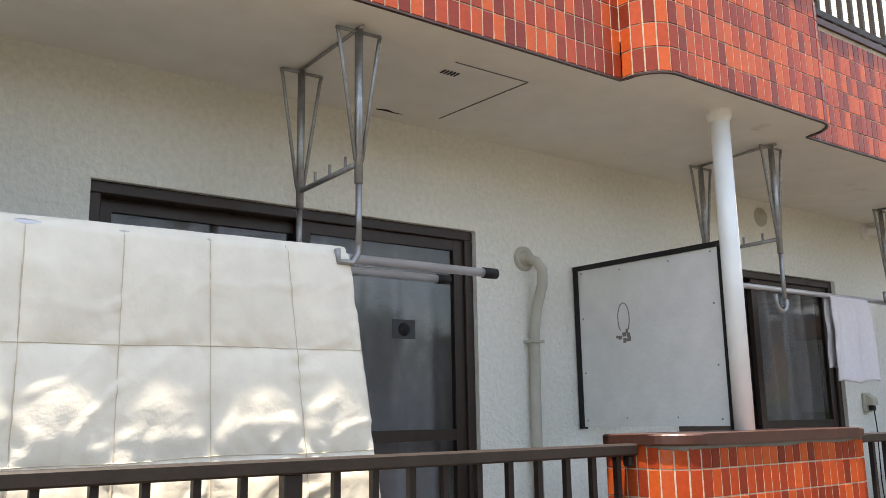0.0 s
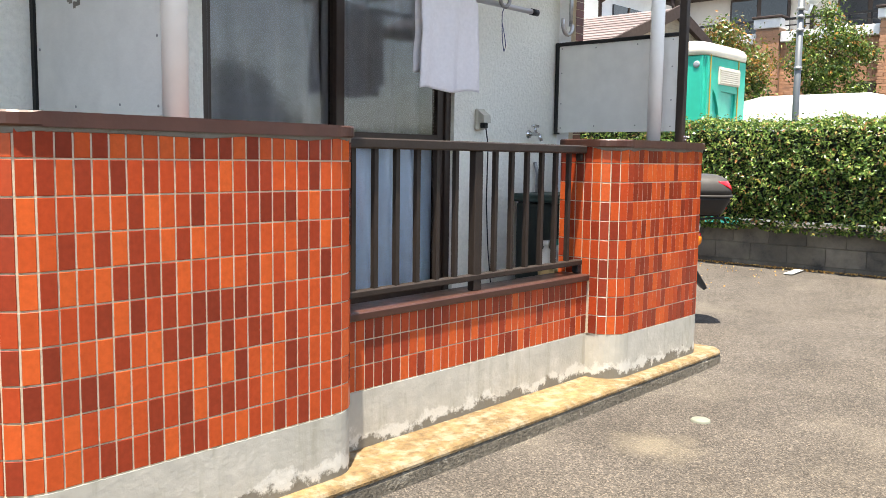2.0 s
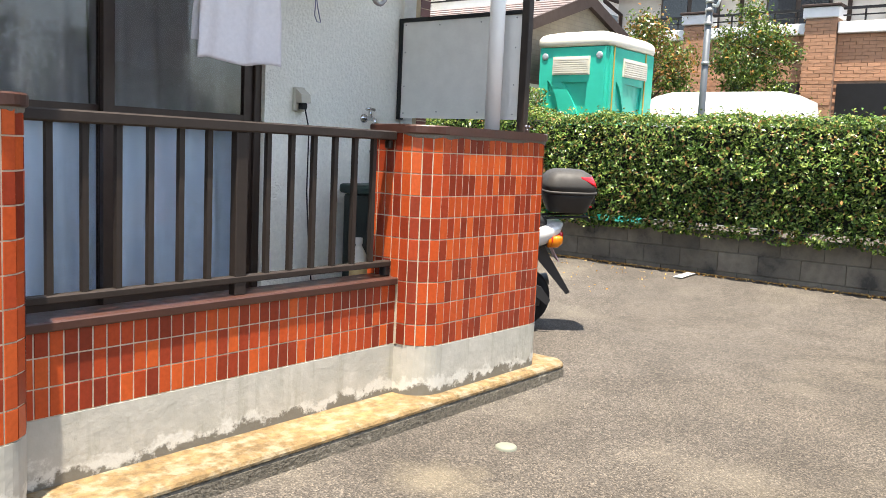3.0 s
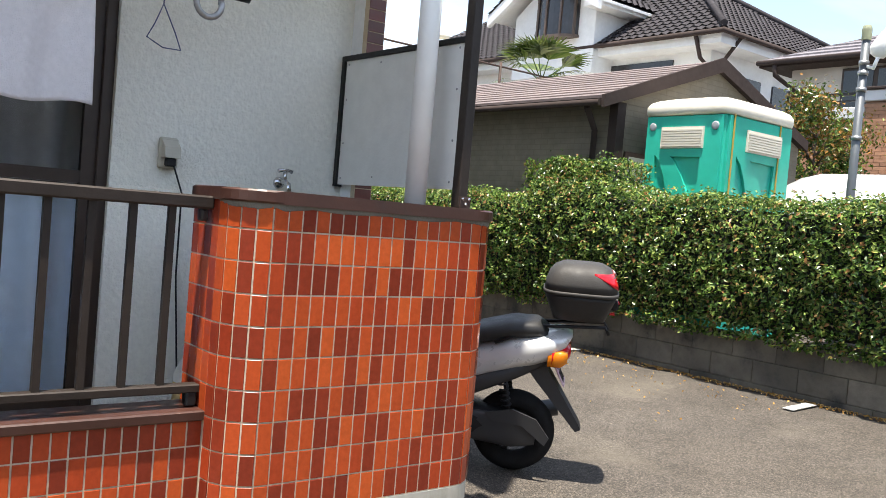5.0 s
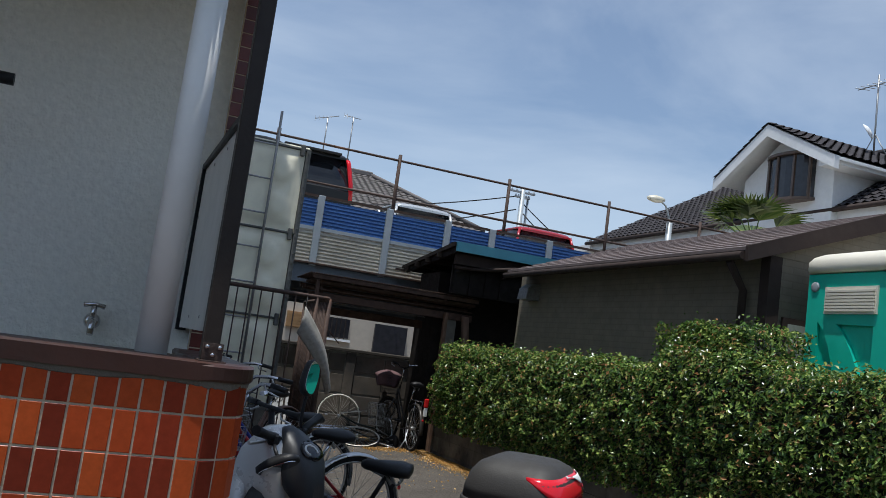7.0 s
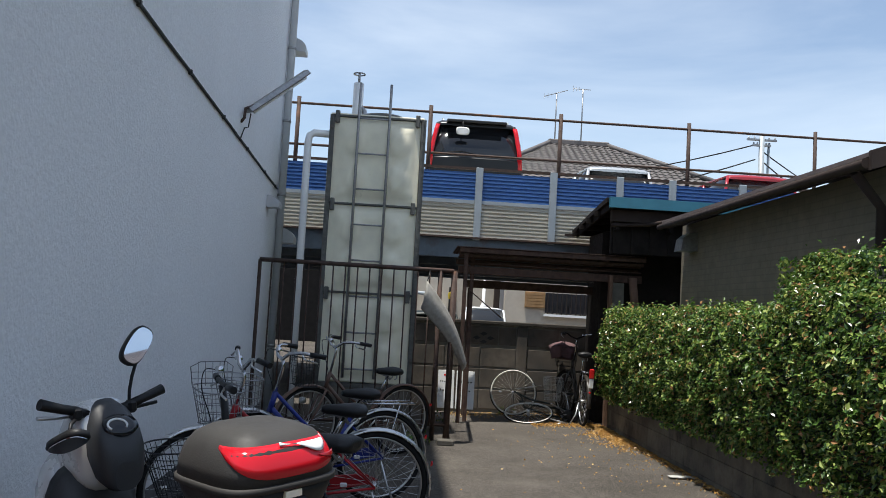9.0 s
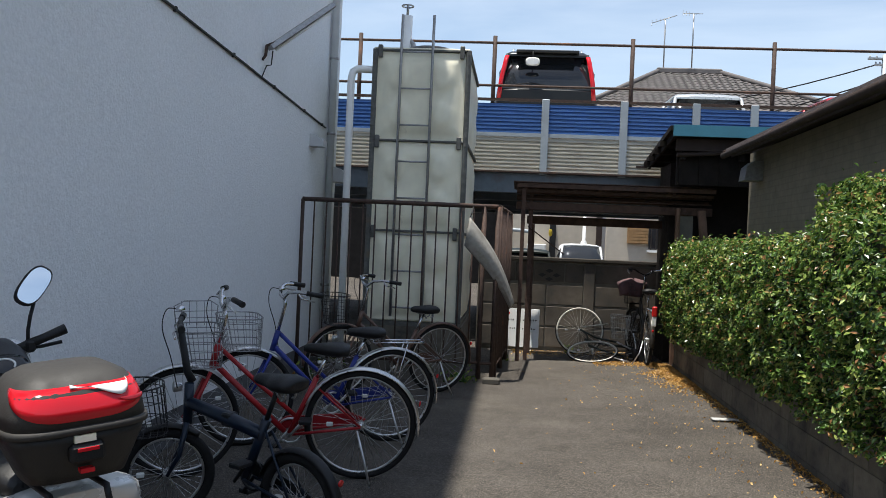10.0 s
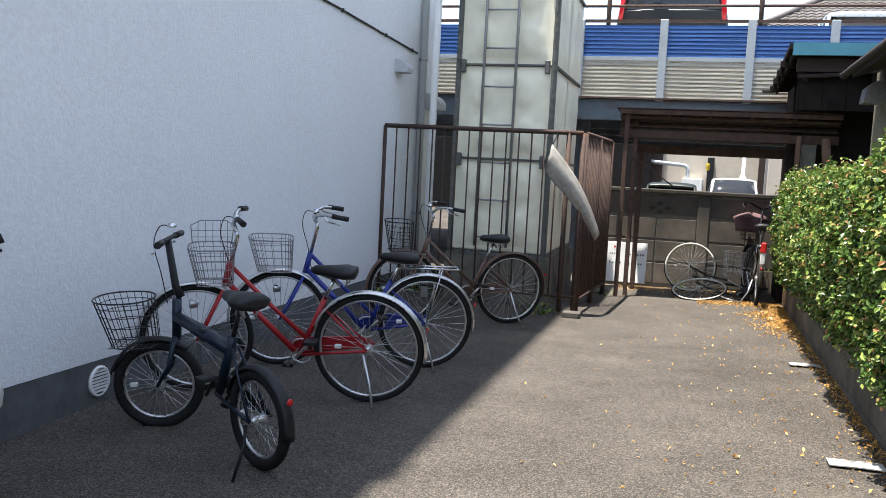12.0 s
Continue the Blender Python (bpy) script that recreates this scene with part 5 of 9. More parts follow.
for pts, rad in (([(10.34, 12.34, 0.36), (10.55, 12.25, 0.27), (10.80, 12.1, 0.24)], 0.013), ([(10.39, 12.2, 0.25), (10.62, 12.12, 0.20), (11.03, 12.08, 0.18)], 0.016), ([(10.42, 11.95, 0.20), (10.62, 11.85, 0.14), (10.86, 11.75, 0.10)], 0.013), ([(10.46, 12.1, 0.15), (10.42, 12.2, 0.30), (10.34, 12.33, 0.37)], 0.010)):
    part("frame_tube", tube(bmesh.new(), pts, rad, 8), green, fb)
part("mudguard_stay", tube(bmesh.new(), [(10.33, 12.36, 0.39), (10.72, 12.34, 0.46)], 0.009, 6), M_OLDRIM, fb, "pale stay")
part("handlebar", tube(bmesh.new(), bowed([(10.80, 12.05, 0.25), (10.93, 12.05, 0.19), (11.05, 12.05, 0.16), (11.02, 12.1, 0.36), (10.99, 12.2, 0.40)]), 0.011, 8), M_ALLOY, fb)
part("kickstand", tube(bmesh.new(), bowed([(10.72, 11.55, 0.10), (10.80, 11.42, 0.09), (10.90, 11.46, 0.07), (10.88, 11.58, 0.05), (10.78, 11.60, 0.03)]), 0.009, 6), M_ALLOY, fb)
saddle(fb, 0, 0)
sd = next(c for c in fb.children if c.name.startswith("saddle"))
sd.matrix_basis = pose(10.98, 11.82, 0.12, 0, 80, 20)
bk = basket(fb, 0, 0, 0.26, 0.22, 0.32, mat("grey_basket_wire", (0.66, 0.63, 0.57), 0.5, 0.3, bump=0), 0.02)
bk.matrix_basis = pose(10.86, 12.28, 0.27, -8, 4, 8)


# ---- scooter ----
M_SILVER = mat("silver_paint", (0.70, 0.70, 0.69), 0.30, 0.22, var=0.05, bump=0.03, coat=0.5)
M_DGREY = mat("dark_grey_cowl", (0.034, 0.035, 0.038), 0.5, var=0.1, bump=0.1, bscale=150)
M_LID = mat("grey_brown_lid", (0.034, 0.031, 0.028), 0.68, var=0.1, bump=0.12, bscale=160)
M_SEAT = mat("black_vinyl", (0.014, 0.014, 0.0145), 0.55, var=0.12, bump=0.12, bscale=120)
M_LENS = mat("red_lens", (0.62, 0.012, 0.022), 0.12, var=0.04, bump=0)
M_AMBER = mat("amber_lens", (0.75, 0.22, 0.01), 0.15, var=0.04, bump=0)
M_CARGLASS0 = mat("instrument_glass", (0.012, 0.013, 0.016), 0.1, var=0.05, bump=0)
M_MIRROR = mat("mirror_glass", (0.9, 0.9, 0.9), 0.02, 1.0, var=0, bigvar=0, bump=0)


def body(secs, n=20, e=0.7):
    """Skins sections given as (y, centre z, half width, half height)."""
    bm = bmesh.new()
    loft(bm, [[(x, y, z + q) for x, q in sup(w, h, n, e)] for y, z, w, h in secs])
    return bm


def scooter():
    m = pose(8.105, 2.895, ground_z(8.1, 2.9), 0, 0, 43) @ pose(0, 0, 0, 0, -5, 0)
    s = thing("scooter", "silver motor scooter with a black top box on its stand", "scooter")
    for y, nm in ((0.0, "rear_wheel"), (1.20, "front_wheel")):
        w = part(nm, tube(bmesh.new(), ring(0.165, 40), 0.052, 12, closed=True), M_RUBBER, s, m=pose(0, y, 0.217))
        part("rim", lathe(bmesh.new(), [(0.125, -0.03), (0.118, -0.01), (0.118, 0.01), (0.125, 0.03)], 28, pose(0, 0, 0, 0, 90, 0)), M_DGREY, w)
        part("hub", tube(bmesh.new(), [(-0.06, 0, 0), (0.06, 0, 0)], 0.045, 14), M_DGREY, w)
        for k in range(5):
            a = 2 * math.pi * k / 5
            part("rim_spoke", tube(bmesh.new(), [(0, 0.04 * math.cos(a), 0.04 * math.sin(a)), (0, 0.12 * math.cos(a), 0.12 * math.sin(a))], 0.014, 6), M_DGREY, w)
    tail = part("tail_cowl", body([(-0.265, 0.750, 0.09, 0.012), (-0.235, 0.728, 0.155, 0.045), (-0.17, 0.695, 0.195, 0.078), (-0.08, 0.670, 0.208, 0.090), (0.02, 0.645, 0.205, 0.098), (0.20, 0.575, 0.180, 0.110), (0.38, 0.475, 0.145, 0.115), (0.50, 0.39, 0.12, 0.06)]), M_SILVER, s, "silver tail cowl", m=pose(0.045, 0, 0))
    part("lower_cowl", body([(-0.16, 0.625, 0.07, 0.035), (0.0, 0.56, 0.135, 0.055), (0.20, 0.47, 0.155, 0.06), (0.42, 0.37, 0.14, 0.05)]), M_DGREY, s)
    for q in (-1, 1):
        part("side_slot", body([(0.0, 0.0, 0.008, 0.006), (0.05, 0.0, 0.010, 0.016), (0.12, -0.02, 0.010, 0.018), (0.17, -0.045, 0.006, 0.006)]), M_ALLOY, tail, m=pose(q * 0.145, -0.02, 0.70))
    part("seat", body([(-0.14, 0.80, 0.10, 0.03), (-0.08, 0.815, 0.135, 0.05), (0.05, 0.805, 0.15, 0.055), (0.20, 0.765, 0.15, 0.050), (0.30, 0.735, 0.145, 0.05), (0.42, 0.735, 0.13, 0.05), (0.55, 0.72, 0.10, 0.045), (0.62, 0.70, 0.05, 0.03)]), M_SEAT, s, "black vinyl seat", m=pose(0, 0, -0.04))
    lamp = part("tail_lamp", body([(-0.262, 0.672, 0.080, 0.030), (-0.235, 0.655, 0.125, 0.050), (-0.17, 0.645, 0.160, 0.055)]), M_LENS, s, "red tail lamp")
    for q in (-1, 1):
        part("indicator", body([(-0.248, 0.655, 0.018, 0.028), (-0.215, 0.645, 0.038, 0.044), (-0.15, 0.635, 0.030, 0.035)]), M_AMBER, s, "amber indicator", m=pose(0.02 + q * 0.142, 0, 0))
    mud = part("mudguard", prism(bmesh.new(), [(-0.14, 0.60), (-0.18, 0.53), (-0.33, 0.30), (-0.345, 0.27), (-0.32, 0.255), (-0.10, 0.50), (-0.02, 0.60)], -0.055, 0.055, "x"), M_DGREY, s)
    pl = part("number_plate", box(-0.085, 0.085, -0.004, 0.004, -0.06, 0.06, bevel=0.003), mat("pink_plate", (0.62, 0.42, 0.47), 0.5), s, "small pink plate with plain bars", m=pose(0, -0.215, 0.545, -28, 0, 0))
    for k in range(4):
        part("bar", box(-0.065 + 0.035 * k, -0.045 + 0.035 * k, -0.0065, -0.0045, -0.04, 0.012), M_RAIL, pl)
    part("bar", box(-0.05, 0.05, -0.0065, -0.0045, 0.026, 0.044), M_RAIL, pl)
    part("engine", body([(-0.05, 0.24, 0.05, 0.05), (0.05, 0.26, 0.09, 0.085), (0.25, 0.27, 0.10, 0.09), (0.42, 0.29, 0.09, 0.07)]), M_BLACK, s, m=pose(-0.06, 0, 0))
    part("belt_cover", body([(-0.12, 0.24, 0.02, 0.05), (0.0, 0.25, 0.025, 0.085), (0.18, 0.26, 0.025, 0.08), (0.32, 0.27, 0.02, 0.06)]), M_DGREY, s, m=pose(-0.13, 0, 0))
    part("muffler", tube(bmesh.new(), [(0.13, 0.25, 0.24), (0.135, 0.05, 0.26), (0.14, -0.22, 0.32)], [0.03, 0.05, 0.045], 14), M_DGREY, s)
    part("heat_shield", prism(bmesh.new(), [(0.14, 0.34), (0.0, 0.37), (-0.12, 0.33), (-0.19, 0.24), (-0.17, 0.20), (-0.05, 0.29), (0.10, 0.30)], -0.165, -0.15, "x"), M_DGREY, s)
    for k in (-1, 1):
        sp = bmesh.new()
        tube(sp, [(k * 0.10, 0.02, 0.27), (k * 0.10, 0.06, 0.56)], 0.014, 6)
        tube(sp, [(k * 0.10 + 0.024 * math.cos(i * 0.8), 0.03 + 0.0013 * i * 0.6 + 0.024 * math.sin(i * 0.8), 0.33 + 0.0035 * i) for i in range(52)], 0.005, 5)
        part("shock_absorber", sp, M_BLACK, s)
    part("floorboard", body([(0.40, 0.33, 0.10, 0.04), (0.48, 0.30, 0.16, 0.035), (0.80, 0.30, 0.17, 0.035), (0.90, 0.34, 0.15, 0.05)]), M_DGREY, s)
    # front shield and bars, set close behind the shield
    swing = pose(0.05, 0.68, 0.02) @ pose(0, 0, 0, 0, 0, 4) @ pose(0, -0.82, 0)
    back = pose(0.02, -0.12, 0)
    part("leg_shield", body([(0.84, 0.36, 0.14, 0.05), (0.90, 0.52, 0.17, 0.18), (0.94, 0.62, 0.18, 0.24), (1.00, 0.66, 0.16, 0.24), (1.05, 0.64, 0.10, 0.16)], e=0.75), M_SILVER, s, "silver front shield", m=back)
    part("inner_shield", body([(0.80, 0.55, 0.13, 0.16), (0.86, 0.62, 0.16, 0.22), (0.90, 0.66, 0.165, 0.20)]), M_DGREY, s, m=back)
    part("front_mudguard", body([(0.98, 0.36, 0.05, 0.03), (1.05, 0.45, 0.075, 0.05), (1.20, 0.48, 0.08, 0.045), (1.34, 0.42, 0.06, 0.03)]), M_SILVER, s)
    for q in (-1, 1):
        part("fork", tube(bmesh.new(), [(q * 0.07, 1.20, 0.217), (q * 0.07, 1.10, 0.50)], 0.02, 8), M_DGREY, s)
    hc = part("handlebar_cowl", body([(0.70, 0.80, 0.045, 0.05), (0.725, 0.85, 0.080, 0.105), (0.77, 0.88, 0.095, 0.118), (0.82, 0.92, 0.090, 0.115), (0.86, 0.985, 0.055, 0.07), (0.88, 1.01, 0.035, 0.04)]), M_DGREY, s, m=swing)
    part("front_cowl", body([(0.815, 0.84, 0.06, 0.08), (0.84, 0.87, 0.100, 0.14), (0.885, 0.89, 0.118, 0.165), (0.95, 0.88, 0.118, 0.165), (1.03, 0.83, 0.095, 0.14), (1.09, 0.77, 0.05, 0.07)]), M_SILVER, s, "silver handlebar cowl", m=swing)
    lens = pose(0, 0.750, 0.972, 42, 0, 0) @ Matrix.Diagonal((1.35, 1.0, 1.0, 1))
    part("instrument_lens", lathe(bmesh.new(), [(0.048, -0.004), (0.048, 0.004), (0.03, 0.008), (0, 0.009)], 24, lens), M_CARGLASS0, hc, "dark glossy instrument lens")
    part("dial_arc", tube(bmesh.new(), [lens @ Vector((-0.012 + 0.026 * math.cos(a), -0.004 + 0.026 * math.sin(a), 0.0085)) for a in (radians(v) for v in range(-40, 221, 20))], 0.0045, 5), M_REFL_W, hc, "white dial arc")
    for q in (-1, 1):
        part("bar", tube(bmesh.new(), [(q * 0.05, 0.87, 1.0), (q * 0.12, 0.862, 1.025)], 0.018, 8), M_BLACK, hc)
        part("grip", tube(bmesh.new(), [(q * 0.10, 0.86, 1.02), (q * 0.16, 0.865, 1.037), (q * 0.235, 0.86, 1.062)], [0.018, 0.017, 0.020], 10), M_BLACK, hc, "black rubber grip")
        part("lever", tube(bmesh.new(), [(q * 0.10, 0.90, 1.0), (q * 0.16, 0.905, 1.0), (q * 0.23, 0.89, 1.01)], 0.007, 6), M_ALLOY if q < 0 else M_BLACK, hc)
        part("switch_box", box(q * 0.105 - 0.018, q * 0.105 + 0.018, 0.84, 0.885, 0.99, 1.035, bevel=0.009), M_BLACK, hc)
        stem = part("mirror_stem", tube(bmesh.new(), [(-0.10, 0.86, 1.0), (-0.14, 0.83, 0.985), (-0.16, 0.80, 0.96)] if q < 0 else [(0.10, 0.865, 1.02), (0.105, 0.872, 1.07), (0.115, 0.872, 1.12), (0.13, 0.87, 1.17)], 0.007, 6), M_BLACK, s, m=swing)
        sh = bmesh.new()
        oval = [(0.9 * x + 0.10 * z, z) for x, z in sup(0.048, 0.080, 28, 0.72)]
        loft(sh, [[(x * f, d, z * f) for x, z in oval] for f, d in ((0.96, -0.006), (1.05, 0.0), (1.02, 0.018), (0.55, 0.035))])
        mm = pose(-0.17, 0.79, 0.93, 60, 20, 0)
        if q > 0:
            facing = (m.to_3x3() @ swing.to_3x3()).inverted() @ Vector((0.73, -0.67, 0.215))
            mm = pose(0.13, 0.86, 1.235) @ facing.to_track_quat("-Y", "Z").to_matrix().to_4x4() @ pose(0, 0, 0, 0, 34, 0)
        part("mirror_shell", sh, M_BLACK, stem, m=mm)
        part("mirror_glass", prism(bmesh.new(), [(x * 0.93, z * 0.93) for x, z in oval], -0.009, -0.0065, "y"), M_MIRROR, stem, "oval mirror glass", m=mm)
    # top box
    rk = bmesh.new()
    for q in (-0.07, 0.07):
        tube(rk, [(q, -0.05, 0.79), (q, -0.20, 0.80), (q, -0.42, 0.815), (q, -0.44, 0.78)], 0.009, 6)
    tube(rk, [(-0.15, 0.12, 0.70), (-0.12, -0.05, 0.775), (-0.07, -0.14, 0.775)], 0.009, 6)
    tube(rk, [(0.15, 0.12, 0.70), (0.12, -0.05, 0.775), (0.07, -0.14, 0.775)], 0.009, 6)
    part("luggage_rack", rk, M_BLACK, s)
    tb = thing("top_box", "black scooter top box with red reflector lid band", "top box")

    def lid_ring(f, w, d, n=36):
        return [(w * math.copysign(abs(math.cos(a)) ** 0.5, math.cos(a)), d * math.copysign(abs(math.sin(a)) ** 0.5, math.sin(a)), f) for a in (2 * math.pi * k / n for k in range(n))]
    low = bmesh.new()
    loft(low, [lid_ring(z, w, d) for z, w, d in ((-0.150, 0.12, 0.12), (-0.145, 0.145, 0.14), (-0.10, 0.165, 0.158), (-0.03, 0.195, 0.185), (0.0, 0.203, 0.193))])
    part("lower_shell", low, M_SEAT, tb)
    rim = bmesh.new()
    loft(rim, [lid_ring(z, w, d) for z, w, d in ((-0.002, 0.204, 0.194), (-0.002, 0.212, 0.202), (0.014, 0.212, 0.202), (0.018, 0.205, 0.196))])
    part("rim", rim, M_LID, tb)
    lid = bmesh.new()
    loft(lid, [lid_ring(z, w, d) for z, w, d in ((0.016, 0.205, 0.196), (0.06, 0.200, 0.191), (0.105, 0.184, 0.176), (0.138, 0.158, 0.150), (0.158, 0.118, 0.112), (0.166, 0.05, 0.05))])
    part("lid", lid, M_LID, tb, "grey-brown lid")

    def band(a0, a1, z0, z1, out, rise=0.0):
        bm = bmesh.new()
        n = 24
        rows = []
        for k in range(n + 1):
            a = radians(a0 + (a1 - a0) * k / n)
            col = []
            edge = abs(2 * k / n - 1)
            for j in range(4):
                f = j / 3
                lo = z0 + 0.012 * edge ** 3 + rise * edge ** 1.6
                z = lo + (z1 - lo) * f
                t = min(1, max(0, (z - 0.016) / 0.119))
                w, d = 0.205 - 0.046 * t ** 2.1 + out, 0.196 - 0.045 * t ** 2.1 + out
                c, q = math.cos(a), math.sin(a)
                col.append(bm.verts.new((w * math.copysign(abs(c) ** 0.5, c), d * math.copysign(abs(q) ** 0.5, q), z)))
            rows.append(col)
        for p, q in zip(rows, rows[1:]):
            for j in range(3):
                f = bm.faces.new((p[j], q[j], q[j + 1], p[j + 1]))
                f.smooth = True
        return bm
    part("reflector", band(188, 352, 0.034, 0.126, 0.004, 0.072), M_LENS, tb, "bright red reflector band").modifiers.new("thick", "SOLIDIFY").thickness = 0.004
    part("lens_bar", band(284, 322, 0.066, 0.080, 0.0095), mat("dark_red_lens", (0.30, 0.010, 0.016), 0.2, var=0.05, bump=0), tb).modifiers.new("thick", "SOLIDIFY").thickness = 0.002
    part("badge", band(268, 306, 0.088, 0.120, 0.0085, 0.030), M_REFL_W, tb, "plain pale badge").modifiers.new("thick", "SOLIDIFY").thickness = 0.002
    part("latch", box(-0.05, 0.05, -0.205, -0.165, -0.085, -0.03, bevel=0.01), M_BLACK, tb)
    part("latch_mark", box(-0.03, 0.03, -0.209, -0.204, -0.05, -0.040, bevel=0.001), M_LENS, tb)
    part("latch_mark", box(-0.02, 0.02, -0.190, -0.163, -0.115, -0.102, bevel=0.001), M_LENS, tb)
    part("sticker", box(-0.035, 0.025, -0.1995, -0.185, -0.026, -0.006), M_TANK, tb)
    s.matrix_basis = m
    tb.matrix_basis = m @ pose(0.014, -0.285, 0.975) @ Matrix.Diagonal((0.87, 0.94, 0.92, 1))


scooter()
# ---- fittings of the gable wall ----
def wall_x(y):
    """Plane of the gable wall, skewed to fit the camera's view."""
    return WX - 0.115 * (y - FY + 0.10) / (11.25 - FY + 0.10)


M_CABLE = mat("dark_cable", (0.030, 0.032, 0.030), 0.7, var=0.3, scale=30, bump=0.4)
M_WALLPIPE = mat("wall_pipe_paint", (0.55, 0.56, 0.57), 0.5, var=0.06, bump=0.06)


def gable_fittings():
    c = thing("wall_cable", "dark overgrown cable running along the gable wall", "cable")
    pts = [(wall_x(y) + 0.010, y, 2.905 - 0.024 * (y - 4.4) + 0.006 * noise.noise((y * 2, 0, 0))) for y in [4.0 + 0.25 * k for k in range(27)]]
    part("cable", tube(bmesh.new(), pts, 0.011, 6), M_CABLE, c)
    for y in (4.6, 5.8, 7.0, 8.2, 9.4, 10.3):
        part("clip", box(wall_x(y) - 0.002, wall_x(y) + 0.024, y - 0.012, y + 0.012, 2.905 - 0.024 * (y - 4.4) - 0.016, 2.905 - 0.024 * (y - 4.4) + 0.016), M_CABLE, c)
    w = wall_x(7.85)
    lamp = thing("wall_lamp", "grey fluorescent tube lamp on a rusty wall bracket", "lamp")
    part("bracket", tube(bmesh.new(), [(w, 7.82, 2.98), (w + 0.03, 7.82, 3.02), (w + 0.03, 7.84, 3.11), (w + 0.10, 7.88, 3.15)], 0.014, 6), M_RUST, lamp)
    part("lead", tube(bmesh.new(), [(w + 0.07, 7.9, 3.08), (w + 0.05, 7.93, 2.96), (w + 0.03, 7.86, 2.94), (w + 0.012, 7.80, 2.83)], 0.006, 6), M_CABLE, lamp)
    d = (Vector((7.60, 8.28, 3.55)) - Vector((w + 0.06, 7.87, 3.09))).normalized()
    a = Vector((w + 0.06, 7.87, 3.09))
    m = Matrix.Translation(a) @ d.to_track_quat("Y", "Z").to_matrix().to_4x4()
    part("housing", prism(bmesh.new(), [(-0.05, 0.0), (-0.03, 0.035), (0.03, 0.035), (0.05, 0.0), (0.04, -0.012), (-0.04, -0.012)], 0.0, 0.80, "y"), M_STEEL, lamp, m=m)
    part("tube", tube(bmesh.new(), [(0, 0.04, -0.028), (0, 0.76, -0.028)], 0.014, 8), M_PVC, lamp, "unlit fluorescent tube", m=m)
    dp = thing("downpipe", "white rainwater pipe on the gable wall", "pipe")
    x = wall_x(10.6) + 0.055
    part("pipe", tube(bmesh.new(), [(x, 10.62, ROOF - 0.1), (x, 10.62, 0.02)], 0.045, 12), M_WALLPIPE, dp)
    for z in (0.9, 1.9, 2.7, 3.6, 4.5, 5.4):
        part("clip", lathe(bmesh.new(), [(0.045, -0.015), (0.052, -0.015), (0.052, 0.015), (0.045, 0.015)], 12, pose(x, 10.62, z)), M_STEEL, dp)
    for y, z, r, lab in ((9.85, 2.49, 0.10, "small"), (11.02, 2.20, 0.14, "wide"), (11.02, 4.60, 0.13, "wide")):
        hd = thing("vent_hood", "pale rounded %s vent hood on the gable wall" % lab, "vent", "gable vent hoods")
        w = wall_x(y)
        prof = [(w, z + r)] + [(w + 1.5 * r * math.sin(q), z + r * math.cos(q)) for q in (radians(v) for v in range(15, 91, 15))] + [(w + 1.45 * r, z - 0.35 * r), (w, z - 0.35 * r)]
        part("hood", prism(bmesh.new(), [(p, q) for p, q in prof], y - r, y + r, "y"), M_WALLPIPE, hd)
    gr = thing("vent_grille", "round white slatted vent grille in the plinth", "vent")
    w = wall_x(4.87)
    part("rim", lathe(bmesh.new(), [(0.072, 0.0), (0.088, 0.0), (0.088, 0.012), (0.080, 0.020), (0.072, 0.016)], 28, pose(w - 0.004, 4.87, 0.127, 0, 90, 0)), M_PVC, gr)
    part("backing", lathe(bmesh.new(), [(0, 0.003), (0.073, 0.003)], 28, pose(w - 0.004, 4.87, 0.127, 0, 90, 0)), M_BLACK, gr)
    for k in range(-3, 4):
        h = math.sqrt(0.072 ** 2 - (0.019 * k) ** 2)
        part("slat", box(w + 0.002, w + 0.012, 4.87 - h, 4.87 + h, 0.122 + 0.019 * k, 0.133 + 0.019 * k), M_PVC, gr)


gable_fittings()


# ---- barred enclosure round the water tank ----
def bars_fence(name, label, p, q, z0, z1, step, posts, mid=()):
    f = thing(name, label, "fence", "tank enclosure")
    p, q = Vector((*p, 0)), Vector((*q, 0))
    d = q - p
    n = int(d.length / step)
    part("top_rail", tube(bmesh.new(), [p + Vector((0, 0, z1)), q + Vector((0, 0, z1))], 0.024, 4), M_RUST, f)
    for z in mid:
        part("rail", tube(bmesh.new(), [p + Vector((0, 0, z)), q + Vector((0, 0, z))], 0.017, 4), M_RUST, f)
    for k in range(1, n):
        c = p + d * (k / n)
        part("bar", tube(bmesh.new(), [c + Vector((0, 0, z0)), c + Vector((0, 0, z1))], 0.0085, 5), M_RUST, f)
    for u, zb in posts:
        c = p + d * u
        part("post", tube(bmesh.new(), [c + Vector((0, 0, zb)), c + Vector((0, 0, z1))], 0.026, 4), M_RUST, f)
    return f


bars_fence("barred_fence", "rusty brown barred steel fence before the water tank", (7.13, 9.50), (9.22, 9.60), 0.20, 1.862, 0.13, ((0.0, 0.05), (0.93, 0.03), (1.0, 0.03)), (0.20,))
bars_fence("barred_fence", "rusty brown barred side fence running back to the wall", (9.24, 9.66), (9.34, 11.35), 0.16, 1.862, 0.085, ((0.0, 0.03), (0.5, 0.03), (1.0, 0.03)), (0.16,))
fo = thing("fence_footing", "small pale concrete block under the fence post", "concrete block")
part("block", box(9.13, 9.31, 9.45, 9.59, 0.0, 0.06, bevel=0.01), M_BLOCK, fo)


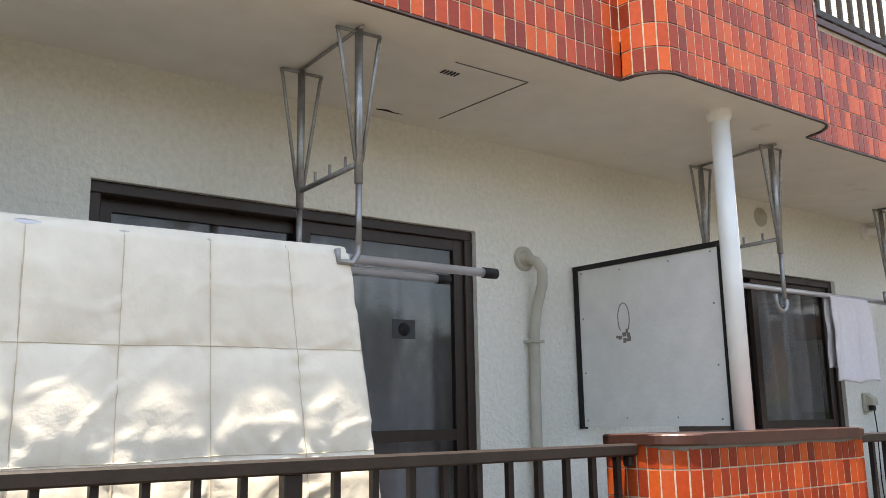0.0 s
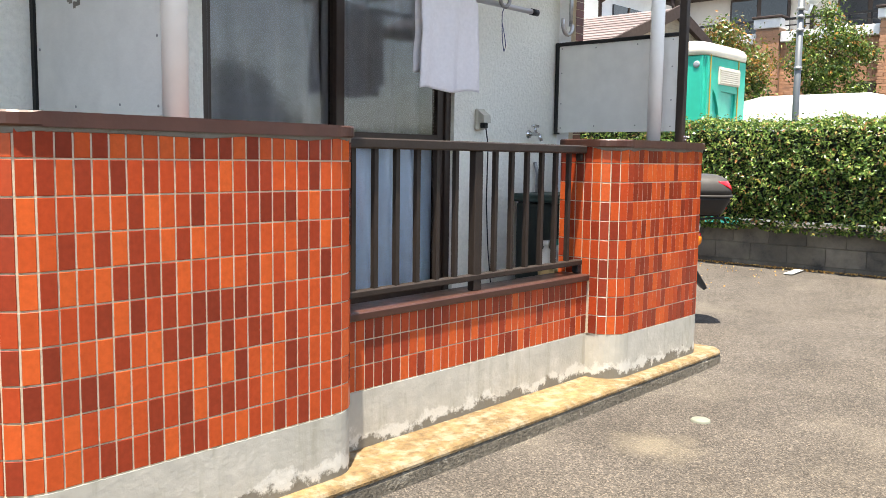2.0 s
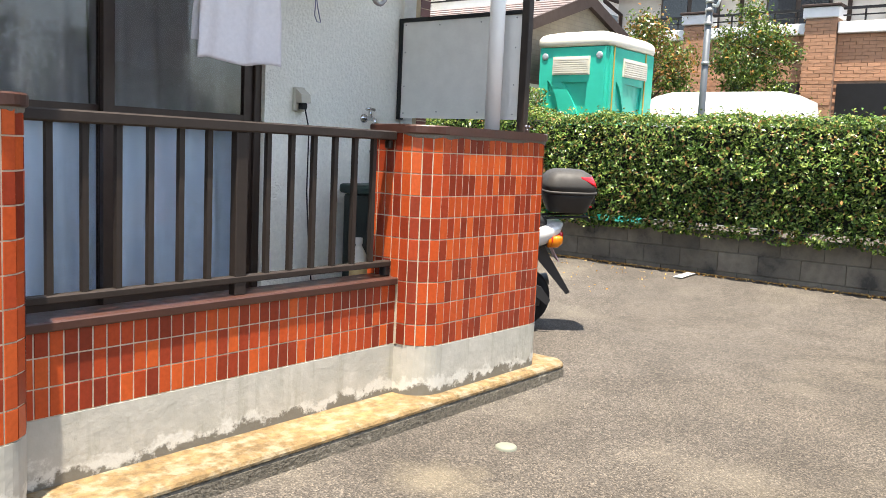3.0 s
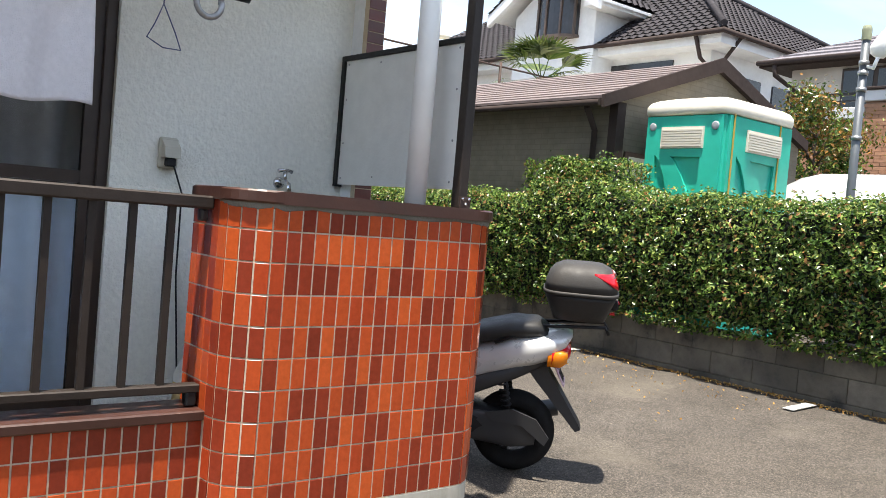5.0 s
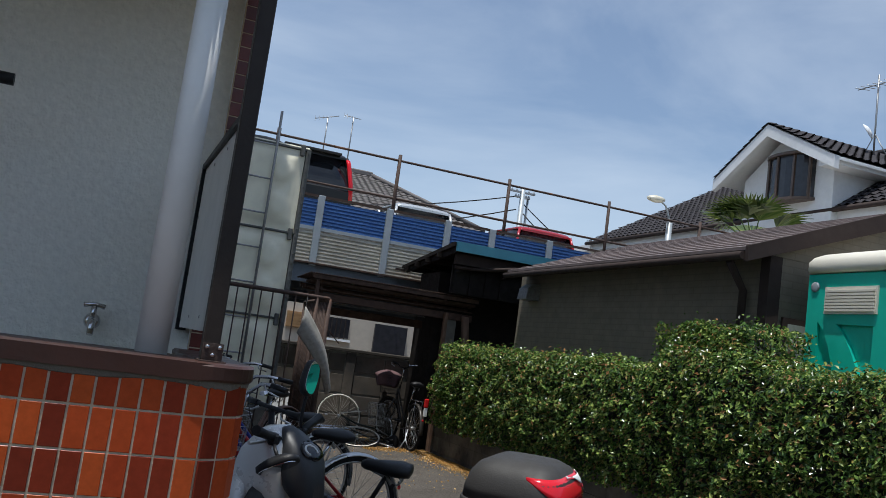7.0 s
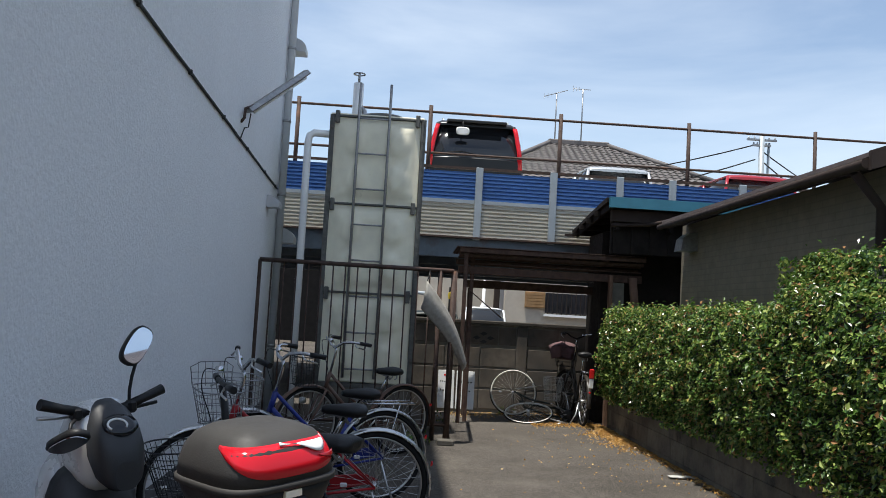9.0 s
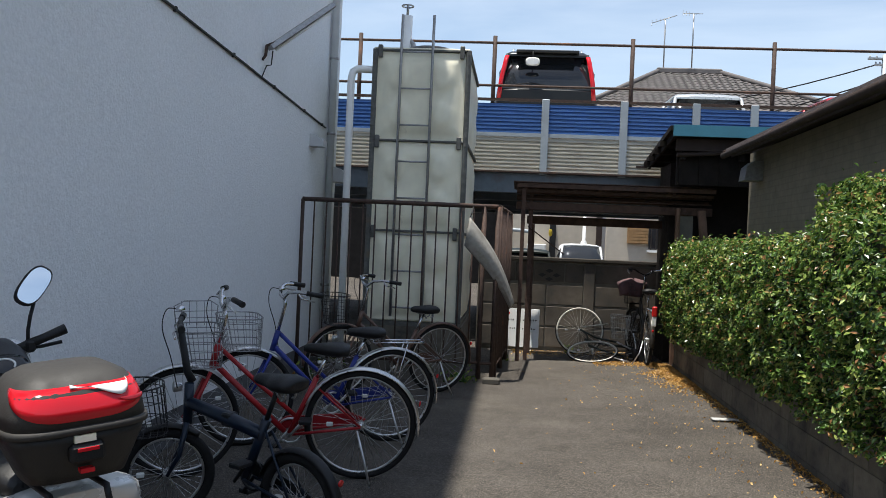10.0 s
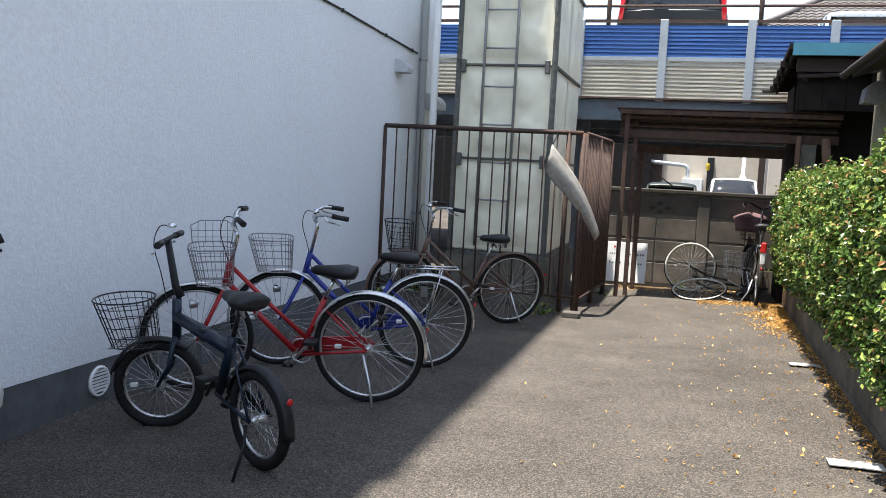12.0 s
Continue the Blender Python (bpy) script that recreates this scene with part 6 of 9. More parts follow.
def curled_sheet():
    s = thing("plastic_sheet", "curled grey corrugated plastic sheet hooked on the fence", "sheet")
    bm = bmesh.new()
    rows = []
    for i in range(25):
        f = i / 24
        ln = [Vector((8.93, 9.46, 1.735)).lerp(Vector((9.43, 9.75, 0.85)), f) + Vector((0.05 * math.sin(math.pi * f), -0.05 * math.sin(math.pi * f), 0.04 * math.sin(math.pi * f)))]
        row = []
        for j in range(13):
            g = j / 12
            off = Vector((-0.05, 0.03, -0.30 * (1 - 0.75 * f ** 1.5))) * g
            curl = Vector((0, -0.06 * math.sin(math.pi * g), 0)) + Vector((0.004, 0, 0)) * math.sin(g * 60)
            row.append(bm.verts.new(ln[0] + off + curl))
        rows.append(row)
    for a, b in zip(rows, rows[1:]):
        for k in range(12):
            f = bm.faces.new((a[k], a[k + 1], b[k + 1], b[k]))
            f.smooth = True
    ob = part("sheet", bm, mat("weathered_plastic", (0.34, 0.32, 0.285), 0.7, var=0.2, scale=20, bump=0.3, stain=(0.20, 0.19, 0.16)), s)
    ob.modifiers.new("thick", "SOLIDIFY").thickness = 0.006
    part("hook", tube(bmesh.new(), [(8.93, 9.47, 1.73), (8.95, 9.53, 1.80), (8.96, 9.58, 1.87)], 0.006, 5), M_BLACK, s)


curled_sheet()


# ---- rusty carport frame at the end of the yard ----
M_FRAME = mat("rust_brown_frame", (0.078, 0.043, 0.031), 0.85, 0.0, var=0.35, scale=14, bump=0.4, stain=(0.05, 0.03, 0.022))


def carport():
    c = thing("carport", "low rusty steel carport with corrugated roof and timber posts", "carport")
    wood = mat("weathered_timber", (0.15, 0.085, 0.055), 0.8, var=0.3, scale=6, bump=0.4, stain=(0.06, 0.04, 0.03))
    roof = bmesh.new()
    rows = []
    n = 420
    for y, z in ((11.38, 2.275), (12.28, 2.235)):
        rows.append([roof.verts.new((9.36 + 2.5 * k / n, y, z + 0.006 * math.sin(2 * math.pi * k / 6.0))) for k in range(n + 1)])
    for k in range(n):
        roof.faces.new((rows[0][k], rows[0][k + 1], rows[1][k + 1], rows[1][k]))
    ob = part("roof_sheet", roof, M_FRAME, c, "rusty corrugated roof sheet")
    ob.modifiers.new("thick", "SOLIDIFY").thickness = 0.004
    # slats and purlins, each a little lower or further in than the last
    for y, z, h, w in ((11.41, 2.235, 0.028, 0.012), (11.52, 2.175, 0.020, 0.02), (11.66, 2.155, 0.016, 0.02), (11.80, 2.11, 0.018, 0.03), (11.60, 1.985, 0.050, 0.025), (11.98, 2.10, 0.025, 0.03), (12.14, 2.13, 0.03, 0.03)):
        part("beam", box(9.40, 11.86, y - w, y + w, z - h, z + h, bevel=0.004), M_FRAME, c)
    part("beam", box(9.55, 11.50, 12.27, 12.33, 1.775, 1.885, bevel=0.004), M_FRAME, c)
    part("rail", tube(bmesh.new(), [(9.42, 11.55, 2.075), (11.84, 11.55, 2.075)], 0.010, 6), M_FRAME, c)
    part("rail", tube(bmesh.new(), [(9.50, 11.9, 1.98), (10.5, 11.9, 2.0), (11.84, 11.9, 1.985)], 0.008, 6), M_FRAME, c)
    # mesh is paled so its colour carries the dots of light
    dot_metal = mat("light_dot_mesh", (0.30, 0.29, 0.27), 0.6, 0.3, var=0.2, bump=0)
    lat = bmesh.new()
    for k in range(52):
        x = 9.62 + 0.034 * k
        tube(lat, [(x, 12.2, 1.935), (x + 0.017, 12.2, 1.955), (x + 0.034, 12.2, 1.935)], 0.0045, 4)
    tagged(part("mesh_strip", lat, dot_metal, c, "strip of expanded steel mesh"), kind="stuff")
    for x in (9.52, 9.98, 10.44, 10.90, 11.36):
        part("rafter", box(x - 0.014, x + 0.014, 11.42, 12.26, 2.19, 2.225), M_FRAME, c)
    for x, y in ((9.49, 11.46), (9.59, 11.62)):
        part("post", box(x - 0.025, x + 0.025, y - 0.02, y + 0.02, 0.0, 2.20, bevel=0.003), M_FRAME, c)
    part("post", box(9.60, 9.66, 12.27, 12.33, 0.0, 1.77, bevel=0.003), M_FRAME, c)
    part("brace", tube(bmesh.new(), [(9.56, 11.55, 1.72), (10.05, 12.0, 1.38)], 0.008, 5), M_FRAME, c)
    part("brace", tube(bmesh.new(), [(9.50, 11.47, 2.08), (9.58, 11.47, 1.92)], 0.007, 5), M_FRAME, c)
    part("timber_post", box(11.40, 11.45, 11.48, 11.56, 0.02, 2.02, bevel=0.006), wood, c)
    part("timber_post", loft(bmesh.new(), [[(x - 0.045, 11.42, z), (x + 0.045, 11.42, z), (x + 0.045, 11.50, z), (x - 0.045, 11.50, z)] for x, z in ((11.80, 0.02), (11.76, 1.5), (11.70, 2.0))]), wood, c)
    part("board", box(11.47, 11.63, 11.60, 11.62, 0.02, 1.95), mat("grey_board", (0.20, 0.185, 0.155), 0.85, var=0.2, bump=0.3), c, "weathered grey board")


carport()


# ---- two boards with faded writing against the end wall ----
def notice(x0, x1, y, tilt, seed):
    b = thing("notice_board", "white board with faded black lettering leaning on the wall", "board", "notice boards")
    m = pose((x0 + x1) / 2, y, 0.07, -7, 0, tilt)
    w = (x1 - x0) / 2
    part("panel", box(-w, w, -0.008, 0.008, 0, 0.53, bevel=0.003), mat("faded_white_board", (0.86, 0.86, 0.85), 0.5, var=0.04, bump=0.1, stain=(0.45, 0.44, 0.41)), b, m=m)
    rng = random.Random(seed)
    for z in (0.36, 0.24):
        u = -w + 0.03
        while u < w - 0.05:
            lw = rng.uniform(0.012, 0.03)
            part("bar", box(u, u + lw * 0.7, -0.0105, -0.0085, z + rng.uniform(0, 0.006), z + rng.uniform(0.018, 0.030)), M_CABLE, b, m=m)
            u += lw + 0.012
    part("bar", box(-0.035, -0.010, -0.0105, -0.0085, 0.45, 0.475), M_REFL_R, b, m=m)


notice(9.27, 9.50, 12.46, 4, 1)
notice(9.52, 9.78, 12.44, -5, 2)


# ---- yard markings, litter and weeds ----
def markings():
    white = mat("worn_line_paint", (0.48, 0.48, 0.46), 0.8, var=0.12, scale=25, bump=0.4, stain=(0.16, 0.155, 0.15), stain_at=(0.52, 0.60), stain_scale=14)
    for x0, x1, y, w in ((11.08, 11.34, 5.41, 0.055), (11.14, 11.36, 7.93, 0.05), (10.98, 11.31, 2.965, 0.045)):
        z = ground_z((x0 + x1) / 2, y)
        bm = bmesh.new()
        n = 8
        vs = [[bm.verts.new((x0 + (x1 - x0) * k / n + 0.004 * noise.noise((k, y, j)), y + j * w + 0.004 * noise.noise((k, j, y)), ground_z(x0 + (x1 - x0) * k / n, y) + 0.011)) for k in range(n + 1)] for j in (-1, 1)]
        for k in range(n):
            bm.faces.new((vs[0][k], vs[0][k + 1], vs[1][k + 1], vs[1][k]))
        ob = part("parking_mark", bm, white)
        tagged(ob, "short worn white parking line on the tarmac", "road marking", "parking marks", "structure")
        ob.modifiers.new("thick", "SOLIDIFY").thickness = 0.006
    lid = thing("survey_disc", "small pale round cover set in the tarmac", "ground cover")
    part("disc", lathe(bmesh.new(), [(0.0, 0.008), (0.042, 0.008), (0.048, 0.003), (0.048, -0.01)], 20, pose(6.10, 1.595, ground_z(6.10, 1.595) + 0.004)), mat("dull_cover", (0.17, 0.18, 0.14), 0.8, var=0.15, bump=0.2), lid)


markings()


def litter():
    rng = random.Random(11)
    pts = []
    for _ in range(2600):       # straw-coloured line at the foot of the boundary wall
        y = rng.uniform(0.5, 11.4)
        x = BX - abs(rng.gauss(0, 0.05)) - 0.004
        pts.append((Vector((x, y, ground_z(x, y) + 0.012)), Vector((0, 0, 1))))
    for _ in range(3600):       # drift in the corner, thinning away from the wall
        y = rng.gauss(10.5, 0.55)
        x = BX - 0.01 - abs(rng.gauss(0, 0.16 + 0.10 * noise.noise((y * 2.5, 0, 3))))
        if 8.6 < y < 11.6:
            pts.append((Vector((x, y, ground_z(x, y) + 0.010)), Vector((0, 0, 1))))
    for _ in range(900):        # tongue under the fallen wheel
        x, y = rng.uniform(10.45, 11.3), rng.gauss(11.45, 0.12)
        pts.append((Vector((x, y, ground_z(x, y) + 0.010)), Vector((0, 0, 1))))
    for _ in range(700):
        x, y = rng.uniform(9.4, 11.1), 12.65 - abs(rng.gauss(0, 0.3))
        pts.append((Vector((x, y, ground_z(x, y) + 0.012)), Vector((0, 0, 1))))
    for _ in range(520):        # strays
        x, y = BX - 0.05 - abs(rng.gauss(0, 0.7)), rng.uniform(3, 12)
        pts.append((Vector((x, y, ground_z(x, y) + 0.014)), Vector((0, 0, 1))))
    me = leaf_mesh("leaf_litter", pts, 0.026, rng)
    me.materials.append(leaf_mat("dry_leaf", (0.28, 0.15, 0.045), (0.55, 0.30, 0.075), (0.68, 0.46, 0.18)))
    tagged(new("leaf_litter", me), "orange and straw-coloured dry leaves along the wall", "leaves", "", "stuff")
    pts = []
    for cx, cy, n in ((8.80, 9.52, 40), (8.95, 9.55, 40), (9.3, 11.5, 30), (7.28, 9.3, 60), (7.25, 3.0, 50), (7.3, 10.4, 60), (10.2, 12.55, 30)):
        for _ in range(n):
            x, y = rng.gauss(cx, 0.06), rng.gauss(cy, 0.05)
            pts.append((Vector((x, y, ground_z(x, y) + abs(rng.gauss(0.03, 0.05)))), Vector((rng.gauss(0, 0.5), rng.gauss(0, 0.5), 0.5))))
    me = leaf_mesh("weeds", pts, 0.055, rng)
    me.materials.append(M_LEAF)
    tagged(new("weeds", me), "small green weeds at the fence feet", "weeds", "", "stuff")


litter()
# ---- tiled house beyond ----
M_WHITE = mat("white_render", (0.74, 0.75, 0.76), 0.8, var=0.04, bump=0.2)
M_KAWARA = mat("black_roof_tile", (0.042, 0.038, 0.042), 0.8, var=0.25, scale=3, bump=0.1, spec=0.15)
M_DARKWIN = mat("dark_window", (0.03, 0.03, 0.035), 0.15, var=0.2, bump=0)


def tiled(bm, p0, p1, q1, q0, pitch=0.30, run=0.30):
    """A slope of wavy pan tiles between eave p0-p1 and upper line q0-q1, lapped course by course."""
    p0, p1, q0, q1 = map(Vector, (p0, p1, q0, q1))
    nrm = (p1 - p0).cross(q0 - p0).normalized()
    if nrm.z < 0:
        nrm = -nrm
    e = (p1 - p0).normalized()
    rows = max(2, int(((p0 + p1) / 2 - (q0 + q1) / 2).length / run))
    steps = int((p1 - p0).length / pitch * 4) + 1
    for r in range(rows):
        strips = []
        for f, lift in ((r / rows, 0.05), (min(1.0, (r + 1.15) / rows), 0.0)):
            a, b = p0.lerp(q0, f), p1.lerp(q1, f)
            lo, hi = (a - p0).dot(e), (b - p0).dot(e)
            line = []
            for k in range(steps + 1):
                s = max(lo, min(hi, k * pitch / 4))
                line.append(a + e * (s - lo) + nrm * (lift + 0.030 * math.sin(2 * math.pi * s / pitch)))
            strips.append(line)
        for k in range(steps):
            if (strips[0][k] - strips[0][k + 1]).length > 1e-5:
                v = [bm.verts.new(p) for p in (strips[0][k], strips[0][k + 1], strips[1][k + 1], strips[1][k])]
                f = bm.faces.new(v)
                f.smooth = True
    bmesh.ops.remove_doubles(bm, verts=bm.verts, dist=0.0005)
    bm.faces.new([bm.verts.new(p - nrm * 0.045) for p in (p0, p1, q1, q0)])
    return bm


def tiled_house():
    h = thing("tiled_house", "white rendered two-storey house with black wavy roof tiles", "house")
    ex, ey, ez = 25.6, 13.95, 7.1          # near eave corner
    pk, rz = (30.0, 18.3), 10.0           # hip peak
    far, ey2 = 32.0, 36.0
    part("wall", box(26.5, 36.0, 14.9, 34.0, 0, 6.95), M_WHITE, h)
    part("eave", box(25.75, 36, 14.1, 35.5, 6.74, 7.02), M_WHITE, h, "white boxed eave")
    part("roof", tiled(bmesh.new(), (ex, far, ez), (ex, ey, ez), (*pk, rz), (pk[0], 29.0, rz)), M_KAWARA, h)
    part("roof", tiled(bmesh.new(), (ex, ey, ez), (38.0, ey, ez), (pk[0] + 0.3, pk[1], rz), (*pk, rz)), M_KAWARA, h)
    part("ridge", tube(bmesh.new(), [(ex, ey, ez + 0.12), (*pk, rz + 0.10)], 0.11, 6), M_KAWARA, h)
    part("ridge", tube(bmesh.new(), [(*pk, rz + 0.10), (pk[0], 29.0, rz + 0.10)], 0.11, 6), M_KAWARA, h)
    part("ridge", tube(bmesh.new(), [(*pk, rz + 0.10), (38.0, ey, ez + 0.10)], 0.11, 6), M_KAWARA, h)
    part("gutter", tube(bmesh.new(), [(ex - 0.05, far, ez - 0.08), (ex - 0.05, ey - 0.05, ez - 0.08), (36, ey - 0.05, ez - 0.08)], 0.08, 6), M_FASCIA, h)
    part("downpipe", tube(bmesh.new(), [(ex, ey + 0.9, ez - 0.1), (25.9, ey + 0.9, ez - 0.7), (26.45, 14.9, 6.2), (26.45, 14.85, 1.0)], 0.06, 6), M_FASCIA, h)
    part("downpipe", tube(bmesh.new(), [(ex + 0.9, ey, ez - 0.1), (26.5, ey + 0.5, ez - 0.7), (26.45, 14.85, 6.2)], 0.06, 6), M_FASCIA, h)
    # dormer
    dx, y0, y1, z0 = 25.5, 18.6, 22.3, 7.2
    part("dormer_wall", box(dx, 29, y0, y1, z0 - 1.0, 8.35), M_WHITE, h)
    part("dormer_wall", prism(bmesh.new(), [(y0, 8.35), (y1, 8.35), ((y0 + y1) / 2 + 0.2, 9.5)], dx, dx + 0.1, "x"), M_WHITE, h)
    ym = (y0 + y1) / 2 + 0.25
    for s, ye in ((-1, y0 - 0.65), (1, y1 + 0.75)):
        zz = 8.42
        tagged(part("dormer_roof", tiled(bmesh.new(), (dx - 0.7, ye, zz), (30.0, ye, zz), (30.0, ym, 9.85), (dx - 0.7, ym, 9.85)), M_KAWARA, h), kind="stuff")
        part("dormer_barge", prism(bmesh.new(), [(ye, zz - 0.05), (ym, 9.80), (ym, 9.42), (ye, zz - 0.42)], dx - 0.68, dx - 0.5, "x"), M_WHITE, h, "white barge board")
        part("dormer_soffit", prism(bmesh.new(), [(ye + 0.05 * s, zz - 0.10), (ym, 9.72), (ym, 9.64), (ye + 0.05 * s, zz - 0.18)], dx - 0.5, 29.5, "x"), M_WHITE, h, "white boarded soffit")
    part("dormer_eave", box(dx - 0.6, 29, y0 - 0.6, y0, 8.15, 8.38), M_WHITE, h)
    bay = thing("bay_window", "dark brown bowed bay window of the dormer", "window")
    poly = [(dx, 19.3)] + [(dx - 0.45 * math.sin(a), 20.2 - 0.9 * math.cos(a)) for a in (radians(v) for v in range(20, 161, 20))] + [(dx, 21.1)]
    part("frame", prism(bmesh.new(), poly, 7.45, 8.75), M_DARKWIN, bay)
    wood = mat("bay_wood", (0.09, 0.06, 0.045), 0.5)
    part("hood", prism(bmesh.new(), [(dx + (p - dx) * 1.3, 20.2 + (q - 20.2) * 1.06) for p, q in poly], 8.75, 8.83), wood, bay)
    part("sill", prism(bmesh.new(), [(dx + (p - dx) * 1.25, 20.2 + (q - 20.2) * 1.05) for p, q in poly], 7.36, 7.45), wood, bay)
    for p, q in poly[1:-1:2]:
        part("mullion", box(p - 0.05, p + 0.02, q - 0.04, q + 0.04, 7.45, 8.75), wood, bay)
    for x in (27.2, 29.8):
        part("window", box(x, x + 1.9, 14.84, 14.92, 4.9, 6.2), M_DARKWIN, h)
        part("window_frame", box(x + 0.92, x + 0.98, 14.80, 14.85, 4.9, 6.2), wood, h)
    part("window", box(26.44, 26.52, 16.2, 22, 6.15, 6.55), M_DARKWIN, h)
    an = thing("tv_antenna", "thin aerial mast with dish on the tiled roof", "antenna")
    part("mast", tube(bmesh.new(), [(28, 19.6, 9.2), (28, 19.6, 11.9)], 0.03, 5), M_STEEL, an)
    for k in range(7):
        part("element", tube(bmesh.new(), [(27.7, 18.9 + 0.22 * k, 11.55), (28.3, 18.9 + 0.22 * k, 11.62)], 0.012, 4), M_STEEL, an)
    part("boom", tube(bmesh.new(), [(28, 18.8, 11.58), (28, 20.4, 11.60)], 0.018, 4), M_STEEL, an)
    part("dish", lathe(bmesh.new(), [(0, 0.06), (0.15, 0.04), (0.26, -0.03), (0.26, -0.05), (0, 0.0)], 16, pose(27.9, 19.75, 10.1, 60, 0, 30)), M_WHITE, an)
    for s in (-1, 1):
        part("stay", tube(bmesh.new(), [(28, 19.6, 10.0), (28, 19.6 + 0.5 * s, 9.2)], 0.02, 4), M_STEEL, an)


tiled_house()
# ---- vehicles ----
M_CARGLASS = mat("tinted_car_glass", (0.015, 0.017, 0.020), 0.06, var=0.05, bump=0, spec=0.6)


def car(label, paint, W, L, H, m, roof=0.62, rails=False, lamps="tall", nose=0.30):
    """A car with its tail at y = 0, facing +y, built from lofted body and cabin."""
    c = thing("car", label, "car", "parked cars", m=m)
    h = W / 2
    belt = H * 0.58

    def sec(y, z0, z1, w0, w1):
        return [(-w0, y, z0), (-w0 * 1.02, y, (z0 + z1) / 2), (-w1, y, z1), (-w1 * 0.5, y, z1 + 0.02), (w1 * 0.5, y, z1 + 0.02), (w1, y, z1), (w0 * 1.02, y, (z0 + z1) / 2), (w0, y, z0)]
    part("body", loft(bmesh.new(), [sec(0.0, 0.32, belt - 0.06, h * 0.90, h * 0.86), sec(0.10, 0.24, belt, h * 0.97, h * 0.93), sec(L * 0.5, 0.22, belt + 0.01, h, h * 0.96), sec(L * (1 - nose), 0.22, belt, h, h * 0.93), sec(L - 0.15, 0.24, belt - 0.22, h * 0.96, h * 0.85), sec(L, 0.32, belt - 0.36, h * 0.86, h * 0.75)], smooth=True), paint, c)
    tail = 0.04 if lamps == "tall" else L * 0.09
    part("cabin_glass", loft(bmesh.new(), [sec(tail, belt - 0.02, belt + 0.02, h * 0.88, h * 0.86), sec(tail + 0.16, belt - 0.02, H - 0.10, h * 0.90, h * 0.74), sec(tail + 0.55, belt - 0.02, H - 0.05, h * 0.91, h * 0.76), sec(L * roof, belt - 0.02, H - 0.07, h * 0.91, h * 0.75), sec(L * (1 - nose) + 0.05, belt - 0.02, belt + 0.02, h * 0.88, h * 0.80)]), M_CARGLASS, c, "dark tinted windows")
    part("roof_panel", loft(bmesh.new(), [sec(tail + 0.10, H - 0.13, H - 0.10, h * 0.76, h * 0.70), sec(tail + 0.22, H - 0.10, H - 0.03, h * 0.78, h * 0.70), sec(L * 0.40, H - 0.07, H - 0.01, h * 0.79, h * 0.70), sec(L * roof, H - 0.10, H - 0.05, h * 0.77, h * 0.70)]), paint, c)
    for s in (-1, 1):
        for a, b in (((s * h * 0.885, tail - 0.005, belt), (s * h * 0.755, tail + 0.14, H - 0.09)), ((s * h * 0.91, L * 0.42, belt), (s * h * 0.775, L * 0.42, H - 0.06)), ((s * h * 0.89, L * (1 - nose) + 0.03, belt), (s * h * 0.77, L * roof, H - 0.07))):
            part("pillar", tube(bmesh.new(), [a, b], 0.035, 6), paint, c)
        if lamps == "tall":
            part("tail_lamp", loft(bmesh.new(), [[(s * x + dx, y + dy, z) for dx, dy in ((-0.035, -0.02), (0.035, -0.02), (0.035, 0.05), (-0.035, 0.05))] for x, y, z in ((h * 0.90, 0.0, belt - 0.22), (h * 0.87, 0.03, belt + 0.1), (h * 0.80, 0.10, H - 0.22), (h * 0.77, 0.14, H - 0.12))]), M_LENS, c, "tall red tail lamp")
        else:
            part("tail_lamp", box(s * h * 0.72 - 0.14, s * h * 0.72 + 0.14, -0.01, 0.08, belt - 0.20, belt - 0.08, bevel=0.02), M_LENS, c, "red tail lamp")
        for y in (L * 0.18, L * 0.82):
            w = part("wheel", tube(bmesh.new(), [(0, 0.24 * math.cos(q), 0.24 * math.sin(q)) for q in (2 * math.pi * k / 24 for k in range(24))], 0.085, 8, closed=True), M_RUBBER, c, m=pose(s * (h - 0.12), y, 0.32))
            part("rim", lathe(bmesh.new(), [(0, 0.06), (0.10, 0.05), (0.17, 0.07), (0.175, -0.05)], 16, pose(0, 0, 0, 0, 90 * s, 0)), M_ALLOY, w)
        if rails:
            part("roof_rail", tube(bmesh.new(), [(s * h * 0.66, 0.32, H - 0.03), (s * h * 0.66, 0.40, H + 0.03), (s * h * 0.66, L * roof - 0.15, H + 0.03), (s * h * 0.66, L * roof - 0.05, H - 0.05)], 0.018, 6), M_ALLOY, c)
    part("bumper", loft(bmesh.new(), [sec(-0.08, 0.34, 0.52, h * 0.80, h * 0.80), sec(-0.03, 0.28, 0.58, h * 0.95, h * 0.93), sec(0.12, 0.28, 0.58, h * 0.97, h * 0.95)]), M_DGREY if rails else paint, c)
    if rails:
        part("spoiler", box(-h * 0.60, h * 0.60, 0.02, 0.22, H - 0.085, H - 0.04, bevel=0.012), paint, c)
        part("mirror_stem", tube(bmesh.new(), [(-h * 0.28, 0.20, H - 0.06), (-h * 0.28, 0.02, H - 0.08), (-h * 0.28, -0.02, H - 0.20)], 0.012, 6), M_BLACK, c)
        part("parking_mirror", body([(-0.05, 0, 0.09, 0.05), (-0.02, 0, 0.115, 0.07), (0.01, 0, 0.09, 0.05)], 16, 0.6), M_REFL_W, c, "pale oblong parking mirror", m=pose(-h * 0.28, -0.01, H - 0.25))
        part("wiper", tube(bmesh.new(), [(0.05, -0.02, belt + 0.02), (-0.25, 0.0, belt + 0.07), (-0.48, 0.0, belt + 0.04)], 0.011, 5), M_BLACK, c)
    return c


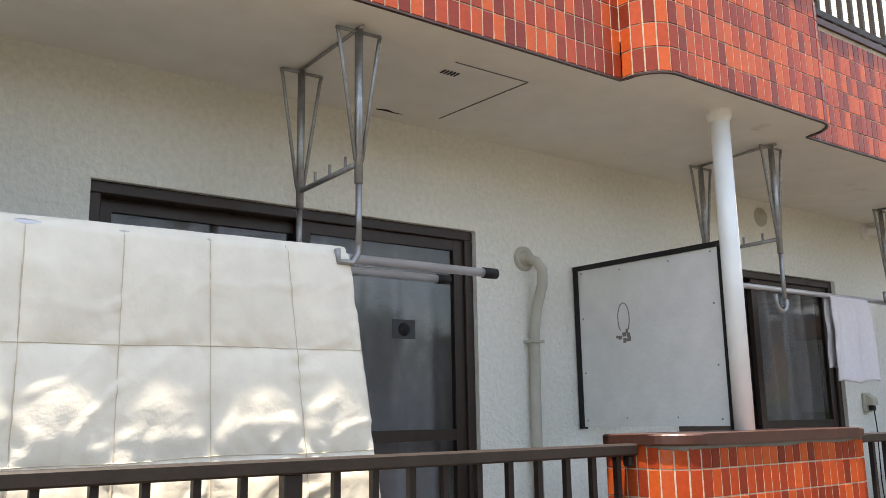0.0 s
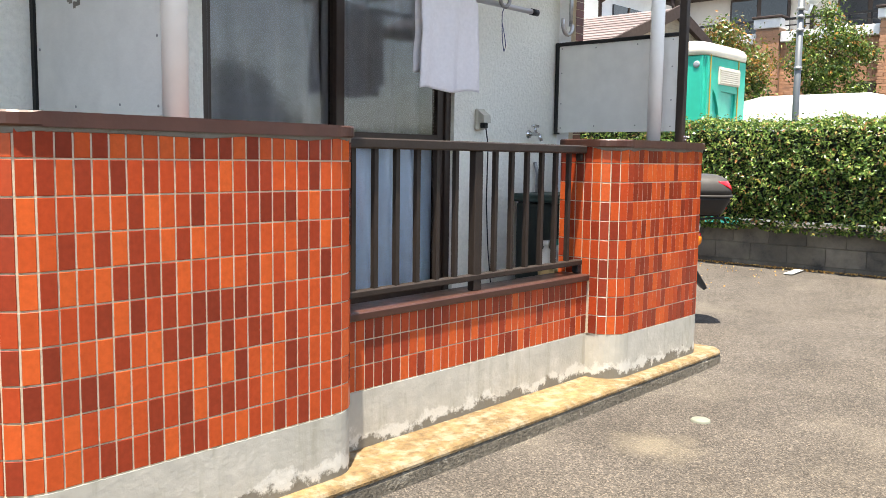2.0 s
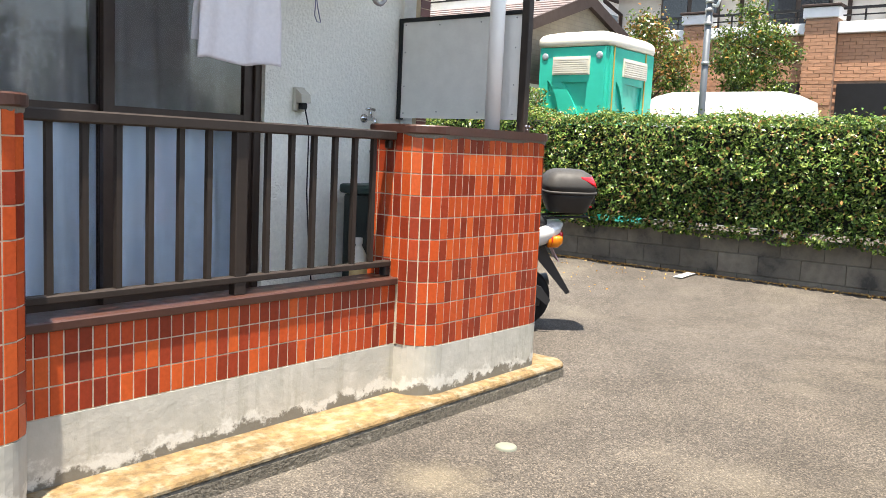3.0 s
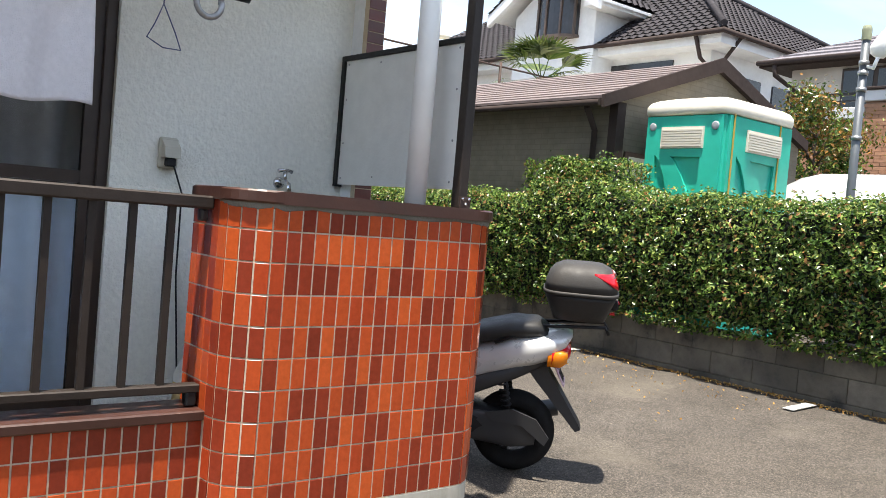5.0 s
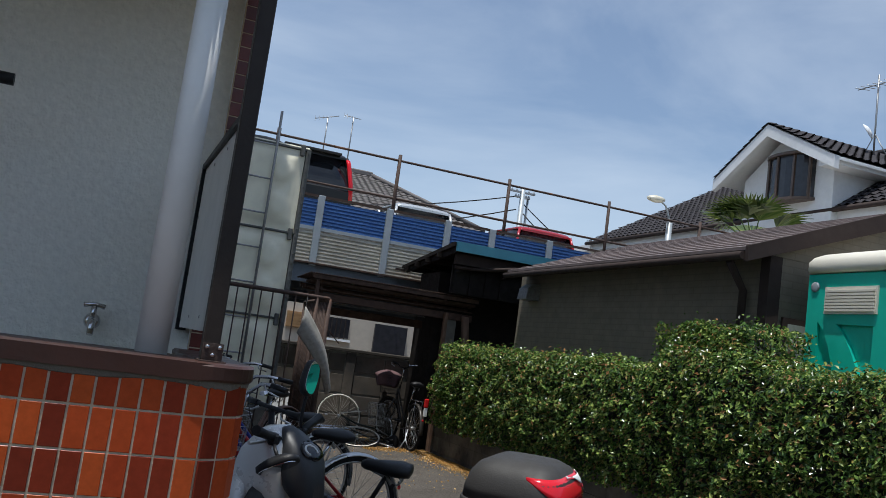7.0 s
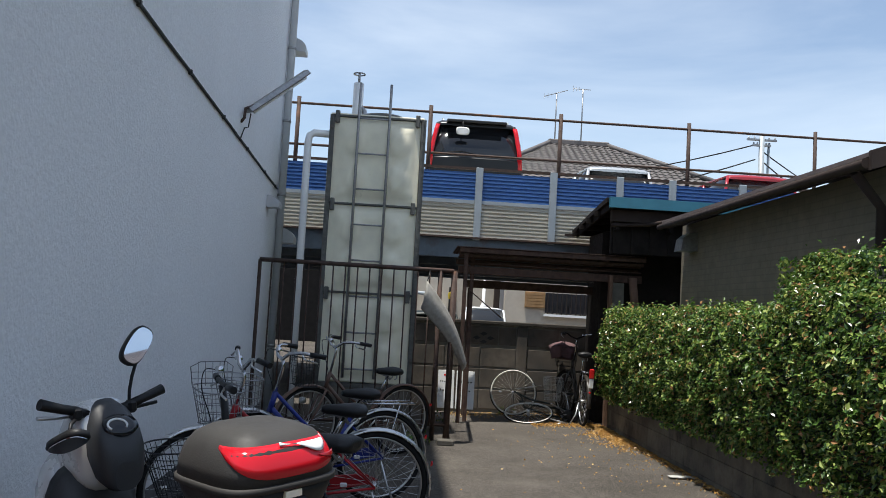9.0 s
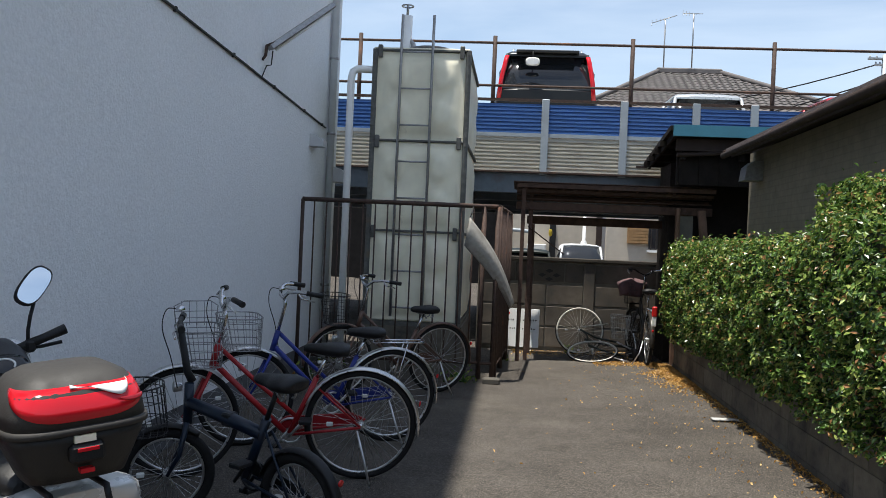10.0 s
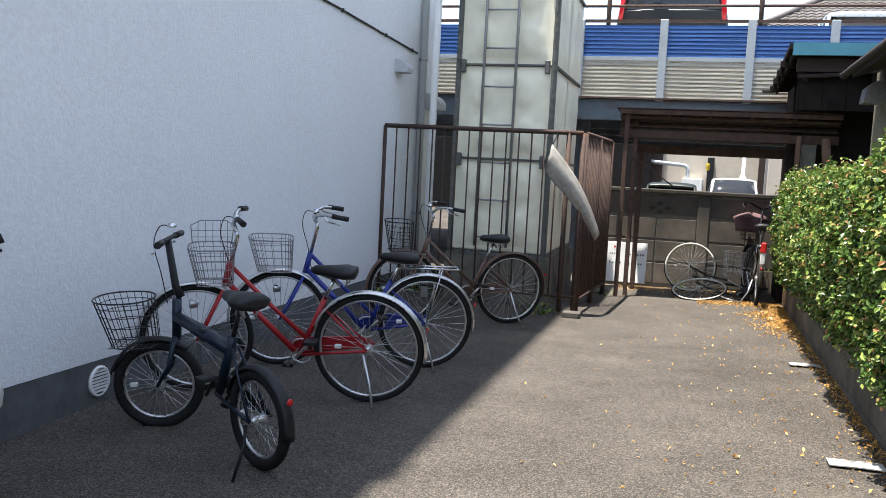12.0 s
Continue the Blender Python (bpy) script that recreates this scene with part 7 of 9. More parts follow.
P_CARRED = mat("car_red_paint", (0.36, 0.012, 0.020), 0.25, 0.1, var=0.04, bump=0, coat=0.6)
P_CARBLK = mat("car_black_paint", (0.010, 0.010, 0.011), 0.35, 0.0, var=0.04, bump=0, coat=0.15, spec=0.3)
P_CARSIL = mat("car_silver_paint", (0.52, 0.54, 0.56), 0.3, 0.4, var=0.04, bump=0, coat=0.5)
P_CARWHT = mat("car_white_paint", (0.74, 0.75, 0.75), 0.3, 0.0, var=0.03, bump=0, coat=0.5)
P_CARGRN = mat("car_dark_green_paint", (0.008, 0.014, 0.011), 0.45, 0.0, var=0.04, bump=0, coat=0.15, spec=0.3)
car("black estate car with tall red tail lamps and roof rails", P_CARBLK, 1.70, 4.5, 1.57, pose(9.79, 14.55, 3.14), roof=0.60, rails=True)
car("silver saloon car parked on the deck", P_CARSIL, 1.62, 4.0, 1.44, pose(12.97, 17.0, 3.14), lamps="low", roof=0.55)
car("dark red car parked on the deck", P_CARRED, 1.68, 4.2, 1.34, pose(15.62, 16.3, 3.14), lamps="low", roof=0.58)
car("dark green car parked beyond the deck", P_CARGRN, 1.52, 4.0, 1.43, pose(9.71, 23.6, 0.0), lamps="low", roof=0.58)
car("white small car parked beyond the deck", P_CARWHT, 1.46, 3.4, 1.64, pose(11.36, 29.0, 0.0, 0, 0, 180), lamps="low", roof=0.62)


def van():
    v = thing("van", "white van parked beyond the hedge", "van")
    secs = []
    for x, z, hw in ((13.90, 0.55, 0.80), (13.98, 1.30, 0.86), (14.30, 1.90, 0.80), (14.75, 2.00, 0.76), (16.2, 2.06, 0.76), (17.9, 2.02, 0.75), (18.1, 1.6, 0.80), (18.15, 0.6, 0.82)):
        secs.append((x, z, hw))
    rings = []
    for x, z, hw in secs:
        rings.append([(x, 3.87 - hw * 1.38, 0.35), (x, 3.87 - hw * 1.40, max(0.5, z * 0.6)), (x, 3.87 - hw * 1.25, z - 0.05), (x, 3.87 - hw * 0.9, z), (x, 3.87 + hw * 0.9, z), (x, 3.87 + hw * 1.25, z - 0.05), (x, 3.87 + hw * 1.40, max(0.5, z * 0.6)), (x, 3.87 + hw * 1.38, 0.35)])
    part("body", loft(bmesh.new(), rings), mat("van_white_paint", (0.58, 0.59, 0.58), 0.35, 0.0, var=0.05, bump=0, coat=0.4), v)
    for s in (-1, 1):
        part("side_window", box(14.6, 17.6, 3.87 + s * 1.075 - 0.02, 3.87 + s * 1.075 + 0.02, 1.25, 1.68), M_CARGLASS, v)
        for x in (14.7, 17.3):
            part("wheel", tube(bmesh.new(), [(x + 0.22 * math.cos(q), 3.87 + s * 0.98, 0.28 + 0.22 * math.sin(q)) for q in (2 * math.pi * k / 20 for k in range(20))], 0.08, 8, closed=True), M_RUBBER, v)
    v.matrix_basis = Matrix.Translation((6.95, 0.58, 0)) @ Matrix.Diagonal((0.5, 0.9, 1.045, 1))


van()


# ---- lamp pole behind the hedge ----
gp = thing("lamp_pole", "grey steel pole with a white lamp and clamps", "pole")
part("pole", tube(bmesh.new(), [(13.3, 3.82, 0.0), (13.3, 3.82, 3.36)], [0.044, 0.040], 14), mat("grey_pole_paint", (0.11, 0.125, 0.14), 0.5, 0.3, var=0.1, bump=0.1), gp)
part("pole_cap", lathe(bmesh.new(), [(0.046, 3.30), (0.048, 3.40), (0.04, 3.44), (0, 3.45)], 14, pose(13.3, 3.82, 0)), mat("mossy_cap", (0.22, 0.24, 0.16), 0.8), gp)
for z in (2.35, 2.82, 2.98, 3.08):
    part("clamp", lathe(bmesh.new(), [(0.042, -0.02), (0.050, -0.02), (0.050, 0.02), (0.042, 0.02)], 14, pose(13.3, 3.82, z)), M_STEEL, gp)
part("lamp", body([(0.0, 0, 0.05, 0.04), (0.05, 0.02, 0.075, 0.10), (0.12, 0.06, 0.08, 0.15), (0.20, 0.10, 0.06, 0.12)], 16, 0.8), M_PVC, gp, "white lamp head", m=pose(13.28, 3.76, 3.20, 0, 0, 200))
part("lamp_arm", tube(bmesh.new(), [(13.3, 3.80, 3.05), (13.29, 3.72, 3.02), (13.28, 3.68, 3.12)], 0.02, 6), M_PVC, gp)


# ---- brick-fronted house across the lane ----
M_BRICKBED = mat("brown_brick_bed", (0.30, 0.19, 0.13), 0.9, var=0.2, bump=0.3)
M_BRICK = mat("orange_brick", (0.55, 0.29, 0.17), 0.85, var=0.10, scale=14, bump=0.3, rnd=0.30)
M_CREAM = mat("cream_render", (0.62, 0.58, 0.54), 0.85, var=0.04, bump=0.2)
M_WHITEBAND = mat("white_stone_band", (0.70, 0.70, 0.70), 0.7, var=0.05, bump=0.15, stain=(0.5, 0.49, 0.47))
M_SLATEROOF = mat("grey_purple_slate", (0.17, 0.155, 0.17), 0.7, var=0.12, scale=4, bump=0.2)
P1, P2 = (7.01, 7.52), (4.42, 5.02)


def brick_house():
    h = thing("brick_house", "cream house with brick garden front and black balcony rail", "house")
    fx = 21.0
    front = part("front_wall", box(fx + 0.06, fx + 0.3, -9.0, 8.9, 0, 3.74), M_BRICKBED, h, "brick garden front")
    # flat dark slabs put the shade of garage and recess into their colour
    part("garage_recess", box(fx + 0.02, fx + 0.07, 1.2, 4.36, 0, 2.78), M_BLACK, h, "black slab standing in for the garage opening")
    part("recess", box(fx + 0.02, fx + 0.07, 5.06, 5.56, 0, 2.80), M_FASCIA, h)
    for y0, y1 in ((P1[1], 8.9), (P2[1], P1[0]), (-9.0, P2[0])):
        part("stone_band", box(fx - 0.05, fx + 0.34, y0, y1, 3.73, 3.95, bevel=0.015), M_WHITEBAND, h, "white stone band")
        n = max(2, int((y1 - y0) / 0.22))
        part("top_rail", box(fx + 0.10, fx + 0.15, y0, y1, 4.20, 4.25), M_BLACK, h)
        part("rail", box(fx + 0.11, fx + 0.14, y0, y1, 4.08, 4.105), M_BLACK, h)
        for k in range(1, n, 2):
            y = y0 + (y1 - y0) * k / n
            part("rail_post", box(fx + 0.11, fx + 0.14, y - 0.015, y + 0.015, 3.95, 4.20), M_BLACK, h)
    for a, b in (P1, P2):
        part("brick_pier", box(fx - 0.08, fx + 0.3, a + 0.01, b - 0.01, 0, 4.03), M_BRICKBED, h)
        part("pier_cap", box(fx - 0.14, fx + 0.36, a - 0.04, b + 0.04, 4.03, 4.24, bevel=0.015), M_WHITEBAND, h)
        part("pier_cap", box(fx - 0.18, fx + 0.40, a - 0.07, b + 0.07, 4.24, 4.29, bevel=0.01), M_FASCIA, h)
    # house behind the terrace
    part("terrace", box(fx + 0.3, 23, -9, 8.9, 3.55, 3.73), M_CONC, h)
    part("wall", box(22.4, 32.0, -9.0, 9.9, 0, 5.15), M_CREAM, h)
    for y0, y1, z0, z1 in ((7.35, 8.75, 3.75, 4.98), (4.95, 6.3, 3.75, 4.98), (1.5, 3.9, 3.75, 4.98), (-2.5, 0.2, 3.75, 4.98)):
        w = part("window", box(22.33, 22.41, y0, y1, z0, z1), M_ALU, h, "dark sliding window")
        n = 2
        for k in range(n):
            a, b = y0 + (y1 - y0) * k / n, y0 + (y1 - y0) * (k + 1) / n
            part("pane", box(22.315, 22.328, a + 0.05, b - 0.05, z0 + 0.05, z1 - 0.06), M_CARGLASS, w)
    for y in (6.85, 4.6):
        part("downpipe", tube(bmesh.new(), [(22.36, y, 5.1), (22.36, y, 3.75)], 0.045, 6), M_FASCIA, h)
    ex, ey, ez = 21.85, 10.4, 5.16
    n = 14
    for k in range(n):
        a, b = k / n, (k + 1) / n
        bm = bmesh.new()
        q = []
        for f in (a, b):
            q.append(((ex + 5.0 * f, ey - 5.0 * f, ez + 2.1 * f), (ex + 5.0 * f, -14, ez + 2.1 * f)))
        v = [bm.verts.new((x, y, z + d)) for (x, y, z), d in ((q[0][0], 0.035), (q[0][1], 0.035), (q[1][1], 0.0), (q[1][0], 0.0))]
        bm.faces.new(v)
        w = [bm.verts.new((x, y, z + d)) for (x, y, z), d in ((q[0][0], 0.0), (q[0][1], 0.0))]
        bm.faces.new((v[0], w[0], w[1], v[1]))
        part("roof_course", bm, M_SLATEROOF, h)
    bm = bmesh.new()
    bm.faces.new([bm.verts.new(p) for p in ((ex, ey, ez + 0.03), (ex + 12, ey, ez + 0.03), (ex + 5, ey - 5, ez + 2.12))])
    part("roof_side", bm, M_SLATEROOF, h).modifiers.new("thick", "SOLIDIFY").thickness = 0.05
    part("eave", box(ex + 0.02, ex + 11, -14, ey - 0.02, ez - 0.12, ez), M_FASCIA, h, "dark eave board")
    part("gutter", tube(bmesh.new(), [(ex - 0.03, ey, ez - 0.03), (ex - 0.03, -14, ez - 0.03)], 0.06, 6), M_FASCIA, h)
    part("gutter_drop", tube(bmesh.new(), [(ex, 10.0, ez - 0.08), (21.8, 9.95, 4.85), (22.36, 9.8, 4.6), (22.36, 9.8, 3.6)], 0.05, 6), M_FASCIA, h)
    # bricks: the first of each face as parts, the rest joined
    rng = random.Random(4)
    bme = bmesh.new()
    bx(bme, -0.02, 0.02, -0.113, 0.113, -0.031, 0.031, bevel=0.003)
    brick = mesh_of("brick", bme, M_BRICK)
    count, rest_v, rest_f = 0, [], []
    cube = [(-0.02, -0.113, -0.031), (-0.02, 0.113, -0.031), (-0.02, 0.113, 0.031), (-0.02, -0.113, 0.031)]
    for r in range(41):
        z = 1.30 + 0.068 * r
        for a, b, x in ((P1[0], P1[1], fx - 0.08), (P2[0], P2[1], fx - 0.08), (P1[1], 8.9, fx + 0.06), (P2[1], P1[0], fx + 0.06), (-4.0, P2[0], fx + 0.06)):
            top = 4.0 if x < fx else 3.70
            if z > top:
                continue
            y = a + 0.12 - (0.115 if r % 2 else 0)
            while y < b + 0.02:
                lo, hi = max(a, y - 0.113), min(b, y + 0.113)
                mid, wd = (lo + hi) / 2, hi - lo
                inside = z < 2.83 and (1.2 < mid < 4.36 or 5.02 < mid < 5.58) and x > fx
                if wd > 0.05 and not inside:
                    if count < 300 and z > 2.35 and mid > 3.2:
                        ob = new("brick", brick)
                        ob.parent = front
                        ob.matrix_basis = Matrix.Translation((x - 0.004 * rng.random(), mid, z)) @ Matrix.Diagonal((1, wd / 0.226, 1, 1))
                        count += 1
                    else:
                        k = len(rest_v)
                        px = x - 0.015 - 0.004 * rng.random()
                        rest_v += [(px, lo, z - 0.031), (px, hi, z - 0.031), (px, hi, z + 0.031), (px, lo, z + 0.031), (x + 0.01, lo, z - 0.031), (x + 0.01, hi, z - 0.031), (x + 0.01, hi, z + 0.031), (x + 0.01, lo, z + 0.031)]
                        rest_f += [tuple(k + i for i in f) for f in ((0, 1, 2, 3), (0, 4, 5, 1), (3, 2, 6, 7), (0, 3, 7, 4), (1, 5, 6, 2))]
                y += 0.234
    me = bpy.data.meshes.new("bricks")
    me.from_pydata(rest_v, [], rest_f)
    me.materials.append(M_BRICK)
    ob = new("brickwork", me)
    ob.parent = front
    tagged(ob, "joined orange bricks", kind="stuff")


# ---- trees and shrubs ----
M_BARK = mat("bark", (0.10, 0.075, 0.055), 0.9, var=0.3, scale=10, bump=0.6)
M_LEAFMIX = leaf_mat("shrub_leaf", (0.026, 0.055, 0.012), (0.075, 0.135, 0.024), (0.19, 0.25, 0.05))
M_LEAFRED = leaf_mat("reddish_leaf", (0.10, 0.085, 0.02), (0.24, 0.14, 0.03), (0.38, 0.19, 0.05))
M_LEAFDEEP = leaf_mat("deep_leaf", (0.018, 0.035, 0.009), (0.042, 0.072, 0.015), (0.09, 0.13, 0.03))


def tree(name, label, x, y, h, w, leaves, seed, tip=None, size=0.10, low=0.25, mat_=None, clumps=26, tipf=0.75):
    rng = random.Random(seed)
    t = thing(name, label, "tree" if name == "tree" else "shrub", m=pose(x, y, 0))
    trunk = [(0, 0, -0.05), (0.03 * w, 0.02, h * 0.25), (-0.03 * w, 0.03, h * 0.5), (0.02, 0, h * 0.85)]
    part("trunk", tube(bmesh.new(), trunk, [0.035 * h * 0.5, 0.03 * h * 0.45, 0.02 * h * 0.4, 0.008 * h * 0.3], 8), M_BARK, t)
    pts, tips = [], []
    for k in range(clumps):
        f = low + (1 - low) * (k + rng.random()) / clumps
        ang = k * 2.4 + rng.random()
        wid = w / 2 * math.sqrt(max(0.05, 1 - ((f - 0.5) / 0.62) ** 2)) * rng.uniform(0.45, 1.0)
        c = Vector((wid * math.cos(ang), wid * math.sin(ang), h * f * rng.uniform(0.93, 1.0)))
        st = Vector((0, 0, max(0.2, h * f - wid * 0.9)))
        part("limb", tube(bmesh.new(), [st, st.lerp(c, 0.55) + Vector((0, 0, 0.06)), c], [0.014 * h * 0.35, 0.009 * h * 0.3, 0.004], 5), M_BARK, t)
        rad = w * rng.uniform(0.13, 0.22)
        for _ in range(leaves // clumps):
            d = Vector((rng.gauss(0, 1), rng.gauss(0, 1), rng.gauss(0, 0.8)))
            p = c + d * rad * 0.55
            n = (d.normalized() + Vector((0, 0, 0.5))).normalized()
            (tips if tip and (p.z > h * 0.72 or rng.random() < 0.18) and rng.random() < tipf else pts).append((p, n))
    me = leaf_mesh("crown", pts, size, rng)
    me.materials.append(mat_ or M_LEAFMIX)
    ob = new("crown", me)
    ob.parent = t
    tagged(ob, kind="stuff")
    if tips:
        me = leaf_mesh("young_leaves", tips, size, rng)
        me.materials.append(tip)
        ob = new("young_leaves", me)
        ob.parent = t
        tagged(ob, "orange-red young leaves", kind="stuff")
    return t


tree("shrub", "rounded shrub with orange-red young leaves before the house", 18.0, 6.80, 3.6, 1.65, 17000, 1, M_LEAFRED, 0.075, 0.2, tipf=0.42, clumps=36)
tree("shrub", "green shrub with some bronze leaves before the brick front", 19.6, 5.50, 4.0, 1.55, 16000, 2, M_LEAFRED, 0.075, 0.25, tipf=0.12, clumps=36)


def palm():
    p = thing("palm", "fan palm rising behind the low house roof", "palm", m=pose(18.7, 13.8, 0))
    part("trunk", tube(bmesh.new(), [(0, 0, 0), (0.05, 0, 2.2), (0, 0, 4.55)], [0.16, 0.13, 0.12], 10), M_BARK, p)
    rng = random.Random(9)
    green = leaf_mat("palm_leaf", (0.03, 0.055, 0.012), (0.06, 0.10, 0.022), (0.12, 0.15, 0.04))
    for k in range(15):
        ang, el = k * 2.4, rng.uniform(-0.25, 1.1)
        d = Vector((math.cos(ang) * math.cos(el), math.sin(ang) * math.cos(el), math.sin(el)))
        hub = Vector((0, 0, 4.5)) + d * 0.55
        bm = bmesh.new()
        tube(bm, [(0, 0, 4.45), hub], 0.012, 5)
        side = d.cross(Vector((0, 0, 1))).normalized()
        up = side.cross(d)
        for j in range(-9, 10):
            a = j * 0.13
            q = (d * math.cos(a) + side * math.sin(a)).normalized()
            tip = hub + q * 0.80 - Vector((0, 0, 0.10 + 0.08 * rng.random()))
            s2 = q.cross(up).normalized() * 0.032
            m_ = hub + q * 0.45
            bm.faces.new([bm.verts.new(v) for v in (hub, m_ - s2, tip, m_ + s2 + up * 0.01)])
        part("frond", bm, green, p)


palm()


# ---- far roof, poles and wires behind the deck ----
def far_things():
    h = thing("far_house", "distant house with a hipped grey tile roof", "house")
    part("wall", box(13.0, 22.6, 39.0, 47.0, 0, 7.5), M_CREAM, h)
    ez, rz = 7.6, 10.2
    gt = mat("grey_roof_tile", (0.125, 0.112, 0.108), 0.7, var=0.2, scale=2, bump=0.1)
    part("roof", tiled(bmesh.new(), (11.9, 38.0, ez), (23.4, 38.0, ez), (18.75, 43.0, rz), (15.85, 43.0, rz), 0.34, 0.36), gt, h)
    part("roof", tiled(bmesh.new(), (11.9, 48.0, ez), (11.9, 38.0, ez), (15.85, 43.0, rz), (15.85, 43.2, rz), 0.34, 0.36), gt, h)
    part("roof", tiled(bmesh.new(), (23.4, 38.0, ez), (23.4, 48.0, ez), (18.75, 43.2, rz), (18.75, 43.0, rz), 0.34, 0.36), gt, h)
    part("ridge", box(15.75, 18.85, 42.88, 43.12, rz - 0.05, rz + 0.22, bevel=0.05), gt, h)
    for a in ((11.9, 38.0, ez), (23.4, 38.0, ez)):
        part("ridge", tube(bmesh.new(), [(a[0], a[1], a[2] + 0.1), (15.85 if a[0] < 15 else 18.75, 43.0, rz + 0.08)], 0.11, 6), gt, h)
    for x, top, tw in ((16.07, 12.75, 0.25), (17.4, 13.05, -0.5)):
        an = thing("tv_antenna", "thin television aerial on the far roof", "antenna", "roof aerials")
        part("mast", tube(bmesh.new(), [(x, 43, rz + 0.2), (x, 43, top)], 0.035, 5), M_STEEL, an)
        part("boom", tube(bmesh.new(), [(x - 0.60, 43 + tw, top - 0.12), (x + 0.50, 43 - tw, top + 0.14)], 0.02, 5), M_STEEL, an)
        for k in range(7):
            f = k / 6
            c = Vector((x - 0.60 + 1.1 * f, 43 + tw - 2 * tw * f, top - 0.12 + 0.26 * f))
            part("element", tube(bmesh.new(), [c - Vector((0.05, 0.3, 0.22 - 0.15 * f)), c + Vector((0.05, 0.3, 0.22 - 0.15 * f))], 0.012, 4), M_STEEL, an)
    up = thing("utility_pole", "distant concrete utility pole with cross arms", "utility pole")
    part("pole", tube(bmesh.new(), [(20.5, 28.3, 0), (20.5, 28.3, 7.9)], [0.13, 0.09], 10), M_POST, up)
    part("pole", tube(bmesh.new(), [(20.78, 28.4, 3.2), (20.78, 28.4, 7.7)], 0.05, 8), M_POST, up)
    for z, w in ((7.74, 0.50), (7.55, 0.30)):
        part("cross_arm", box(20.5 - w, 20.5 + w, 28.25, 28.35, z, z + 0.06), M_STEEL, up)
        for k in (-0.9, -0.5, 0.5, 0.9):
            part("insulator", lathe(bmesh.new(), [(0.03, 0), (0.03, 0.05), (0, 0.08)], 8, pose(20.5 + w * k, 28.3, z + 0.06)), M_STEEL, up)
    wr = thing("overhead_wires", "black overhead wires running from the utility pole", "wires")
    for a, b, sag in (((20.3, 28.3, 7.6), (10.5, 38.0, 7.2), 0.5), ((20.5, 28.3, 7.4), (27.5, 30.0, 4.6), 0.25), ((20.6, 28.3, 7.0), (24.0, 27.0, 4.8), 0.3), ((20.3, 28.3, 7.1), (12.0, 34.0, 5.6), 0.35)):
        a, b = Vector(a), Vector(b)
        part("wire", tube(bmesh.new(), [a.lerp(b, k / 12) - Vector((0, 0, sag * 4 * (k / 12) * (1 - k / 12))) for k in range(13)], 0.022, 4), M_BLACK, wr)
    sl = thing("street_lamp", "street lamp with a curved arm and cream head", "street lamp")
    part("pole", tube(bmesh.new(), [(21.75, 20.9, 0), (21.75, 20.9, 6.15)], 0.085, 8), M_POST, sl)
    part("arm", tube(bmesh.new(), [(21.70, 20.88, 5.8), (21.68, 20.86, 6.3), (21.5, 20.82, 6.60), (21.25, 20.78, 6.72)], 0.03, 6), M_POST, sl)
    part("lamp_head", body([(-0.30, 0, 0.05, 0.04), (-0.18, 0.0, 0.13, 0.09), (0.0, 0.0, 0.15, 0.11), (0.18, 0, 0.09, 0.07), (0.24, 0, 0.03, 0.03)], 14, 0.9), mat("cream_lamp", (0.66, 0.62, 0.50), 0.4), sl, "cream oval lamp head", m=pose(21.06, 20.75, 6.72, 0, -14, 80))


far_things()


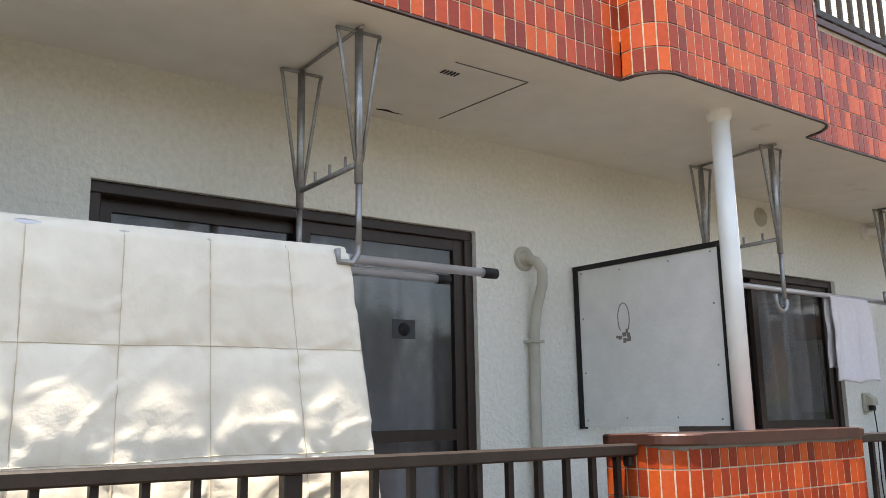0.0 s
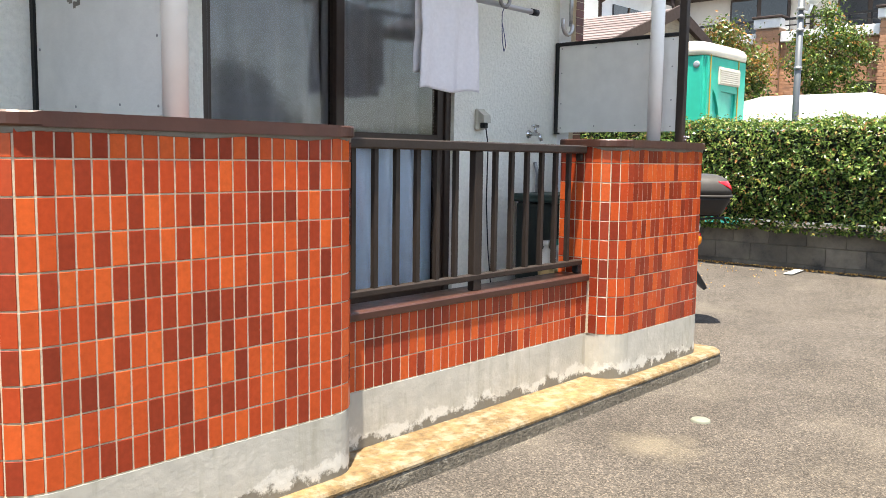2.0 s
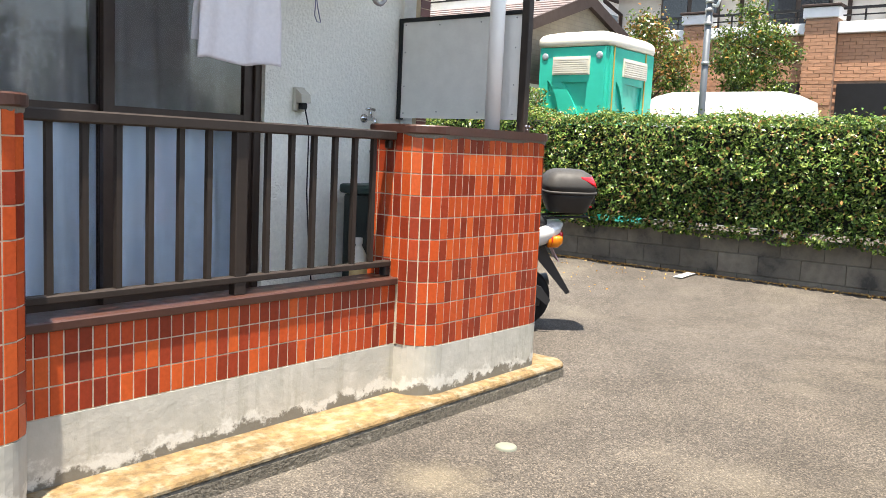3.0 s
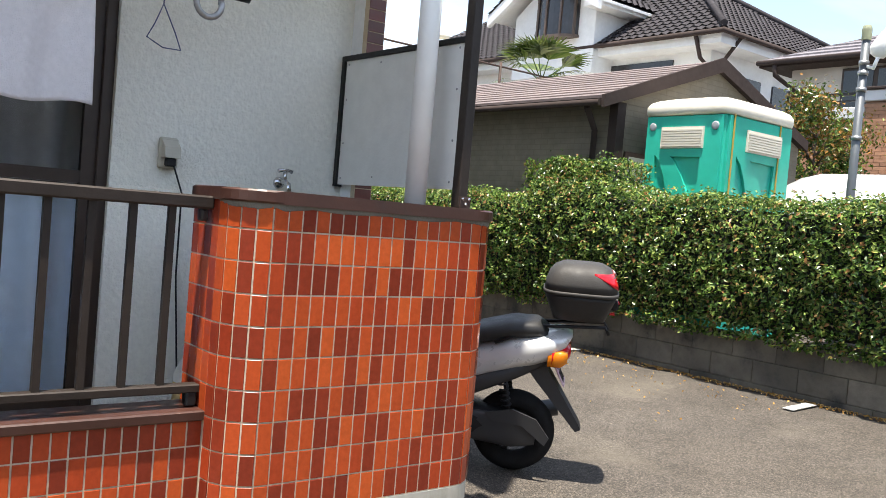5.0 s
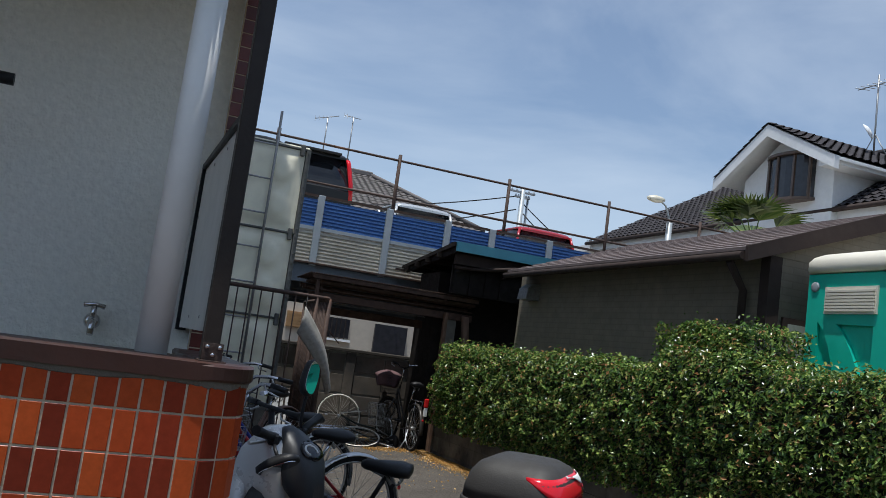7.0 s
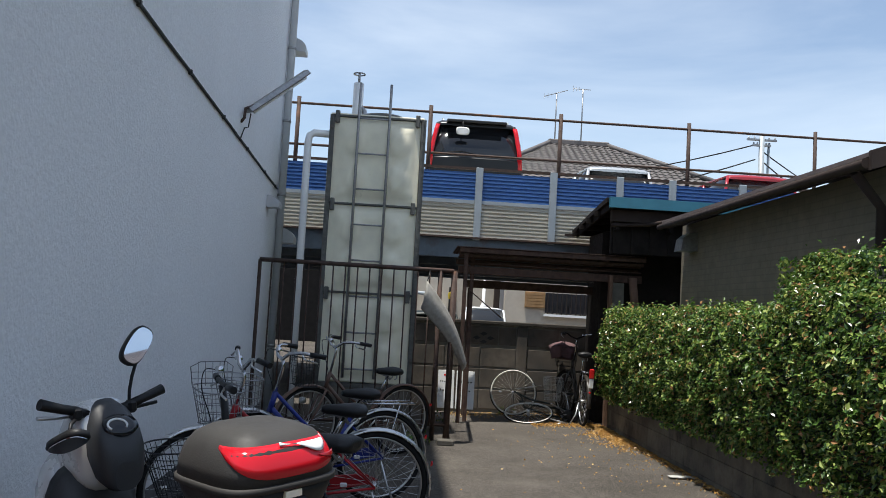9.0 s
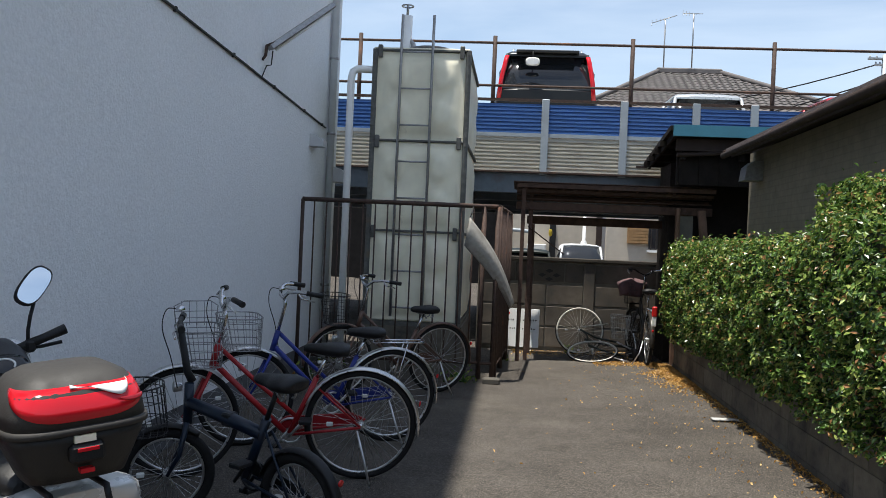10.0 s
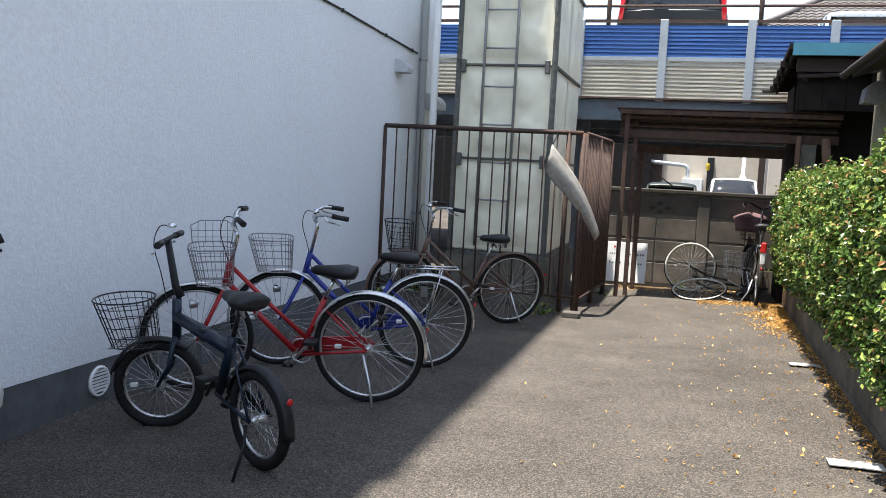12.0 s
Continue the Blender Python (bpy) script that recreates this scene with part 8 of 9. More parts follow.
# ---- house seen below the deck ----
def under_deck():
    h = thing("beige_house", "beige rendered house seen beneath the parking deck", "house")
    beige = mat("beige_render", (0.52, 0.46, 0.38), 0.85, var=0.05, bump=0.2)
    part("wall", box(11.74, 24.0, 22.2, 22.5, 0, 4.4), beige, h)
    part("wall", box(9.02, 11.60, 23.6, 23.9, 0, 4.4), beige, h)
    # near-black sheet fills the dark space seen past the tank
    part("wall", box(-2.0, 9.02, 23.3, 23.7, 0, 4.4), mat("near_black_wall", (0.014, 0.013, 0.013), 0.9, var=0.3, bump=0.3, spec=0.1), h, "plain near-black wall")
    # solid dark strip drawn where the walls leave an unlit gap
    part("wall", box(11.60, 11.74, 23.4, 23.6, 0, 4.4), M_FASCIA, h, "dark strip standing in for the gap between walls")
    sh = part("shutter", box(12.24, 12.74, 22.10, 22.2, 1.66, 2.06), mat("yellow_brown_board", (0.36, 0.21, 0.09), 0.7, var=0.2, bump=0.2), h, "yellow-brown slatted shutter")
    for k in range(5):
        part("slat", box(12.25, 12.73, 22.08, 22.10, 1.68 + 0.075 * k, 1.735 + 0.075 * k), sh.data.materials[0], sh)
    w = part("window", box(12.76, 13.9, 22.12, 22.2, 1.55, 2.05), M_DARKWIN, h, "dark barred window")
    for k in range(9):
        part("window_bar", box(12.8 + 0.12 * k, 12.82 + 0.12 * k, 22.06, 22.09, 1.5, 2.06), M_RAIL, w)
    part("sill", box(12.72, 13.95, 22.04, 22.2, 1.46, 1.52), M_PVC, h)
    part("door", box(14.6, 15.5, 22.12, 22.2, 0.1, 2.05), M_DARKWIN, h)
    # black slab drawn for the shade inside an opening
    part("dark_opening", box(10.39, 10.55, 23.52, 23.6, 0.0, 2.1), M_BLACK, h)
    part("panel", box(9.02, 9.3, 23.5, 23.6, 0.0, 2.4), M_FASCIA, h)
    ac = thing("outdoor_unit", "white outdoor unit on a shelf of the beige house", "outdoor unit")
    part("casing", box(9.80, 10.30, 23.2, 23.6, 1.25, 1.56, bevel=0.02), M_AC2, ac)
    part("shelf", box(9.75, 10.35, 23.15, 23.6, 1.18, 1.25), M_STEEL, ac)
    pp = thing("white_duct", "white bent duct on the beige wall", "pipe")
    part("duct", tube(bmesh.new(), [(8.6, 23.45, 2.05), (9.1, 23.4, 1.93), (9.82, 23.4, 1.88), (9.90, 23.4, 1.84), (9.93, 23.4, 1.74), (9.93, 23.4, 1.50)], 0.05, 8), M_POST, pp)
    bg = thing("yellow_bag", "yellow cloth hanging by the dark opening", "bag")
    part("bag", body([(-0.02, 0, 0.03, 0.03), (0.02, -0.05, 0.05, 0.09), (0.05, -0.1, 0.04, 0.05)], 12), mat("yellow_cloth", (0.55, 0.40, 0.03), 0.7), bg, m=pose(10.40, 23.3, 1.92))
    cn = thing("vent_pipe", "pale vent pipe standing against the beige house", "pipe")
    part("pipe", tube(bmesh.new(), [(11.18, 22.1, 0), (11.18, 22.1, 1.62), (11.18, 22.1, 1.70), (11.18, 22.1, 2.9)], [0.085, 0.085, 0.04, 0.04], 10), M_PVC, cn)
    for ob in (h, ac, pp, bg, cn):      # scaled up about the camera's place so the view still fits
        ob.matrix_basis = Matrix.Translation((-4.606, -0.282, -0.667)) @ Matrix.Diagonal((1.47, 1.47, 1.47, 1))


M_AC2 = mat("unit_white", (0.66, 0.66, 0.63), 0.5, var=0.04, bump=0.05)
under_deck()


# ---- gardens and a pale house behind the path, which the windows mirror ----
def behind():
    h = thing("pale_house", "pale two-storey house across the lane", "house")
    # unseen house, set far back to let more sky light onto the porch
    part("wall", box(-6, 6.5, -32.0, -26.0, 0, 5.6), M_CREAM, h)
    part("roof", prism(bmesh.new(), [(-32.5, 5.5), (-25.5, 5.5), (-29.0, 7.6)], -6.6, 7.1, "x"), M_SLATEROOF, h)
    for x in (-4.5, -1.2, 2.2, 4.6):
        for z in (0.9, 3.6):
            w = part("window", box(x, x + 1.4, -26.03, -25.96, z, z + 1.2), M_ALU, h)
            part("pane", box(x + 0.06, x + 1.34, -25.955, -25.945, z + 0.06, z + 1.14), M_CARGLASS, w)
    # unseen trees, heights and rows set for porch light and window reflections
    for k, (x, y, hh, w) in enumerate(((-1.5, -7.6, 4.6, 3.0), (1.8, -8.3, 5.2, 3.4), (5.2, -7.6, 4.4, 2.8), (8.6, -8.4, 5.0, 3.2), (-5, -8, 5, 3.4), (12.5, -8.6, 4.2, 3.0), (0.2, -9.4, 5.0, 3.0), (3.6, -9.5, 5.2, 3.0), (6.9, -9.4, 5.0, 3.0))):
        tree("tree", "broad-leaved garden tree across the lane", x, y, hh * 0.72, w * 0.95, 4500, 30 + k, None, 0.24, 0.16, M_LEAFDEEP, 26)
    structure("garden_wall", box(-12, 11.2, -7.0, -6.85, -0.3, 1.1), M_CONC, "low rendered garden wall across the lane", "wall")


behind()
brick_house()
# ---- windows ----
def window(n, x0, x1):
    w = thing("window_%d" % n, "bronze aluminium sliding window with grey curtains", "window", kind="structure")
    y0, y1 = FY + 0.055, FY + 0.125
    fr = 0.045
    part("window_frame", box(x0, x1, y0 - 0.03, y1 + 0.02, WZ1 - fr, WZ1, bevel=0.004), M_ALU, w)
    part("window_frame", box(x0, x0 + fr, y0 - 0.03, y1 + 0.02, WZ0, WZ1 - fr, bevel=0.004), M_ALU, w)
    part("window_frame", box(x1 - fr, x1, y0 - 0.03, y1 + 0.02, WZ0, WZ1 - fr, bevel=0.004), M_ALU, w)
    part("window_sill", box(x0 - 0.01, x1 + 0.01, FY - 0.02, y1 + 0.02, WZ0 - 0.02, WZ0 + 0.035, bevel=0.004), M_ALU, w)
    mid = (x0 + x1) / 2
    for a, b, y in ((x0 + fr, mid + 0.03, y1 - 0.02), (mid - 0.03, x1 - fr, y0 + 0.005)):
        s = part("sash", box(a, a + 0.055, y - 0.016, y + 0.016, WZ0 + 0.035, WZ1 - fr), M_ALU, w)
        part("stile", box(b - 0.055, b, y - 0.016, y + 0.016, WZ0 + 0.035, WZ1 - fr), M_ALU, s)
        for z0, z1 in ((WZ0 + 0.035, WZ0 + 0.12), (1.255, 1.305), (WZ1 - fr - 0.05, WZ1 - fr)):
            part("rail", box(a + 0.055, b - 0.055, y - 0.014, y + 0.014, z0, z1), M_ALU, s)
        for z0, z1 in ((WZ0 + 0.12, 1.255), (1.305, WZ1 - fr - 0.05)):
            p = part("pane", box(a + 0.055, b - 0.055, y - 0.003, y + 0.003, z0, z1), M_GLASS, s, "clear glass pane")
            p.visible_shadow = False
    rng = random.Random(n)
    # window 2: shade above and floor bounce below are put into the cloth tones
    tiers = ((0.31, 2.24, M_CURTAIN, "grey gathered curtain behind the window"),) if n == 1 else ((1.22, 2.24, M_CURTAIN, "grey gathered curtain, toned for shade, behind the upper pane"), (0.31, 1.24, M_CURTAIN_LIT, "pale blue gathered curtain, toned for floor bounce, behind the lower pane"))
    for a, b, yy in ((x0 - 0.02, mid - 0.04, FY + 0.165), (mid - 0.02, x1 + 0.02, FY + 0.165)):
        for tier, (za, zb, cloth, lab) in enumerate(tiers):
            c = thing("curtain", lab, "curtain", "curtains")
            bm = bmesh.new()
            k = int((b - a) / 0.012)
            ph = rng.uniform(0, 6)
            lines = []
            for j in range(5):
                z = za + (zb - za) * j / 4
                lines.append([bm.verts.new((a + (b - a) * i / k, yy + 0.012 * tier + 0.030 * math.sin(i * 0.42 + ph + 0.25 * j * math.sin(i * 0.05)) + 0.012 * math.sin(i * 0.17 + j), z)) for i in range(k + 1)])
            for r0, r1 in zip(lines, lines[1:]):
                for i in range(k):
                    f = bm.faces.new((r0[i], r0[i + 1], r1[i + 1], r1[i]))
                    f.smooth = True
            part("cloth", bm, cloth, c)
    return w


for n, (x0, x1) in enumerate(WINDOWS, 1):
    window(n, x0, x1)
# sticker behind the glass of the first window
M_TAG = mat("grey_sticker", (0.16, 0.17, 0.17), 0.6)
stk = thing("window_sticker", "small grey sticker with a round mark on the glass", "sticker")
part("card", box(2.50, 2.62, FY + 0.046, FY + 0.0475, 1.70, 1.785), M_DGREY, stk)
part("mark", lathe(bmesh.new(), [(0.03, 0), (0.03, 0.001), (0, 0.0012)], 16, pose(2.56, FY + 0.0455, 1.742, 90, 0, 0)), M_BLACK, stk)


# ---- railings ----
def railing(name, x0, x1, posts, bars, brackets):
    r = thing(name, "brown painted metal railing on the low wall", "railing", "balcony railings")
    y = LOW + 0.05
    part("top_rail", box(x0, x1, y - 0.033, y + 0.033, 1.205, 1.248, bevel=0.006), M_RAIL, r)
    part("bottom_rail", box(x0, x1, y - 0.022, y + 0.022, 0.605, 0.633, bevel=0.004), M_RAIL, r)
    bar = mesh_of("baluster", box(-0.011, 0.011, -0.011, 0.011, 0.633, 1.205), M_RAIL)
    for x in bars:
        ob = new("baluster", bar)
        ob.parent, ob.matrix_basis = r, pose(x, y, 0)
    for x in posts:
        part("post", box(x - 0.028, x + 0.028, y - 0.02, y + 0.02, SILLZ + 0.034, 1.205, bevel=0.003), M_RAIL, r)
    for x, s in brackets:
        part("bracket", box(x - 0.012, x + 0.012, y - 0.02, y + 0.02, 1.165, 1.205, bevel=0.006), M_RAIL, r)
        part("bracket", box(x - 0.018, x + 0.018, y - 0.02, y + 0.02, 0.56, 0.61, bevel=0.006), M_BLACK, r)
    return r


EAST = [2.888, 2.76, 2.632, 2.50, 2.37, 2.238, 2.103, 1.977, 1.844, 1.714]
railing("balcony_railing", 0.17, 2.975, [1.571], EAST + [3.142 - x for x in EAST], [(2.95, 1)])
railing("balcony_railing", 4.305, 6.095, [5.203], [4.43, 4.554, 4.679, 4.805, 4.932, 5.057, 5.344, 5.471, 5.596, 5.721, 5.845, 5.967], [(6.07, 1), (4.33, -1)])
# upper balcony railing
up = thing("upper_railing", "brown metal railing on the upper balcony", "railing", "balcony railings")
for a, b in ((4.35, 6.05),):
    for z in (UPLOW + 0.10, UPLOW + 0.55):
        part("rail", box(a, b, LOW + 0.04, LOW + 0.09, z, z + 0.035), M_RAIL, up)
    for k in range(15):
        x = a + 0.06 + 0.115 * k
        part("baluster", box(x - 0.011, x + 0.011, LOW + 0.054, LOW + 0.076, UPLOW + 0.035, UPLOW + 0.55), M_RAIL, up)


# ---- laundry hangers under the soffit ----
def hanger(x, drop, back, hook=False):
    h = thing("laundry_hanger", "grey steel ceiling hanger for washing poles", "laundry hanger", "laundry hangers")
    ys = (2.45, 2.88)
    zt, zk = SOFFIT - 0.01, 2.19
    for y, drop in zip(ys, (drop, back)):
        part("tube", tube(bmesh.new(), [(x, y, zt), (x, y, zk - 0.07)], 0.015, 8), M_STEEL, h)
        part("rod", tube(bmesh.new(), [(x, y, zk - 0.07), (x, y, drop + 0.02)], 0.011, 8), M_STEEL, h)
        part("ceiling_bar", tube(bmesh.new(), [(x - 0.085, y + 0.004, zt - 0.012), (x + 0.085, y - 0.004, zt - 0.012)], 0.007, 6), M_STEEL, h)
        for s in (-1, 1):
            part("brace", tube(bmesh.new(), [(x + 0.085 * s, y, zt - 0.012), (x + 0.078 * s, y, zt - 0.04), (x + 0.013 * s, y, zk + 0.01)], 0.0075, 6), M_STEEL, h)
        if hook:
            part("hook", tube(bmesh.new(), [(x, y, drop + 0.03)] + [(x - 0.045 + 0.045 * math.cos(a), y - 0.01, drop + 0.02 - 0.05 * math.sin(a)) for a in (radians(v) for v in range(0, 181, 20))] + [(x - 0.09, y - 0.01, drop + 0.05)], 0.011, 8), M_STEEL, h)
        else:
            part("hook", tube(bmesh.new(), [(x, y, drop + 0.04), (x - 0.004, y, drop + 0.01), (x - 0.03, y - 0.008, drop - 0.02), (x - 0.08, y - 0.01, drop - 0.022), (x - 0.085, y - 0.01, drop + 0.02)], 0.011, 8), M_STEEL, h)
    part("cross_bar", tube(bmesh.new(), [(x, ys[0], zk), (x, ys[1], zk)], 0.010, 8), M_STEEL, h)
    part("top_bar", tube(bmesh.new(), [(x, ys[0] - 0.03, zt), (x, ys[1] + 0.02, zt)], 0.007, 6), M_STEEL, h)
    for k in range(3):
        y = ys[0] + 0.09 + 0.11 * k
        part("peg", tube(bmesh.new(), [(x, y, zk), (x, y, zk + 0.045)], 0.006, 6), M_STEEL, h)
    return h


hanger(1.86, 1.87, 1.91)
hanger(4.25, 1.86, 2.06, True)
hanger(6.13, 1.87, 2.06, True)
hanger(0.2, 1.87, 1.91)


def pole(x0, x1, y, z, r=0.016, tilt=0.0):
    p = thing("washing_pole", "silver washing pole with black end cap", "washing pole", "washing poles")
    part("pole", tube(bmesh.new(), [(x0, y, z), (x1 - 0.055, y, z + tilt)], r, 12), M_POLE, p)
    part("end_cap", tube(bmesh.new(), [(x1 - 0.06, y, z + tilt), (x1, y, z + tilt)], r + 0.004, 12), M_BLACK, p, "black rubber end cap")


pole(-0.6, 2.45, 2.465, 1.868)
pole(-0.6, 2.52, 2.85, 1.905)
pole(3.95, 6.44, 2.90, 2.045)


# ---- futon over the front pole ----
def futon():
    q = thing("futon_quilt", "cream cotton futon quilt airing over a washing pole", "futon")
    x0, x1, yp, zp = 0.35, 1.815, 2.485, 1.878
    nx = 240
    seams = [0.35, 0.61, 0.86, 1.11, 1.357, 1.60, 1.815]
    bm = bmesh.new()
    grid = []
    length_f, length_b = 0.995, 0.80
    us = [-length_b + (length_b + length_f) * j / 220 for j in range(221)]
    for u in us:                      # negative: behind the pole
        row = []
        for i in range(nx + 1):
            x = x0 + (x1 - x0) * i / nx
            sx = min(abs(x - s) for s in seams)
            v = abs(u)
            sz = min(abs(v - q) for q in (0.36, 0.672, 0.98))
            puff = 0.032 * (1 - math.exp(-sx / 0.040)) * (1 - math.exp(-sz / 0.050)) * (0.75 + 0.25 * noise.noise((x * 3, v * 3, 8)))
            puff += 0.007 * noise.noise((x * 4, v * 3, 1.0)) + 0.0035 * noise.noise((x * 15, v * 7, 2.0))
            pleat = math.sin(x * 95 + 7 * noise.noise((x * 5, v * 6, 5)))
            crease = abs(noise.noise((x * 5 + v * 7, v * 4 - x * 3, 9.0)))
            puff += 0.006 * max(0.0, 0.22 - crease) / 0.22 * math.exp(-min(sx, sz) / 0.12)
            puff += 0.0026 * pleat * math.exp(-sz / 0.05) + 0.0014 * math.sin(v * 110 + 8 * noise.noise((x * 6, v * 5, 6))) * math.exp(-sx / 0.035)
            puff += 0.0022 * noise.noise((x * 26, v * 14, 4.0)) * smooth01((v - 0.40) / 0.25)
            puff -= 0.010 * math.exp(-abs(x - 1.357) / 0.012)
            r = 0.020 + max(0.0, puff) * min(1.0, v / 0.16)
            lean = 0.012 * v
            end = length_f if u > 0 else length_b
            tuck = smooth01((v - end + 0.07) / 0.07)
            if v < 0.05:
                a = u / 0.05 * math.pi / 2
                p = Vector((x, yp - math.sin(a) * r, zp + math.cos(a) * r - 0.002))
            else:
                s = 1 if u > 0 else -1
                p = Vector((x + 0.14 * v * smooth01((i / nx - 0.55) / 0.45), yp - s * (r * (1 - tuck) + lean + 0.004), zp - (v - 0.05) - 0.02 * noise.noise((x * 2.5, 3, 3)) * v))
            p.z -= 0.018 * (1 - i / nx)
            row.append(bm.verts.new(p))
        grid.append(row)
    for a, b in zip(grid, grid[1:]):
        for i in range(nx):
            f = bm.faces.new((a[i], a[i + 1], b[i + 1], b[i]))
            f.smooth = True
    lines = []
    for sx_ in seams[1:-1]:
        i = round((sx_ - x0) / (x1 - x0) * nx)
        lines.append([row[i].co + Vector((0, -0.0135, 0)) for row, u in zip(grid, us) if u > 0.03])
    for sv in (0.36, 0.672):
        j = min(range(len(us)), key=lambda k: abs(us[k] - sv))
        lines.append([v.co + Vector((0, -0.0135, 0)) for v in grid[j]])
    # tan lines mark the seams, which the relief alone barely shows
    seam_line = mat("tan_seam_line", (0.70, 0.60, 0.46), 0.9, bump=0.1)
    for ln in lines:
        part("seam", tube(bmesh.new(), ln, 0.0014, 4), seam_line, q, "tan line along the seam")
    ob = part("cover", bm, M_COTTON, q)
    md = ob.modifiers.new("thick", "SOLIDIFY")
    md.thickness, md.offset = 0.012, 1
    for x in (0.86, 1.80):
        part("tie", tube(bmesh.new(), [(x, 2.37, 0.95), (x + 0.01, 2.365, 0.90), (x + 0.03, 2.36, 0.875)], 0.009, 6), mat("maroon_tie", (0.06, 0.02, 0.02), 0.8), q, "maroon tie")


futon()


# ---- towel ----
def towel():
    t = thing("bath_towel", "white towel folded over the washing pole", "towel")
    bm = bmesh.new()
    x0, x1, y, z = 5.41, 5.84, 2.90, 2.048
    grid = []
    for j in range(61):
        u = -0.46 + 1.0 * j / 60
        row = []
        for i in range(41):
            s = i / 40
            x = x0 + (x1 - x0) * s
            v = abs(u)
            w = 0.018 * math.sin(s * 14 + v * 2) * min(1, v * 4) + 0.010 * noise.noise((s * 6, v * 6, 0))
            if v < 0.04:
                a = u / 0.04 * math.pi / 2
                p = (x, y - 0.022 * math.sin(a), z - 0.02 + 0.022 * math.cos(a))
            else:
                d = 1 if u > 0 else -1
                p = (x + 0.03 * (s - 0.5) * v * 2 - 0.04 * v * (1 - s), y - d * (0.022 + 0.015 * v) - w, z - 0.02 - (v - 0.04) + 0.02 * math.sin(s * 9) * v)
            row.append(bm.verts.new(p))
        grid.append(row)
    for a, b in zip(grid, grid[1:]):
        for i in range(40):
            f = bm.faces.new((a[i], a[i + 1], b[i + 1], b[i]))
            f.smooth = True
    ob = part("cloth", bm, M_TOWEL, t)
    md = ob.modifiers.new("thick", "SOLIDIFY")
    md.thickness = 0.006


towel()
wire = mat("blue_wire", (0.05, 0.06, 0.16), 0.4)
ch = thing("wire_hanger", "thin dark blue wire coat hanger on the pole", "coat hanger")
part("wire", tube(bmesh.new(), [(6.10, 2.90, 1.95), (6.05, 2.84, 1.86), (6.01, 2.80, 1.80), (6.10, 2.88, 1.785), (6.20, 2.96, 1.80), (6.17, 2.95, 1.86)], 0.0025, 5, closed=True), wire, ch)
part("hook", tube(bmesh.new(), [(6.10, 2.90, 1.95), (6.10, 2.90, 2.0), (6.10, 2.88, 2.04), (6.10, 2.90, 2.055), (6.10, 2.918, 2.04)], 0.0025, 5), wire, ch)


# ---- partition panels between the flats ----
def partition(x, y0, y1, z0, z1, post_top):
    p = thing("partition_panel", "pale cement-board partition in a dark steel frame", "partition", "partitions")
    part("board", box(x - 0.006, x + 0.006, y0 + 0.02, y1, z0 + 0.01, z1 - 0.012), M_BOARD, p)
    part("frame", box(x - 0.018, x + 0.018, y0, y1, z1 - 0.024, z1, bevel=0.003), M_BLACK, p)
    part("frame", box(x - 0.018, x + 0.018, y1 - 0.028, y1 - 0.004, z0, z1 - 0.024), M_BLACK, p)
    part("post", box(x - 0.022, x + 0.022, y0 - 0.03, y0 + 0.018, 1.285, post_top, bevel=0.003), M_RAIL if post_top > 2.3 else M_BLACK, p)
    screw = mesh_of("screw", lathe(bmesh.new(), [(0.005, 0), (0.005, 0.002), (0, 0.003)], 8), M_STEEL)
    spots = [(y1 - 0.05, z0 + (z1 - z0) * k / 3 + (0.04, 0, 0, -0.04)[k]) for k in range(4)] + [(y0 + 0.06, z0 + (z1 - z0) * k / 3 + (0.04, 0, 0, -0.04)[k]) for k in range(4)] + [(y0 + (y1 - y0) * f, z) for f in (0.33, 0.66) for z in (z0 + 0.05, z1 - 0.05)]
    for yy, zz in spots:
        ob = new("screw", screw)
        ob.parent, ob.matrix_basis = p, pose(x - 0.006, yy, zz, 0, -90, 0)
    return p


p1 = partition(3.645, 2.345, FY, 1.29, 2.10, 2.10)
p1.matrix_basis = pose(3.645, 2.345, 0, 0, 0, 4.5) @ pose(-3.645, -2.345, 0)
part("torn_mark", tube(bmesh.new(), [(3.638, 2.90 + 0.034 * math.cos(a), 1.81 + 0.075 * math.sin(a)) for a in (radians(v) for v in range(-50, 231, 20))], 0.0022, 5), M_TAG, p1, "grey remains of a glued outline")
bm = bmesh.new()
rng = random.Random(8)
for k in range(9):
    yy, zz = 2.86 + 0.085 * rng.random(), 1.685 + 0.055 * rng.random()
    bx(bm, 3.6375, 3.6386, yy, yy + 0.03 * rng.random() + 0.008, zz, zz + 0.012 + 0.012 * rng.random())
tagged(part("glue_patch", bm, mat("glue_stain", (0.22, 0.20, 0.17), 0.9), p1, "grey glue stain"), kind="stuff")
partition(7.085, 2.27, FY - 0.006, 1.345, 1.955, SOFFIT)
clamp = thing("pipe_clamp", "small galvanised bracket at the foot of the post", "bracket")
part("plate", box(7.064, 7.116, 2.232, 2.239, CAPZ + 0.042, CAPZ + 0.090), M_RUST, clamp)
part("base_plate", box(7.055, 7.125, 2.215, 2.30, CAPZ + 0.042, CAPZ + 0.0455), M_RUST, clamp)
for bx_, bz in ((7.074, 0.080), (7.106, 0.080), (7.09, 0.060)):
    part("bolt", lathe(bmesh.new(), [(0.006, 0), (0.006, 0.006), (0, 0.009)], 8, pose(bx_, 2.232, CAPZ + bz, 90, 0, 0)), M_CHROME, clamp)


